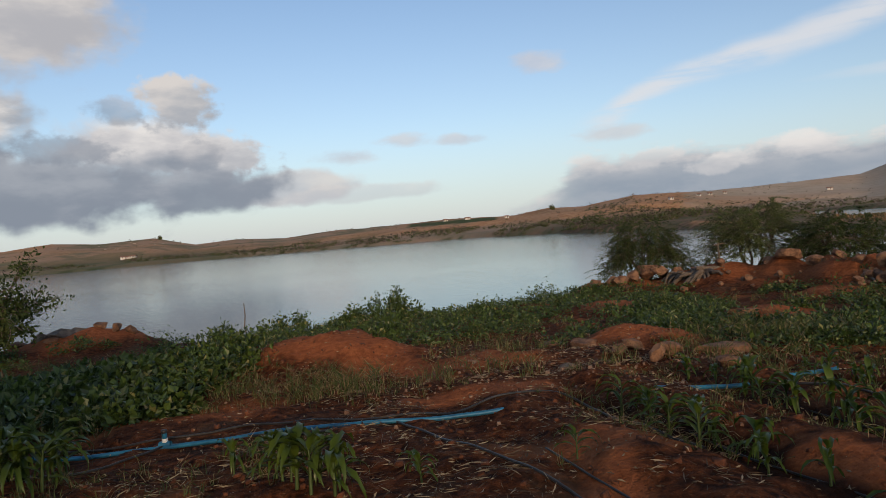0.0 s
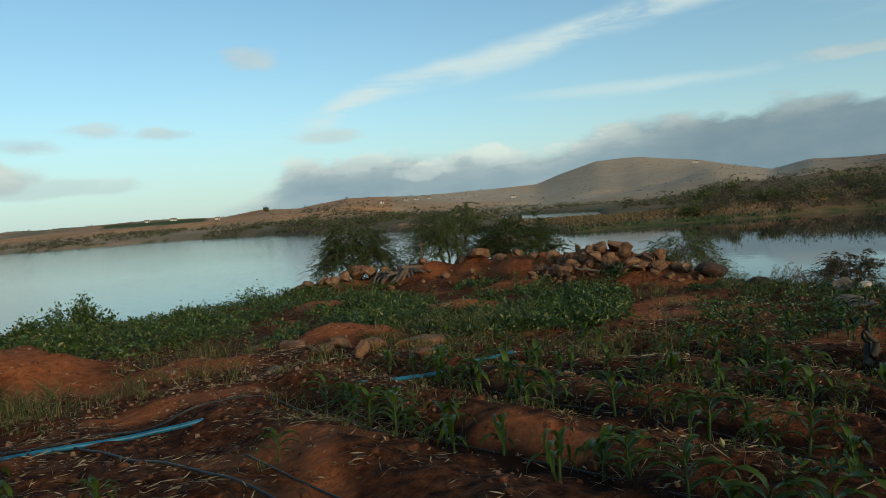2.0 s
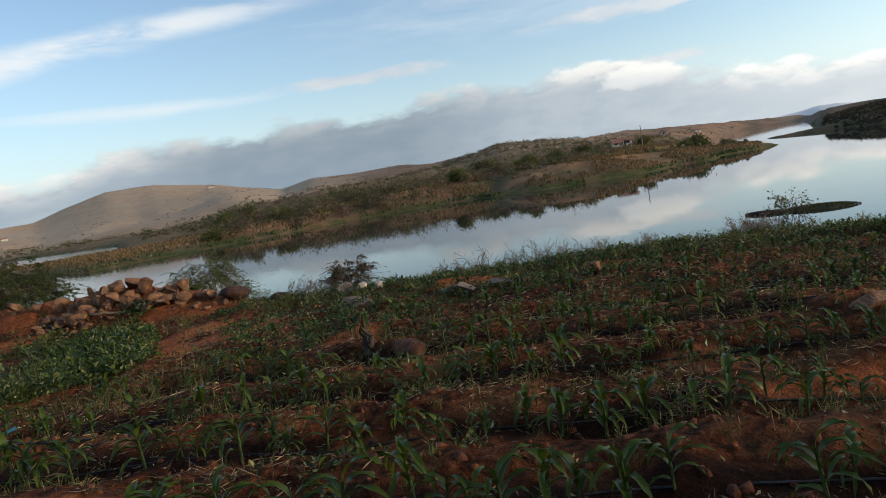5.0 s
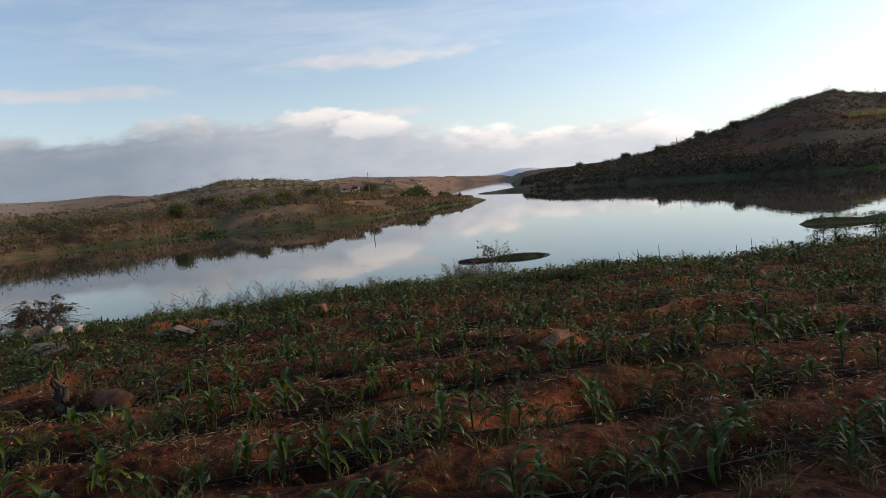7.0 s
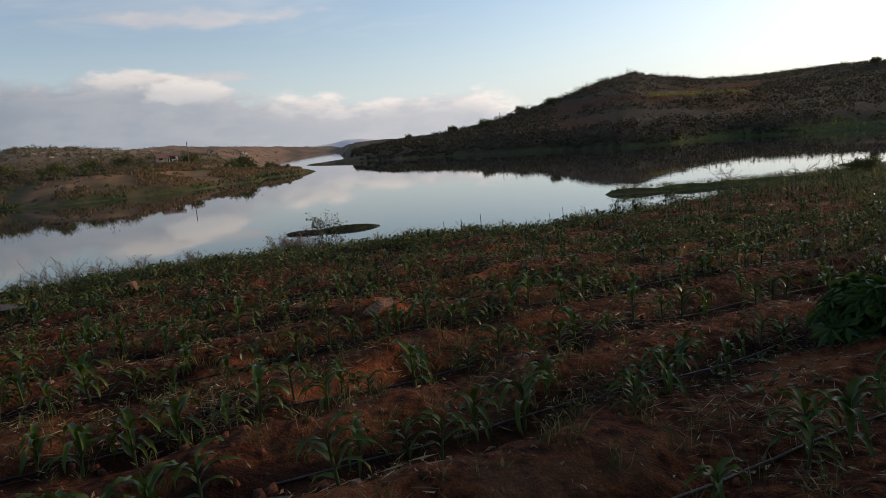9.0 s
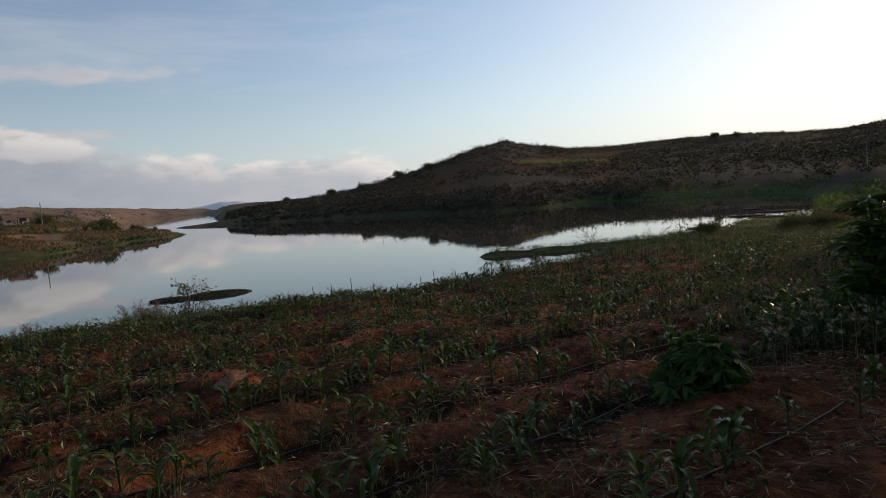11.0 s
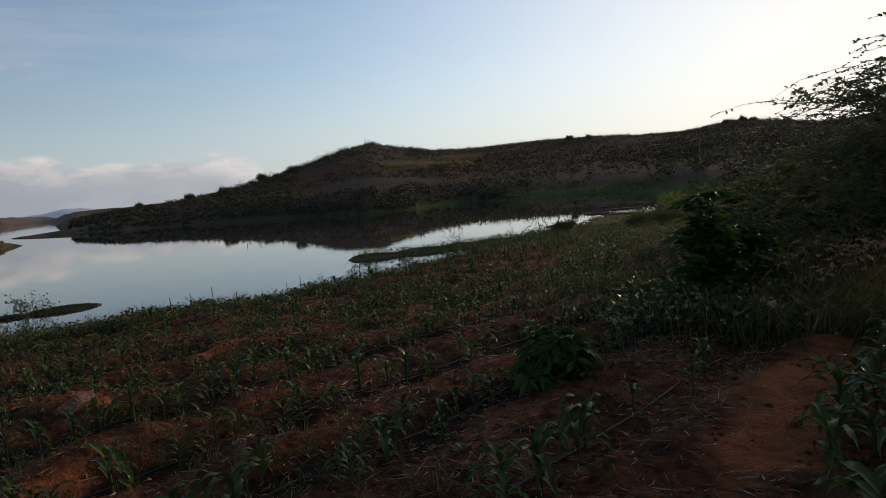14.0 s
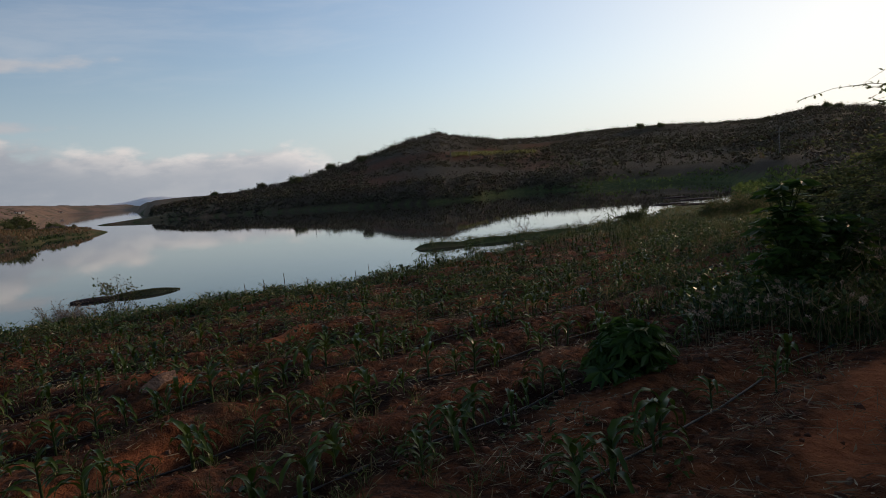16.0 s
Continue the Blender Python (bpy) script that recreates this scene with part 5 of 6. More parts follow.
def maize_places():
    rr = random.Random(9)
    out = []
    for k in range(-1, 22):
        c = ROW_FIRST + ROW_STEP * k
        s = -14.0
        while s < 44:
            s += rr.uniform(0.14, 0.36)
            p = row_point(c + rr.gauss(0, 0.12), s)
            r, az = math.hypot(*p), math.degrees(math.atan2(p[0], p[1]))
            if k == -1 and not (-4.4 > p[1] > -9):
                continue
            if k == 0 and (az < 118 or rr.random() < 0.4):
                continue
            if r < 2.4 or r > float(EDGE(az)) - 0.2 or r > 42 or az > 158 or az < 12:
                continue
            if k >= 0 and (p[1] > 7.9 or (az > 137 and r > 7.0) or (az > 150)):
                continue
            if p[0] > 7 and p[1] > 7.6 and az < 45:
                continue
            if rr.random() < 0.12 or (abs(p[0] - 7.1) < 0.5 and abs(p[1] - 4.3) < 0.6) or math.hypot(p[0] - 4.75, p[1] + 4.35) < 0.5:
                continue
            out.append((r, p[0], p[1], rr.uniform(0.55, 1.0) * (0.9 if r > 8 else 1.0) * (1.1 if k == -1 else 1.0)))
    out += [(1.0, -1.44, 5.22, 0.9), (1.0, -1.2, 4.85, 1.1), (1.0, -0.9, 4.7, 1.0), (1.0, -1.05, 4.95, 1.05), (1.0, -1.35, 5.05, 0.95), (1.0, -4.1, 6.0, 1.2), (1.0, -3.75, 5.7, 1.2), (1.0, -4.3, 5.9, 1.1), (1.0, -3.6, 6.05, 1.2), (1.0, -3.9, 5.9, 1.25), (1.0, -4.25, 6.3, 1.3), (1.0, -3.7, 6.3, 1.0), (1.0, -3.64, 9.4, 1.0), (1.0, 6.55, 9.8, 1.1), (1.0, 6.7, 9.95, 0.9), (1.0, -1.9, 5.6, 0.8), (1.0, -0.3, 4.9, 0.6), (1.0, 0.9, 5.2, 0.6)]
    for x0, y0, n in ((-1.15, 4.85, 3), (-3.95, 5.95, 6)):
        out += [(1.0, x0 + rr.gauss(0, 0.25), y0 + rr.gauss(0, 0.16), rr.uniform(0.7, 1.1)) for _ in range(n)]
    for _ in range(46):
        p = row_point(rr.gauss(0.38, 0.22), rr.uniform(3.6, 8.6))
        out.append((1.5, p[0], p[1], rr.uniform(0.65, 1.05)))
    return sorted(out)


def build_maize():
    rr = random.Random(10)
    stalks, blades = Heap(), Heap()
    for n, (r, x, y, s) in enumerate(maize_places()):
        kind = KINDS[rr.randrange(len(KINDS))]
        rz, tilt = rr.uniform(0, 360), rr.uniform(-7, 7)
        if n < 300:
            kind.thing(on_ground(x, y, 0.0, rz, s, (tilt, 0)))
        else:
            z = ground_z(x, y)
            stalks.add(turned(kind.stalk[0], radians(rz), (x, y, z), s), kind.stalk[1])
            blades.add(turned(kind.leaf_v, radians(rz), (x, y, z), s), kind.leaf_q)
    top = root("maize_field", Matrix(), "rows of young green maize over the far field", "maize")
    tagged(top, kind="stuff")
    part("stalks", stalks.mesh("stalks", True), M_STALK, top)
    part("blades", blades.mesh("blades", True), M_MAIZE, top)


build_maize()

# ================= weeds, grass and litter =================
def clump(rng, x, y, radius, height, n, ln, heap, wd=0.55):
    u = unit(rng, n)
    u[:, 2] = np.abs(u[:, 2])
    k = rng.uniform(0.45, 1.0, n)[:, None]
    base = np.array((x, y, ground_z(x, y))) + u * k * (radius, radius, height)
    way = u * (1, 1, 0.35) + rng.normal(size=(n, 3)) * 0.55
    s = ln * rng.uniform(0.6, 1.3, n)
    heap.add(*leaves(base, way, s, s * wd, rng, 0.2))


def build_weeds():
    rng = np.random.default_rng(61)
    heap = Heap()
    made = 0
    for _ in range(7400):
        az, r = rng.uniform(-48, 50), math.sqrt(rng.uniform(8.3**2, 30.5**2))
        x, y = map(float, polar(az, r))
        e = float(EDGE(az))
        if r > e + 1.3:
            continue
        inner = float(np.interp(az, [-48, -30, -22, -12, 0, 8, 16, 26, 34, 42, 50], [9.0, 9.4, 9.8, 12.4, 12.5, 12.0, 10.8, 10.3, 11.0, 13.4, 14.6]))
        patch = float(fbm(x, y, 2.6, 3, 81))
        if r < inner + 0.8 * patch or patch < -0.14 + (0.2 if az > 39 and r > 14 else 0):
            continue
        if any(math.hypot(x - hx, y - hy) < hr * 0.95 for hx, hy, hr, hh in EARTH_HEAPS):
            continue
        if az > 12 and r > np.interp(az, [12, 18, 24, 30, 35, 40, 45, 50], [25.2, 24.8, 23.0, 20.8, 19.2, 18.0, 17.2, 16.5]) and rng.random() < 0.93:
            continue
        size = rng.uniform(0.16, 0.36) * (1.25 if float(fbm(x, y, 1.2, 2, 85)) > 0.12 else 0.85)
        clump(rng, x, y, size, size * rng.uniform(0.7, 1.2), int(rng.uniform(26, 48)), rng.uniform(0.055, 0.105), heap)
        made += 1
    for _ in range(620):
        az, r = rng.uniform(-38, -17), math.sqrt(rng.uniform(8.9**2, 15.5**2))
        x, y = map(float, polar(az, r))
        if r < 9.2 + 2.2 * float(ease(-24, -17, np.array(az))) or float(fbm(x, y, 2.0, 3, 83)) < -0.2:
            continue
        size = rng.uniform(0.2, 0.38)
        clump(rng, x, y, size, size * rng.uniform(0.8, 1.3), int(rng.uniform(30, 50)), rng.uniform(0.10, 0.15), heap, 0.7)
    for _ in range(1500):
        az, r = rng.uniform(16, 39), math.sqrt(rng.uniform(10.8**2, 19.5**2))
        x, y = map(float, polar(az, r))
        if y < 9.2 or float(fbm(x, y, 2.2, 3, 82)) < -0.25:
            continue
        size = rng.uniform(0.14, 0.3)
        clump(rng, x, y, size, size * rng.uniform(0.7, 1.2), int(rng.uniform(24, 46)), rng.uniform(0.07, 0.11), heap)
    # a ragged hem along the terrace edge
    for _ in range(1500):
        az = rng.uniform(47, 136)
        e = float(EDGE(az))
        r = e + rng.uniform(-1.2, 2.2)
        x, y = map(float, polar(az, r))
        size = rng.uniform(0.1, 0.24)
        clump(rng, x, y, size, size * 0.9, 20, 0.07, heap)
    for _ in range(900):
        az, r = rng.uniform(132, 160), math.sqrt(rng.uniform(9.0**2, 34**2))
        x, y = map(float, polar(az, r))
        size = rng.uniform(0.18, 0.42)
        clump(rng, x, y, size, size * rng.uniform(0.7, 1.4), 34, 0.09, heap)
    # dark weeds heaped round the castor plants
    for _ in range(200):
        az, r = rng.uniform(137.5, 149.5), rng.uniform(8.4, 10.8)
        x, y = map(float, polar(az, r))
        size = rng.uniform(0.22, 0.42)
        clump(rng, x, y, size, size * rng.uniform(1.2, 2.1), 44, 0.09, heap)
    # low herbs between the maize, thicker towards the edge of the terrace
    for _ in range(4200):
        az, r = rng.uniform(44, 137), math.sqrt(rng.uniform(4.0**2, 17.5**2))
        x, y = map(float, polar(az, r))
        if r > float(EDGE(az)) or rng.random() > 0.15 + 0.85 * float(ease(6.5, 14, r)) or float(fbm(x, y, 1.4, 3, 84)) < -0.25:
            continue
        size = rng.uniform(0.08, 0.17)
        clump(rng, x, y, size, size * 0.9, 13, 0.065, heap)
    ob = part("weeds", heap.mesh("weeds"), M_WEED)
    tagged(ob, "dense low broad-leaved green weeds on the red earth", "weeds", kind="stuff")


def tuft(rng, x, y, height, n, heap, width=0.008, lean=0.5):
    base = np.array((x, y, ground_z(x, y) - 0.01)) + rng.normal(size=(n, 3)) * (0.05, 0.05, 0) * height / 0.3
    a = rng.uniform(0, 2 * np.pi, n)
    tilt = np.abs(rng.normal(size=n)) * lean
    way = np.stack([np.cos(a) * tilt, np.sin(a) * tilt, np.ones(n)], 1)
    h = height * rng.uniform(0.55, 1.15, n)
    mid = base + way / np.linalg.norm(way, axis=1, keepdims=True) * h[:, None] * 0.6
    v1, q1 = leaves(base, way, h * 0.72, width, rng, 0.1)
    way2 = way + np.stack([np.cos(a), np.sin(a), -0.5 * np.ones(n)], 1) * 0.6
    v2, q2 = leaves(mid, way2, h * 0.5, width * 0.9, rng, 0.1)
    heap.add(v1, q1).add(v2, q2)


def build_grass():
    rng = np.random.default_rng(62)
    heap = Heap()
    for _ in range(8000):
        az, r = rng.uniform(-46, 158), math.sqrt(rng.uniform(2.6**2, 19**2))
        x, y = map(float, polar(az, r))
        if r > float(EDGE(az)) + 1:
            continue
        p = float(fbm(x, y, 1.9, 3, 91))
        if p < 0.02 or float(fresh_earth(np.array([x]), np.array([y]))[0]) > 0.3:
            continue
        tuft(rng, x, y, rng.uniform(0.08, 0.22), 9, heap, 0.007, 0.6)
    # taller pale grass here and there
    for x0, y0, s, n, h in ((-1.6, 9.6, 0.5, 40, 0.42), (-2.4, 8.9, 0.6, 30, 0.3), (0.9, 11.2, 0.6, 30, 0.36), (5.2, 10.3, 0.6, 50, 0.4), (5.8, 10.9, 0.6, 40, 0.36), (-2.9, 9.4, 0.5, 26, 0.32), (-0.8, 8.6, 0.5, 24, 0.26)):
        for _ in range(n):
            tuft(rng, x0 + rng.normal() * s, y0 + rng.normal() * s * 0.6, h * rng.uniform(0.6, 1.1), 9, heap, 0.007, 0.4)
    for _ in range(1300):
        az, r = rng.uniform(-40, 44), rng.uniform(8.6, 20.0)
        x, y = map(float, polar(az, r))
        if float(fbm(x, y, 1.5, 3, 95)) > 0.0 and float(fresh_earth(np.array([x]), np.array([y]))[0]) < 0.6:
            tuft(rng, x, y, rng.uniform(0.2, 0.42), 10, heap, 0.011, 0.5)
    for _ in range(420):
        az, r = rng.uniform(143, 159), rng.uniform(8.2, 11.5)
        x, y = map(float, polar(az, r))
        tuft(rng, x, y, rng.uniform(0.35, 0.75), 12, heap, 0.011, 0.6)
    for _ in range(1500):
        az = rng.uniform(46, 140)
        r = float(EDGE(az)) + rng.uniform(-1.4, 2.4)
        x, y = map(float, polar(az, min(r, 60)))
        tuft(rng, x, y, rng.uniform(0.12, 0.36), 9, heap, 0.009, 0.45)
    for _ in range(1100):
        az, r = rng.uniform(130, 158), math.sqrt(rng.uniform(9.0**2, 40**2))
        x, y = map(float, polar(az, r))
        tuft(rng, x, y, rng.uniform(0.25, 0.65), 12, heap, 0.011, 0.5)
    for _ in range(900):
        az, r = rng.uniform(112, 150), math.sqrt(rng.uniform(24**2, 75**2))
        x, y = map(float, polar(az, r))
        if ground_z(x, y) > 0.05:
            tuft(rng, x, y, rng.uniform(0.2, 0.6), 10, heap, 0.02, 0.5)
    for _ in range(520):
        az = rng.uniform(114.5, 132)
        x, y = map(float, polar(az, 50.5 + (az - 114.3) * 0.33 + rng.normal() * 1.2))
        if ground_z(x, y) > 0.02:
            tuft(rng, x, y, rng.uniform(0.15, 0.45), 10, heap, 0.02, 0.6)
    tagged(part("grass", heap.mesh("grass"), M_GRASS), "thin green and straw-coloured grass tufts", "grass", kind="stuff")
    # plumed dry grass beside the path
    heap = Heap()
    for _ in range(120):
        az, r = rng.uniform(137, 157), rng.uniform(8.0, 11.5)
        if az < 140 and r > 10:
            continue
        x, y = map(float, polar(az, r))
        tuft(rng, x, y, rng.uniform(0.25, 0.55), 7, heap, 0.007, 0.7)
    tagged(part("dry_grass", heap.mesh("dry_grass"), M_STRAW), "tall dry straw-coloured grass beside the path", "grass", kind="stuff")


def build_plumes():
    """Foxtail grass: thin arching stems with fuzzy pale heads."""
    rng = np.random.default_rng(65)
    stems, heads = Heap(), Heap()
    spots = [(rng.uniform(148.5, 158.5), rng.uniform(9.6, 13.0), rng.uniform(0.6, 0.95)) for _ in range(210)]
    spots += [(rng.uniform(137, 149), rng.uniform(7.4, 9.4), rng.uniform(0.3, 0.6)) for _ in range(90)]
    for az, r, h in spots:
        x, y = map(float, polar(az, r))
        base = np.array((x, y, ground_z(x, y) - 0.02))
        a, lean = rng.uniform(0, 2 * np.pi), rng.uniform(0.1, 0.4) * h
        d = np.array((math.cos(a), math.sin(a), 0.0))
        pts = np.array([base, base + d * lean * 0.25 + (0, 0, h * 0.6), base + d * lean * 0.7 + (0, 0, h * 0.92), base + d * lean * 1.3 + (0, 0, h * 0.96)])
        stems.add(*tube(pts, [0.004, 0.003, 0.0025, 0.002], 3))
        n = 34
        f = rng.uniform(0, 1, n)[:, None]
        core = pts[2] * (1 - f) + pts[3] * f
        heads.add(*leaves(core, unit(rng, n) + d * 0.8, rng.uniform(0.02, 0.04, n), 0.006, rng, 0.1))
    top = root("foxtail_grass", Matrix(), "foxtail grass with pale fuzzy heads beside the path", "grass")
    tagged(top, kind="stuff")
    part("stems", stems.mesh("stems", True), M_STRAW, top)
    part("heads", heads.mesh("heads"), leaf_material("foxtail_head", (0.30, 0.21, 0.15), (0.50, 0.38, 0.28), None, 0.8, 0.5), top)


def build_litter():
    rng = np.random.default_rng(63)
    n = 80000
    az, r = rng.uniform(-46, 158, n), np.sqrt(rng.uniform(2.2**2, 15.5**2, n))
    x, y = polar(az, r)
    keep = (fresh_earth(x, y) < 0.35) & (fbm(x, y, 0.9, 3, 101) > 0.04) & (r < EDGE(az) - 0.5) & ~((az < 40) & (r > 11))
    x, y = x[keep], y[keep]
    n = len(x)
    a = rng.uniform(0, 2 * np.pi, n)
    base = np.stack([x, y, land(x, y) + 0.012 + rng.uniform(0, 0.02, n)], 1)
    way = np.stack([np.cos(a), np.sin(a), rng.normal(size=n) * 0.12], 1)
    heap = Heap().add(*leaves(base, way, rng.uniform(0.03, 0.17, n), rng.uniform(0.004, 0.013, n), rng, 0.6))
    # curled dead leaves
    m = 6500
    az, r = rng.uniform(-46, 158, m), np.sqrt(rng.uniform(2.2**2, 13**2, m))
    x, y = polar(az, r)
    base = np.stack([x, y, land(x, y) + 0.015], 1)
    way = unit(rng, m) * (1, 1, 0.3)
    heap.add(*leaves(base, way, rng.uniform(0.03, 0.075, m), rng.uniform(0.010, 0.022, m), rng, 0.5))
    # small tangled heaps of dry haulm
    for x0, y0, s, num in ((5.1, 0.72, 0.12, 260), (-1.8, 6.1, 0.22, 220), (3.5, -2.6, 0.25, 250), (2.8, -4.6, 0.3, 220), (1.9, 5.9, 0.3, 220), (9.6, 2.4, 0.18, 160), (8.3, 3.0, 0.2, 160), (3.2, 3.6, 0.3, 260), (2.4, 2.2, 0.3, 220), (5.6, 3.2, 0.3, 200)):
        b = np.stack([x0 + rng.normal(size=num) * s, y0 + rng.normal(size=num) * s, np.zeros(num)], 1)
        b[:, 2] = land(b[:, 0], b[:, 1]) + np.abs(rng.normal(size=num)) * 0.035
        heap.add(*leaves(b, unit(rng, num) * (1, 1, 0.5), rng.uniform(0.1, 0.25, num), 0.006, rng, 0.5))
    tagged(part("straw_litter", heap.mesh("straw_litter"), M_STRAW), "dry maize straw and dead leaves scattered on red soil", "litter", kind="stuff")
    # crumbs of stone
    box_v = np.array([(-1, -1, -1), (1, -1, -0.8), (1, 1, -1), (-1, 0.8, -1), (-0.7, -0.6, 0.8), (0.6, -0.7, 1), (0.7, 0.6, 0.7), (-0.6, 0.8, 0.9)]) * 0.5
    box_q = np.array([(0, 3, 2, 1), (4, 5, 6, 7), (0, 1, 5, 4), (1, 2, 6, 5), (2, 3, 7, 6), (3, 0, 4, 7)])
    heap = Heap()
    for _ in range(1300):
        az, r = rng.uniform(-46, 158), math.sqrt(rng.uniform(2.2**2, 17**2))
        x, y = map(float, polar(az, r))
        if rng.random() < 0.3:
            x, y = rng.normal(1.8, 1.6), rng.normal(9.0, 0.9)
        s = rng.uniform(0.015, 0.045) * (1.6 if rng.random() < 0.08 else 1)
        heap.add(turned(box_v * rng.uniform(0.6, 1.2, 3), rng.uniform(0, 6.3), (x, y, ground_z(x, y) + s * 0.2), s), box_q)
    clods = Heap()
    for _ in range(4200):
        az, r = rng.uniform(-46, 158), math.sqrt(rng.uniform(2.0**2, 15**2))
        x, y = map(float, polar(az, r))
        s = rng.uniform(0.02, 0.075)
        clods.add(turned(box_v * rng.uniform(0.6, 1.3, 3) * (1, 1, 0.7) + rng.normal(size=(8, 3)) * 0.12, rng.uniform(0, 6.3), (x, y, ground_z(x, y) + s * 0.1), s), box_q)
    tagged(part("earth_crumbs", clods.mesh("earth_crumbs", True), plain_material("crumbled_earth", (0.06, 0.019, 0.0075), (0.16, 0.052, 0.02), 0.95, 9.0, 0.6)), "crumbs of dry red earth on the field", "earth", kind="stuff")
    tagged(part("pebbles", heap.mesh("pebbles"), plain_material("pebble", (0.12, 0.05, 0.026), (0.27, 0.17, 0.11), 0.9, 7.0, 0.3)), "pebbles and earth crumbs on the soil", "pebbles", kind="stuff")


build_weeds()
build_grass()
build_plumes()
build_litter()

# stakes and reeds on the terrace edge
for k, (az, dr) in enumerate([(98.5, 0.3), (100.5, 0.2), (102.0, 0.4), (103.6, 0.2), (105.4, 0.3), (107.4, 0.2), (109.3, 0.1), (110.4, 0.3), (112.2, 0.2), (121.0, -1.0), (126.5, -6.0)]):
    r = float(EDGE(az)) + dr
    x, y = map(float, polar(az, r))
    ob = part("stake", mesh_quads("stake", *tube([(0, 0, -0.1), (0.01 * (k % 3 - 1), 0, 0.2), (0.03 * (k % 3 - 1), 0.01, 0.27 + 0.04 * (k % 4))], [0.011, 0.009, 0.007], 6), True), M_DEADWOOD)
    ob.matrix_basis = on_ground(x, y)
    tagged(ob, "thin wooden stake at the edge of the field", "stake", "stakes along the edge")


def reed(m, seed, height, n, label):
    """A tall cane with long drooping leaves."""
    rng = np.random.default_rng(seed)
    top = root("reed", m, label, "reed", "tall reeds")
    cane, leaf = Heap(), Heap()
    for k in range(n):
        a, o = rng.uniform(0, 6.3), rng.normal(size=2) * 0.12
        h = height * rng.uniform(0.6, 1.0)
        lean = rng.uniform(0, 0.25) * h
        tip = np.array((o[0] + math.cos(a) * lean, o[1] + math.sin(a) * lean, h))
        cane.add(*tube([(o[0], o[1], -0.05), (o[0], o[1], h * 0.5), tip], [0.012, 0.01, 0.006], 5))
        for j in range(8):
            f = 0.2 + 0.8 * j / 7
            v, q = blade(rng.uniform(0.3, 0.5), 0.035, 55, 110, rng)
            leaf.add(turned(v, rng.uniform(0, 6.3), (o[0] + (tip[0] - o[0]) * f * f, o[1] + (tip[1] - o[1]) * f * f, h * f)), q)
    part("cane", cane.mesh("cane", True), M_STALK, top)
    part("foliage", leaf.mesh("foliage", True), M_MAIZE, top)


for k, (az, r, h, n) in enumerate([(114.9, 18.4, 0.55, 4), (116.2, 18.6, 0.4, 3), (118.4, 20.3, 0.75, 4), (119.2, 20.6, 0.5, 3), (122.6, 23.5, 0.6, 4), (130.2, 27.0, 1.3, 6), (124.5, 24.0, 0.55, 4), (127.0, 29.0, 0.6, 4), (131.5, 26.0, 0.7, 4)]):
    reed(at(az, r), 400 + k, h, n, "tall green reed standing over the field's edge")
woody("dry_shrub", 31, "leafy shrub near the water's end", "shrub", at(131.8, 37.0), 6, 0.42, 0.9, 3, 3, 0.7, 0.0, 0.03, (0.1, 0.05), 22, M_SCRUB, "shrubs by the water")
woody("dry_shrub", 32, "bare twiggy bush on the grassy spit", "shrub", at(123.0, 53.0), 6, 0.8, 1.2, 2, 3, 0.7, 0.0, 0.02, (0.06, 0.03), 3, M_SCRUB, "shrubs by the water", M_DEADWOOD)
woody("dry_shrub", 33, "bare twiggy bush on the grassy spit", "shrub", at(128.0, 55.0), 4, 0.9, 0.8, 2, 3, 0.7, 0.0, 0.02, (0.06, 0.03), 2, M_SCRUB, "shrubs by the water", M_DEADWOOD)
for k, (az, r, s) in enumerate([(138.2, 44, 0.7), (139.6, 46, 0.9), (141.5, 50, 1.1), (140.2, 41, 0.8), (137.6, 40, 0.5)]):
    woody("dry_shrub", 430 + k, "pale green tussock bush by the water's end", "shrub", at(az, r), 9, 0.75 * s, 0.7, 2, 4, 0.5, 0.02, 0.012, (0.16, 0.03), 26, M_GRASS, "tussocks by the water")

for k, (az, r, w, d) in enumerate([(134.6, 80, 3.0, 0.5), (136.2, 77, 3.0, 0.6), (136.6, 86, 4.0, 0.6), (135.0, 93, 3.0, 0.5), (131.4, 66, 2.2, 0.5)]):
    x, y = map(float, polar(az, r))
    bar = new("mud_bar", BOULDER)
    bar.matrix_basis = pose(x, y, 0.0, 0, 0, -az + 8 * (k % 3 - 1)) @ Matrix.Diagonal((w / 1.6, d, 0.16, 1))
    tagged(bar, "low dark mud bar in the shallow end of the lake", "mud bar", "mud bars")

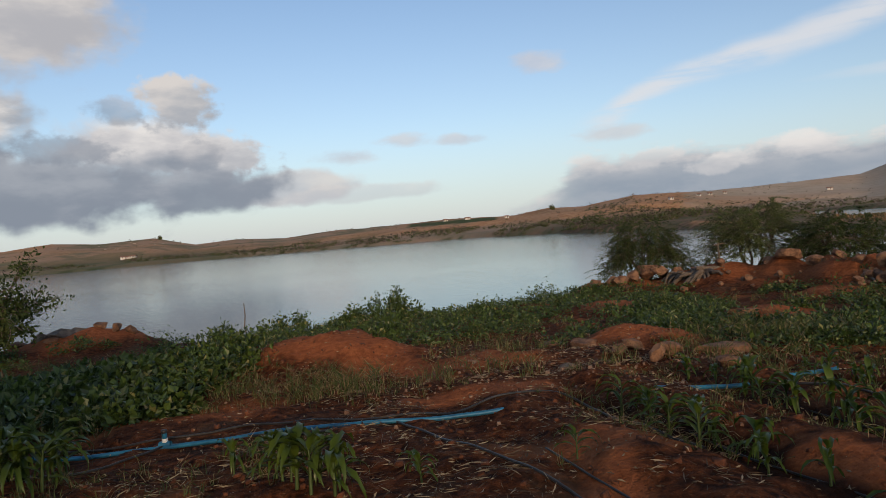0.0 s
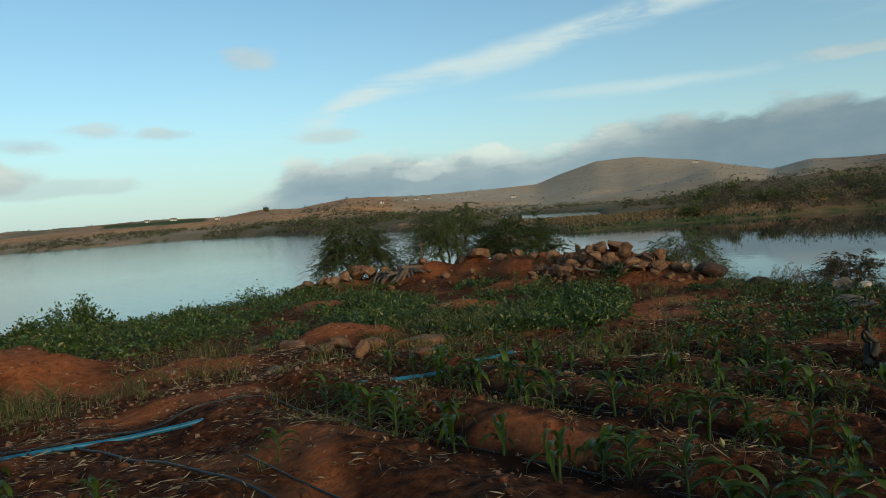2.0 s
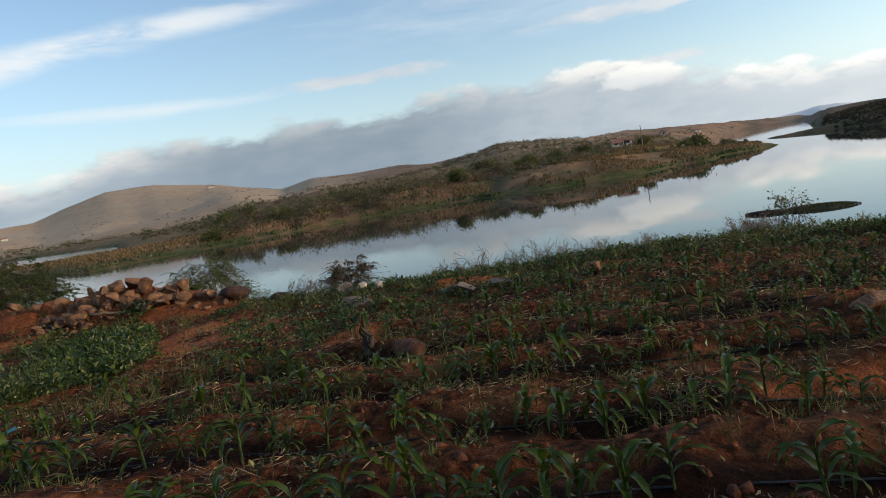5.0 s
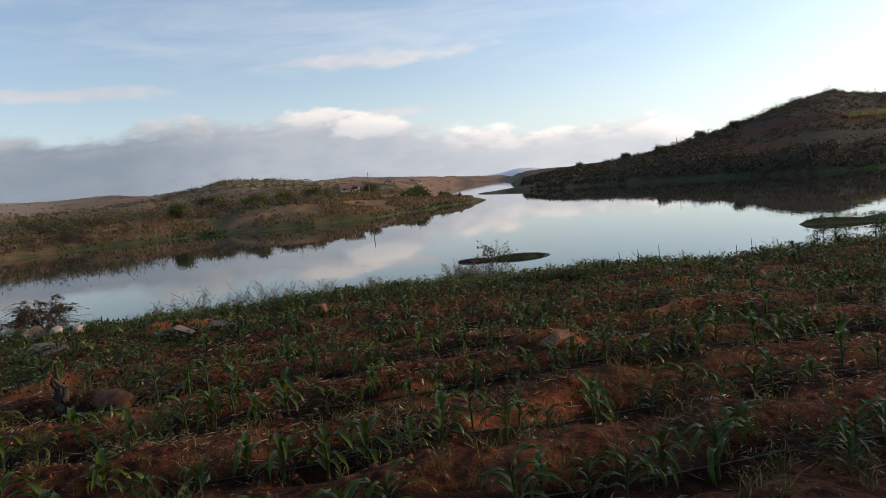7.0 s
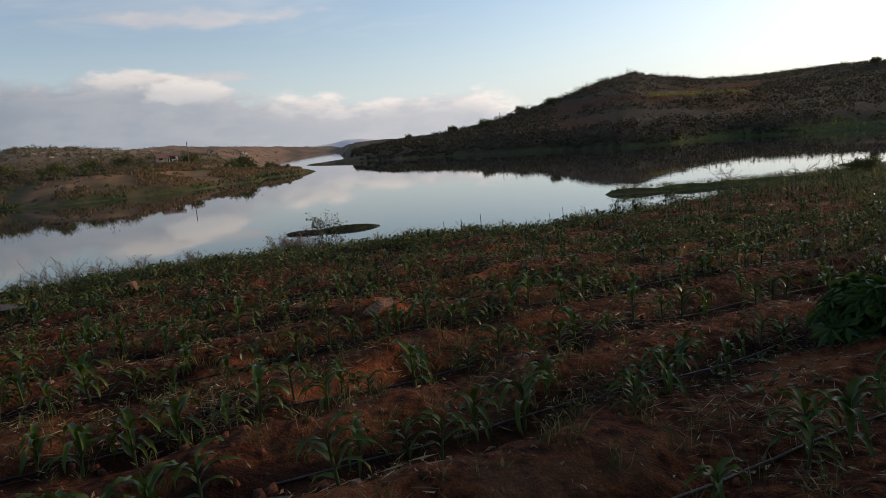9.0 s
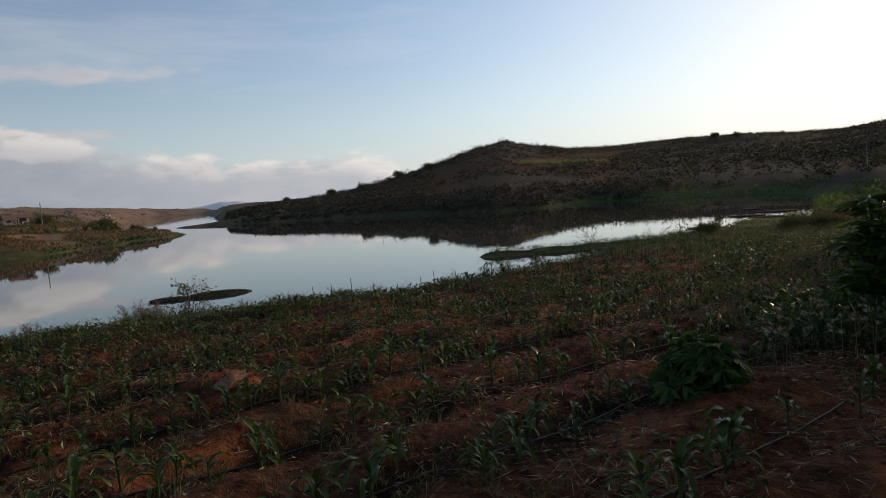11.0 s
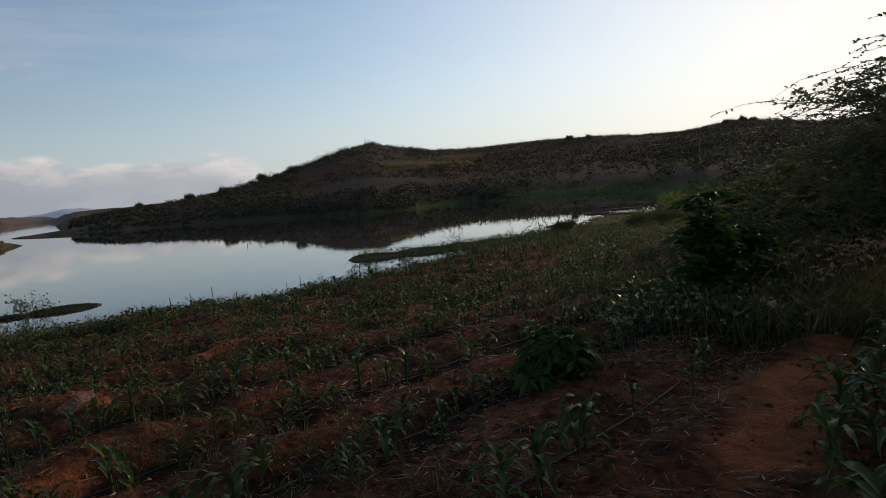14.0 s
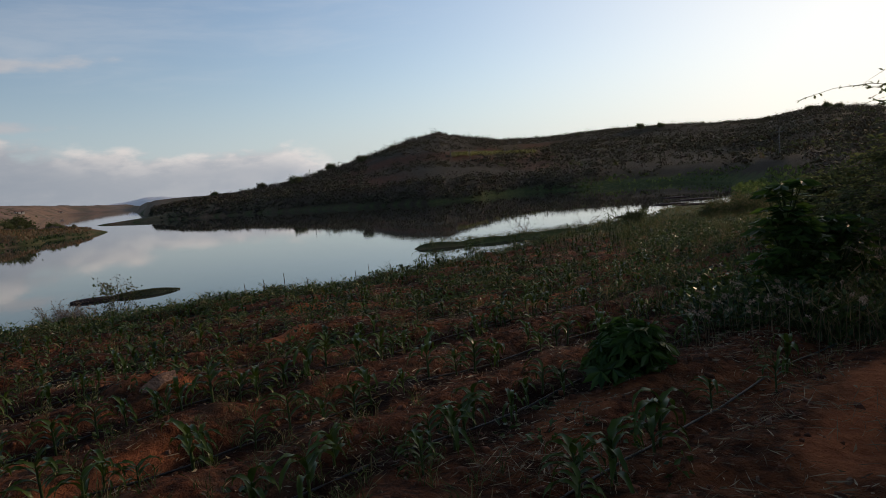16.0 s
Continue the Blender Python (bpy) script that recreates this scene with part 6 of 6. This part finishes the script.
# ================= floating island =================
def build_isle():
    rng = np.random.default_rng(71)
    x, y = map(float, polar(91.9, 42.3))
    top = root("floating_island", pose(x, y, 0, 0, 0, 0), "lens-shaped mat of floating water weed on the lake", "weed island")
    n, m = 28, 10
    v = []
    for i in range(n + 1):
        a = 2 * np.pi * i / n
        for j in range(m + 1):
            f = j / m
            px, py = math.cos(a) * f * 0.85, math.sin(a) * f * 2.05
            v.append((px + 0.1 * math.sin(py * 2), py, 0.24 * (1 - f**3) - 0.06 + 0.03 * float(fbm(px + 5, py, 0.5, 2, 3))))
    q = [(i * (m + 1) + j, i * (m + 1) + j + 1, (i + 1) * (m + 1) + j + 1, (i + 1) * (m + 1) + j) for i in range(n) for j in range(m)]
    part("mat", mesh_quads("mat", v, q, True), plain_material("sodden_weed", (0.03, 0.035, 0.015), (0.07, 0.07, 0.03), 0.9, 5.0, 0.6), top)
    k = 2600
    a, f = rng.uniform(0, 2 * np.pi, k), np.sqrt(rng.uniform(0, 1, k))
    base = np.stack([np.cos(a) * f * 0.85, np.sin(a) * f * 2.05, 0.2 * (1 - f**3) - 0.03], 1)
    part("floating_leaf_cover", mesh_quads("floating_leaf_cover", *leaves(base, unit(rng, k) * 0.7 + (0, 0, 0.8), rng.uniform(0.05, 0.13, k), 0.035, rng)), M_MAT, top)


build_isle()
woody("dry_shrub", 41, "bare drowned shrub with a few dark leaf clusters in the water", "shrub", pose(41.2, -0.05, -0.1), 9, 0.8, 0.9, 2, 3, 0.8, 0.0, 0.022, (0.12, 0.09), 4, M_SCRUB, "", M_BARK)
mud = new("mud_bank", BOULDER)
mud.matrix_basis = pose(42.3, 1.15, 0.0, 0, 0, 85) @ Matrix.Diagonal((1.25, 0.45, 0.2, 1))
tagged(mud, "low dark mud bank beside the floating weed", "mud bank")
woody("dry_shrub", 42, "grey bush with drooping twigs by the water", "shrub", at(87.3, 16.6, 0.0), 8, 0.42, 1.0, 2, 4, 0.7, -0.03, 0.01, (0.05, 0.02), 12, M_SCRUB_GREY, "shrubs on the terrace edge", M_DEADWOOD)

# ================= far side of the lake =================
def slope_point(az, el, start=75.0):
    """Where the line of sight from the stand at that azimuth and elevation meets the land."""
    r = start * np.exp(np.arange(0, 3.2, 0.004))
    x, y = polar(az, r)
    over = land(x, y) - (5 + r * math.tan(radians(el)))
    k = int(np.argmax(over > 0)) if (over > 0).any() else int(np.argmax(over))
    return float(x[k]), float(y[k])


def bush_cards(rng, x, y, z, w, h, n, card, lobes=0):
    """One far bush: lumpy lobes and leaf clumps heaped in a crown, and the way each of them faces."""
    hearts = rng.normal(size=(5, 3)) * (0.26, 0.26, 0.16) + (0, 0, 0.3)
    u = unit(rng, n)
    p = hearts[rng.integers(0, 5, n)] + u * rng.uniform(0.12, 0.34, n)[:, None]
    p[:, 2] = np.abs(p[:, 2])
    base = np.array((x, y, z)) + p * (w, w, h * 1.25)
    out = (p - (0, 0, 0.12)) * (1, 1, 0.9) + u * 0.25 + (0, 0, 0.3)
    out /= np.linalg.norm(out, axis=1, keepdims=True)
    # each clump lies across its own outward way, a little askew
    skew = out + rng.normal(size=(n, 3)) * 0.45
    a = np.cross(skew, rng.normal(size=(n, 3)))
    a /= np.linalg.norm(a, axis=1, keepdims=True)
    b = np.cross(skew, a)
    b /= np.linalg.norm(b, axis=1, keepdims=True)
    sa, sb = (card * rng.uniform(0.35, 0.8, n))[:, None], (card * rng.uniform(0.25, 0.55, n))[:, None]
    v = [np.stack([base - a * sa, base - b * sb + a * sa * 0.2, base + a * sa, base + b * sb - a * sa * 0.2], 1).reshape(-1, 3)]
    q, face, at_v = [np.arange(4 * n).reshape(-1, 4)], [np.repeat(out, 4, axis=0)], 4 * n
    for heart in hearts[:lobes]:
        p = LOBE_V * (rng.uniform(0.24, 0.36) * rng.uniform(0.72, 1.25, len(LOBE_V)))[:, None] + heart
        p[:, 2] = np.maximum(p[:, 2], 0.0)
        v.append(np.array((x, y, z)) + p * (w, w, h * 1.25))
        q.append(LOBE_Q + at_v)
        face.append(LOBE_V * 0.6 + rng.normal(size=LOBE_V.shape) * 0.25 + (0, 0, 0.45))
        at_v += len(LOBE_V)
    return np.concatenate(v), np.concatenate(q), np.concatenate(face)


def lobe_shape(rings=(102, 56, 10), segments=6):
    v = [(math.sin(radians(t)) * math.cos(2 * math.pi * k / segments), math.sin(radians(t)) * math.sin(2 * math.pi * k / segments), math.cos(radians(t))) for t in rings for k in range(segments)]
    q = [(i * segments + k, i * segments + (k + 1) % segments, (i + 1) * segments + (k + 1) % segments, (i + 1) * segments + k) for i in range(len(rings) - 1) for k in range(segments)]
    return np.array(v), np.array(q)


LOBE_V, LOBE_Q = lobe_shape()


def far_scrub(name, label, seed, count, az_range, depth, mats, size, cards, card, keep=None, power=1.0, ridge=False, lobes=0):
    rng = np.random.default_rng(seed)
    heaps, facing = [Heap() for _ in mats], [[] for _ in mats]
    az = rng.uniform(*az_range, count)
    S, R = SHORE(az), RIDGE(az)
    r = S + depth[0] + (np.minimum(depth[1], (R - S) * 1.3) - depth[0]) * rng.uniform(0, 1, count) ** power
    if ridge:
        r = R * (1 + rng.normal(size=count) * 0.03)
    x, y = polar(az, r)
    z = land(x, y)
    for k in range(count):
        if z[k] < 0.25 or (keep is not None and not keep(az[k], r[k], z[k], x[k], y[k], rng)):
            continue
        s = size * rng.uniform(0.5, 1.4) * (0.5 + 0.5 * float(ease(94, 108, az[k])) if az[k] > 92 else 0.55 if r[k] > 600 and az[k] > 28 else 1.0)
        which = int(rng.choice(len(mats), p=[m[1] for m in mats])) if len(mats) > 1 else 0
        v, q, out = bush_cards(rng, x[k], y[k], z[k] - 0.1, s, s * rng.uniform(0.5, 0.85), cards, card, lobes)
        heaps[which].add(v, q)
        facing[which].append(out)
    for (mat, _), heap, way, tag in zip(mats, heaps, facing, ("", "grey ", "dry ")):
        if heap.n:
            me = heap.mesh(name, True)
            me.normals_split_custom_set_from_vertices(np.concatenate(way).tolist())
            tagged(part(name, me, mat), tag + label if tag else label, "scrub", kind="stuff")


def patchy(size, cut, seed):
    return lambda az, r, z, x, y, rng: float(fbm(x, y, size, 3, seed)) > cut


far_scrub("shore_scrub", "scrub of thorn bushes on the opposite shore", 81, 2600, (30, 86.5), (10, 110), [(M_SCRUB, 0.5), (M_SCRUB_GREY, 0.5)], 2.2, 46, 0.3,
          lambda az, r, z, x, y, rng: float(fbm(x, y, 16, 3, 5)) > (-0.1 if az > 60 else 0.0) and (z > 2.7 or rng.random() < 0.07) and not 28 < az < 38.5)
def belt(az, r, z, x, y, rng):
    thick = float(np.interp(az, [44, 48, 52, 59, 62, 66, 76], [0.1, 0.6, 1, 0.9, 0.4, 0.14, 0.05]))
    return rng.random() < thick * (0.55 + 0.9 * float(fbm(x, y, 9, 3, 15)))


far_scrub("thicket", "tall thicket of leafless grey-brown thorn scrub along the opposite bank", 89, 1500, (44, 77), (9, 42), [(M_SCRUB_GREY, 0.62), (M_SCRUB, 0.38)], 3.6, 84, 0.3, belt, lobes=0)


def shore_grass():
    """Rough dry grass and herbs on the opposite bank."""
    rng = np.random.default_rng(87)
    n = 46000
    az = np.where(np.arange(n) < 22000, rng.uniform(30, 82, n), rng.uniform(64, 88.5, n))
    r = np.where(np.arange(n) < 22000, SHORE(az) + rng.uniform(-2, 60, n), rng.uniform(112, 192, n))
    x, y = polar(az, r)
    z = land(x, y)
    keep = (z > 0.05) & (fbm(x, y, 9, 3, 14) > -0.3)
    base = np.stack([x, y, z], 1)[keep]
    k = len(base)
    low = base[:, 2] < 0.6
    way = unit(rng, k) * 0.6 + (0, 0, 0.9)
    size = rng.uniform(0.25, 0.7, k)
    for mask, mat, label in ((low, M_WEED, "green herbs along the waterline of the opposite shore"), (~low, M_DRYGRASS, "rough dry grass on the opposite bank")):
        tagged(part("shore_grass", mesh_quads("shore_grass", *leaves(base[mask], way[mask], size[mask], size[mask] * 0.6, rng, 0.2)), mat), label, "grass", kind="stuff")


shore_grass()


def meadow_grass():
    """Green pasture on the flat beyond the lake's end."""
    rng = np.random.default_rng(93)
    n = 9000
    az, r = rng.uniform(127, 152, n), rng.uniform(84, 215, n)
    x, y = polar(az, r)
    z = land(x, y)
    keep = (z > 0.08) & (z < 2.2) & (fbm(x, y, 14, 3, 16) > -0.35)
    base = np.stack([x, y, z], 1)[keep]
    k = len(base)
    size = rng.uniform(0.3, 0.8, k)
    tagged(part("meadow_grass", mesh_quads("meadow_grass", *leaves(base, unit(rng, k) * 0.7 + (0, 0, 0.8), size, size * 0.7, rng, 0.2)), M_MEADOW), "bright green pasture on the flat beyond the lake", "grass", kind="stuff")


meadow_grass()
far_scrub("plain_scrub", "scattered bushes on the low ground behind the shore", 82, 2800, (12, 84), (90, 420), [(M_SCRUB, 0.6), (M_SCRUB_GREY, 0.4)], 3.2, 24, 0.6,
          lambda az, r, z, x, y, rng: float(fbm(x, y, 60, 3, 6)) > -0.15 and not (27.5 < az < 38.5 and r < 340) and (az < 61 or rng.random() < 0.8))
far_scrub("hill_scrub", "dry scrub on the distant hills", 83, 3800, (12, 91.5), (260, 1100), [(M_SCRUB_GREY, 0.6), (M_SCRUB, 0.4)], 3.0, 18, 0.6, lambda az, r, z, x, y, rng: float(fbm(x, y, 90, 3, 7)) > -0.2 and rng.random() < (0.5 if az < 30 else 0.3 if az < 47 else 0.85))
far_scrub("west_scrub", "bushes along the far western shore", 84, 1700, (-38, 30), (4, 120), [(M_SCRUB, 0.7), (M_SCRUB_GREY, 0.3)], 4.2, 22, 0.8, patchy(70, -0.25, 8), 1.3)
far_scrub("west_hill_scrub", "sparse scrub on the sunlit western hills", 85, 500, (-38, 30), (110, 560), [(M_SCRUB_GREY, 0.6), (M_SCRUB, 0.4)], 3.4, 14, 0.8, patchy(90, 0.0, 9))


def dark_hill(az, r, z, x, y, rng):
    view = math.degrees(math.atan2(z - 5, r))
    bare = 110 < az < 125.5 and -0.4 < view < 2.2
    if 116.8 < az < 124.6 and 1.35 < view < 2.15:
        return False
    if az > 128 and z < 1.3:
        return False
    return float(fbm(x, y, 35, 3, 12)) > (-0.08 if bare else -1.1)


far_scrub("dark_hill_scrub", "dense dark scrub covering the shaded hill", 86, 8200, (92.5, 156), (2, 900), [(M_HILL, 0.66), (M_HILL_BARE, 0.34)], 2.8, 27, 0.46, dark_hill, 0.85)

far_scrub("upper_hill_scrub", "dark scrub on the long ridge behind the shaded hill", 94, 3600, (119, 152), (90, 900), [(M_HILL, 0.75), (M_HILL_BARE, 0.25)], 4.6, 17, 0.85, dark_hill)
far_scrub("hill_foot_scrub", "dark bushes along the foot of the shaded hill", 92, 900, (92.5, 129), (1, 30), [(M_HILL, 0.7), (M_HILL_BARE, 0.3)], 2.1, 26, 0.4)
far_scrub("valley_scrub", "green scrub on the low ground beyond the lake's end", 90, 1200, (121, 157), (38, 300), [(M_HILL, 0.75), (M_SCRUB, 0.25)], 3.4, 26, 0.56, patchy(40, -0.35, 13))
far_scrub("ridge_scrub", "small trees along the ridge of the shaded hill", 88, 380, (99, 152), (0, 1), [(M_HILL, 1.0)], 4.4, 40, 0.6, None, 1.0, True)

def far_mountains():
    """Blue-grey mountains on the horizon, far beyond the strait."""
    az = np.linspace(80, 102, 90)
    top = np.interp(az, [80, 86, 88.5, 90, 91.5, 92.5, 94, 95, 97, 102], [0.0, 0.1, 0.2, 0.3, 0.5, 0.66, 0.55, 0.45, 0.2, 0.0]) + 0.05 * fbm(az, az * 0, 0.9, 3, 5)
    rows = []
    for f, r in ((0.0, 2860.0), (0.55, 2900.0), (1.0, 2960.0), (0.0, 3100.0)):
        x, y = polar(az, r)
        rows.append(np.stack([x, y, 5 + r * np.tan(np.radians(top * f)) - (12 if f == 0 else 0)], 1))
    v = np.concatenate(rows)
    n = len(az)
    q = [(k * n + i, k * n + i + 1, (k + 1) * n + i + 1, (k + 1) * n + i) for k in range(3) for i in range(n - 1)]
    # near-white base colour stands in for the haze before the mountains
    mat = plain_material("haze_tinted_mountain", (0.72, 0.73, 0.76), (0.78, 0.78, 0.80), 1.0, 0.004, 0.0, 0.0, 0.0)
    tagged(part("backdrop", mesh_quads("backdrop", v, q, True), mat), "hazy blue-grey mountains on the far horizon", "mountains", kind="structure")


far_mountains()

def headland_scrub():
    """Dry bushes over the tongue of land that the white house stands on."""
    rng = np.random.default_rng(95)
    heaps = {"green": Heap(), "dry": Heap()}
    ways = {"green": [], "dry": []}
    for _ in range(900):
        k = rng.random()
        az = 69 + 18.4 * k
        r = 150 + 20 * k + rng.normal() * (13 - 9 * k)
        x, y = map(float, polar(az, r))
        z = ground_z(x, y)
        if z < 0.7 or float(fbm(x, y, 8, 3, 19)) < -0.25:
            continue
        kind = "green" if rng.random() < 0.3 else "dry"
        w = rng.uniform(0.8, 2.0)
        v, q, out = bush_cards(rng, x, y, z - 0.1, w, w * rng.uniform(0.4, 0.7), 16, 0.26, 1)
        heaps[kind].add(v, q)
        ways[kind].append(out)
    for kind, mat, label in (("green", M_SCRUB, "low green bushes on the headland"), ("dry", M_SCRUB_GREY, "low dry brown bushes on the headland")):
        me = heaps[kind].mesh("headland_scrub", True)
        me.normals_split_custom_set_from_vertices(np.concatenate(ways[kind]).tolist())
        tagged(part("headland_scrub", me, mat), label, "scrub", kind="stuff")


headland_scrub()

# single trees on the headland
TREES = [(64.7, 142, 3.4), (68.1, 150, 2.6), (69.9, 150, 2.4), (70.8, 146, 3.0), (72.9, 160, 3.4), (75.2, 168, 3.6), (74.0, 150, 2.2), (79.9, 190, 3.4), (81.0, 180, 3.2), (83.0, 164, 3.0), (83.7, 172, 4.8), (86.1, 172, 2.4), (82.0, 172, 2.4), (46.9, 150, 5.0), (45.2, 145, 4.0), (49.8, 130, 3.0), (54.5, 165, 4.5), (67.0, 170, 4.6), (44.0, 118, 2.6)]
for k, (az, r, h) in enumerate(TREES):
    woody("headland_tree", 500 + k, "round-crowned dark green tree on the headland", "tree", at(az, r), 5, h * 0.42, 0.85, 2, 5, 0.75, 0.0, h * 0.035, (h * 0.12, h * 0.07), 17, M_SCRUB, "trees on the headland", None, 1.0, None, 4)
for k, (az, el, h) in enumerate([(9.4, 1.15, 6), (-22.6, 1.4, 6), (101.2, 0.6, 5), (97.5, 0.3, 4), (106.9, 1.6, 5), (112.2, 2.9, 4), (130.5, 2.7, 5), (132.5, 2.68, 6), (134.0, 2.62, 5), (144.5, 2.7, 6), (145.6, 2.75, 7), (146.4, 2.65, 6), (127.5, 2.6, 4), (141.8, 2.3, 5), (109.5, 2.1, 4), (104.0, 0.8, 4)]):
    x, y = slope_point(az, el - 0.06)
    woody("ridge_tree", 540 + k, "small tree standing on the ridge line", "tree", on_ground(x, y), 4, h * 0.4, 0.8, 2, 5, 0.75, 0.0, h * 0.03, (h * 0.13, h * 0.08), 12, M_SCRUB, "trees on the ridges", None, 1.0, None, 4)


def box_mesh(name, w, d, h, z0=0.0):
    v = [(sx * w / 2, sy * d / 2, z0 + k * h) for k in (0, 1) for sx, sy in ((-1, -1), (1, -1), (1, 1), (-1, 1))]
    return mesh_quads(name, v, [(0, 3, 2, 1), (4, 5, 6, 7), (0, 1, 5, 4), (1, 2, 6, 5), (2, 3, 7, 6), (3, 0, 4, 7)])


def house(m, w, d, h, label, group="", windows=2, porch=False):
    """A low rural house: walls, a pitched tile roof with eaves, a door and windows in front (local -y)."""
    top = root("house", m, label, "house", group)
    part("wall", box_mesh("wall", w, d, h, -0.4), M_WALL, top)
    e, rise = 0.35, d * 0.22
    x, y = w / 2 + e, d / 2 + e
    z = h - 0.42
    v = [(-x, -y, z), (x, -y, z), (x, 0, z + rise), (-x, 0, z + rise), (-x, y, z), (x, y, z)]
    v += [(a, b, c + 0.14) for a, b, c in v]
    q = [(0, 3, 2, 1), (3, 4, 5, 2), (6, 7, 8, 9), (9, 8, 11, 10), (0, 1, 7, 6), (4, 10, 11, 5), (0, 6, 9, 3), (3, 9, 10, 4), (1, 2, 8, 7), (2, 5, 11, 8)]
    part("roof", mesh_quads("roof", v, q), M_ROOF, top)
    door = part("door", box_mesh("door", 0.9, 0.08, 2.0), M_DARK, top)
    door.location = (w * 0.1, -d / 2 - 0.02, 0.0)
    for k in range(windows):
        win = part("window", box_mesh("window", 0.9, 0.08, 0.9), M_DARK, top)
        win.location = (-w * 0.32 + k * w * 0.62, -d / 2 - 0.02, 1.0)
    if porch:
        part("porch_roof", mesh_quads("porch_roof", [(-x, -y - 1.6, h - 0.75), (x * 0.1, -y - 1.6, h - 0.75), (x * 0.1, -d / 2, h - 0.3), (-x, -d / 2, h - 0.3), (-x, -y - 1.6, h - 0.65), (x * 0.1, -y - 1.6, h - 0.65), (x * 0.1, -d / 2, h - 0.2), (-x, -d / 2, h - 0.2)],
                                          [(0, 3, 2, 1), (4, 5, 6, 7), (0, 1, 5, 4), (1, 2, 6, 5), (2, 3, 7, 6), (3, 0, 4, 7)]), M_ROOF, top)
        for sx in (-x + 0.2, -x * 0.45, x * 0.05):
            part("porch_post", mesh_quads("porch_post", *tube([(sx, -y - 1.4, -0.4), (sx, -y - 1.4, h - 0.7)], [0.08, 0.08], 6)), M_WALL, top)
    return top


hx, hy = map(float, polar(78.3, 178))
house(on_ground(hx, hy, 0.1, -72), 4.6, 3.2, 2.1, "white house with a clay tile roof on the headland", "", 2, True)
for k, (az, el, w, turn) in enumerate([(-25.2, 0.12, 9, 10), (-24.6, 0.16, 7, -20), (0.4, 0.98, 6, 15), (2.3, 0.98, 8, -5), (5.6, 0.82, 6, 0), (18.9, 1.12, 5, 20), (21.0, 1.2, 5, -10), (21.8, 1.2, 6, 5), (22.9, 1.2, 5, 0), (44.6, 2.3, 12, 0), (30.0, 0.75, 8, 10), (86.5, 0.12, 9, 0), (84.0, 0.3, 9, 20), (81.5, 0.55, 8, 0)]):
    x, y = slope_point(az, el - 0.08)
    house(on_ground(x, y, 0.0, -az + turn), w * 0.75, 4.0, 2.3, "small white farmhouse far off on the hillside", "far farmhouses")


def pole(m, height, label):
    top = root("utility_pole", m, label, "utility pole", "utility poles")
    part("pole", mesh_quads("pole", *tube([(0, 0, -0.5), (0, 0, height * 0.5), (0, 0, height)], [0.13, 0.11, 0.085], 8), True), M_CONCRETE, top)
    part("crossarm", mesh_quads("crossarm", *tube([(-0.7, 0, height - 0.5), (0.7, 0, height - 0.5)], [0.06, 0.06], 6)), M_CONCRETE, top)


pole(at(79.9, 176), 5.6, "concrete utility pole beside the white house")
x, y = slope_point(142.5, -0.6)
pole(on_ground(x, y), 5.0, "utility pole on the slope beyond the path")
for az, el in ((105.2, 0.9), (118.6, 1.35), (121.5, 1.4), (117.0, 1.6)):
    x, y = slope_point(az, el)
    pole(on_ground(x, y), 4.2, "pale utility pole on the dark hill")


def yellow_field():
    rng = np.random.default_rng(91)
    heap = Heap()
    for _ in range(420):
        az = rng.uniform(117.2, 124.0)
        el = 1.85 - 0.05 * (az - 117.2) + rng.normal() * 0.07
        x, y = slope_point(az, el)
        heap.add(*bush_cards(rng, x, y, ground_z(x, y) + 0.5, 2.4, 0.9, 9, 0.5)[:2])
    tagged(part("yellow_crop", heap.mesh("yellow_crop"), M_YELLOW), "strip of yellow flowering crop on the dark hill", "crop", kind="stuff")


yellow_field()


def pale_outcrops():
    rr = random.Random(12)
    for k in range(46):
        az = rr.uniform(62, 84) if k < 30 else rr.uniform(-30, -20)
        el = rr.uniform(0.55, 1.0) * float(SKYLINE(az))
        x, y = slope_point(az, el, 260)
        s = rr.uniform(0.8, 2.2)
        stone(PALE, x, y, s * 1.5, s, s * 0.6, rr.uniform(0, 180), 0.3, "pale granite outcrop on the distant hill", "outcrop", "pale outcrops")


pale_outcrops()
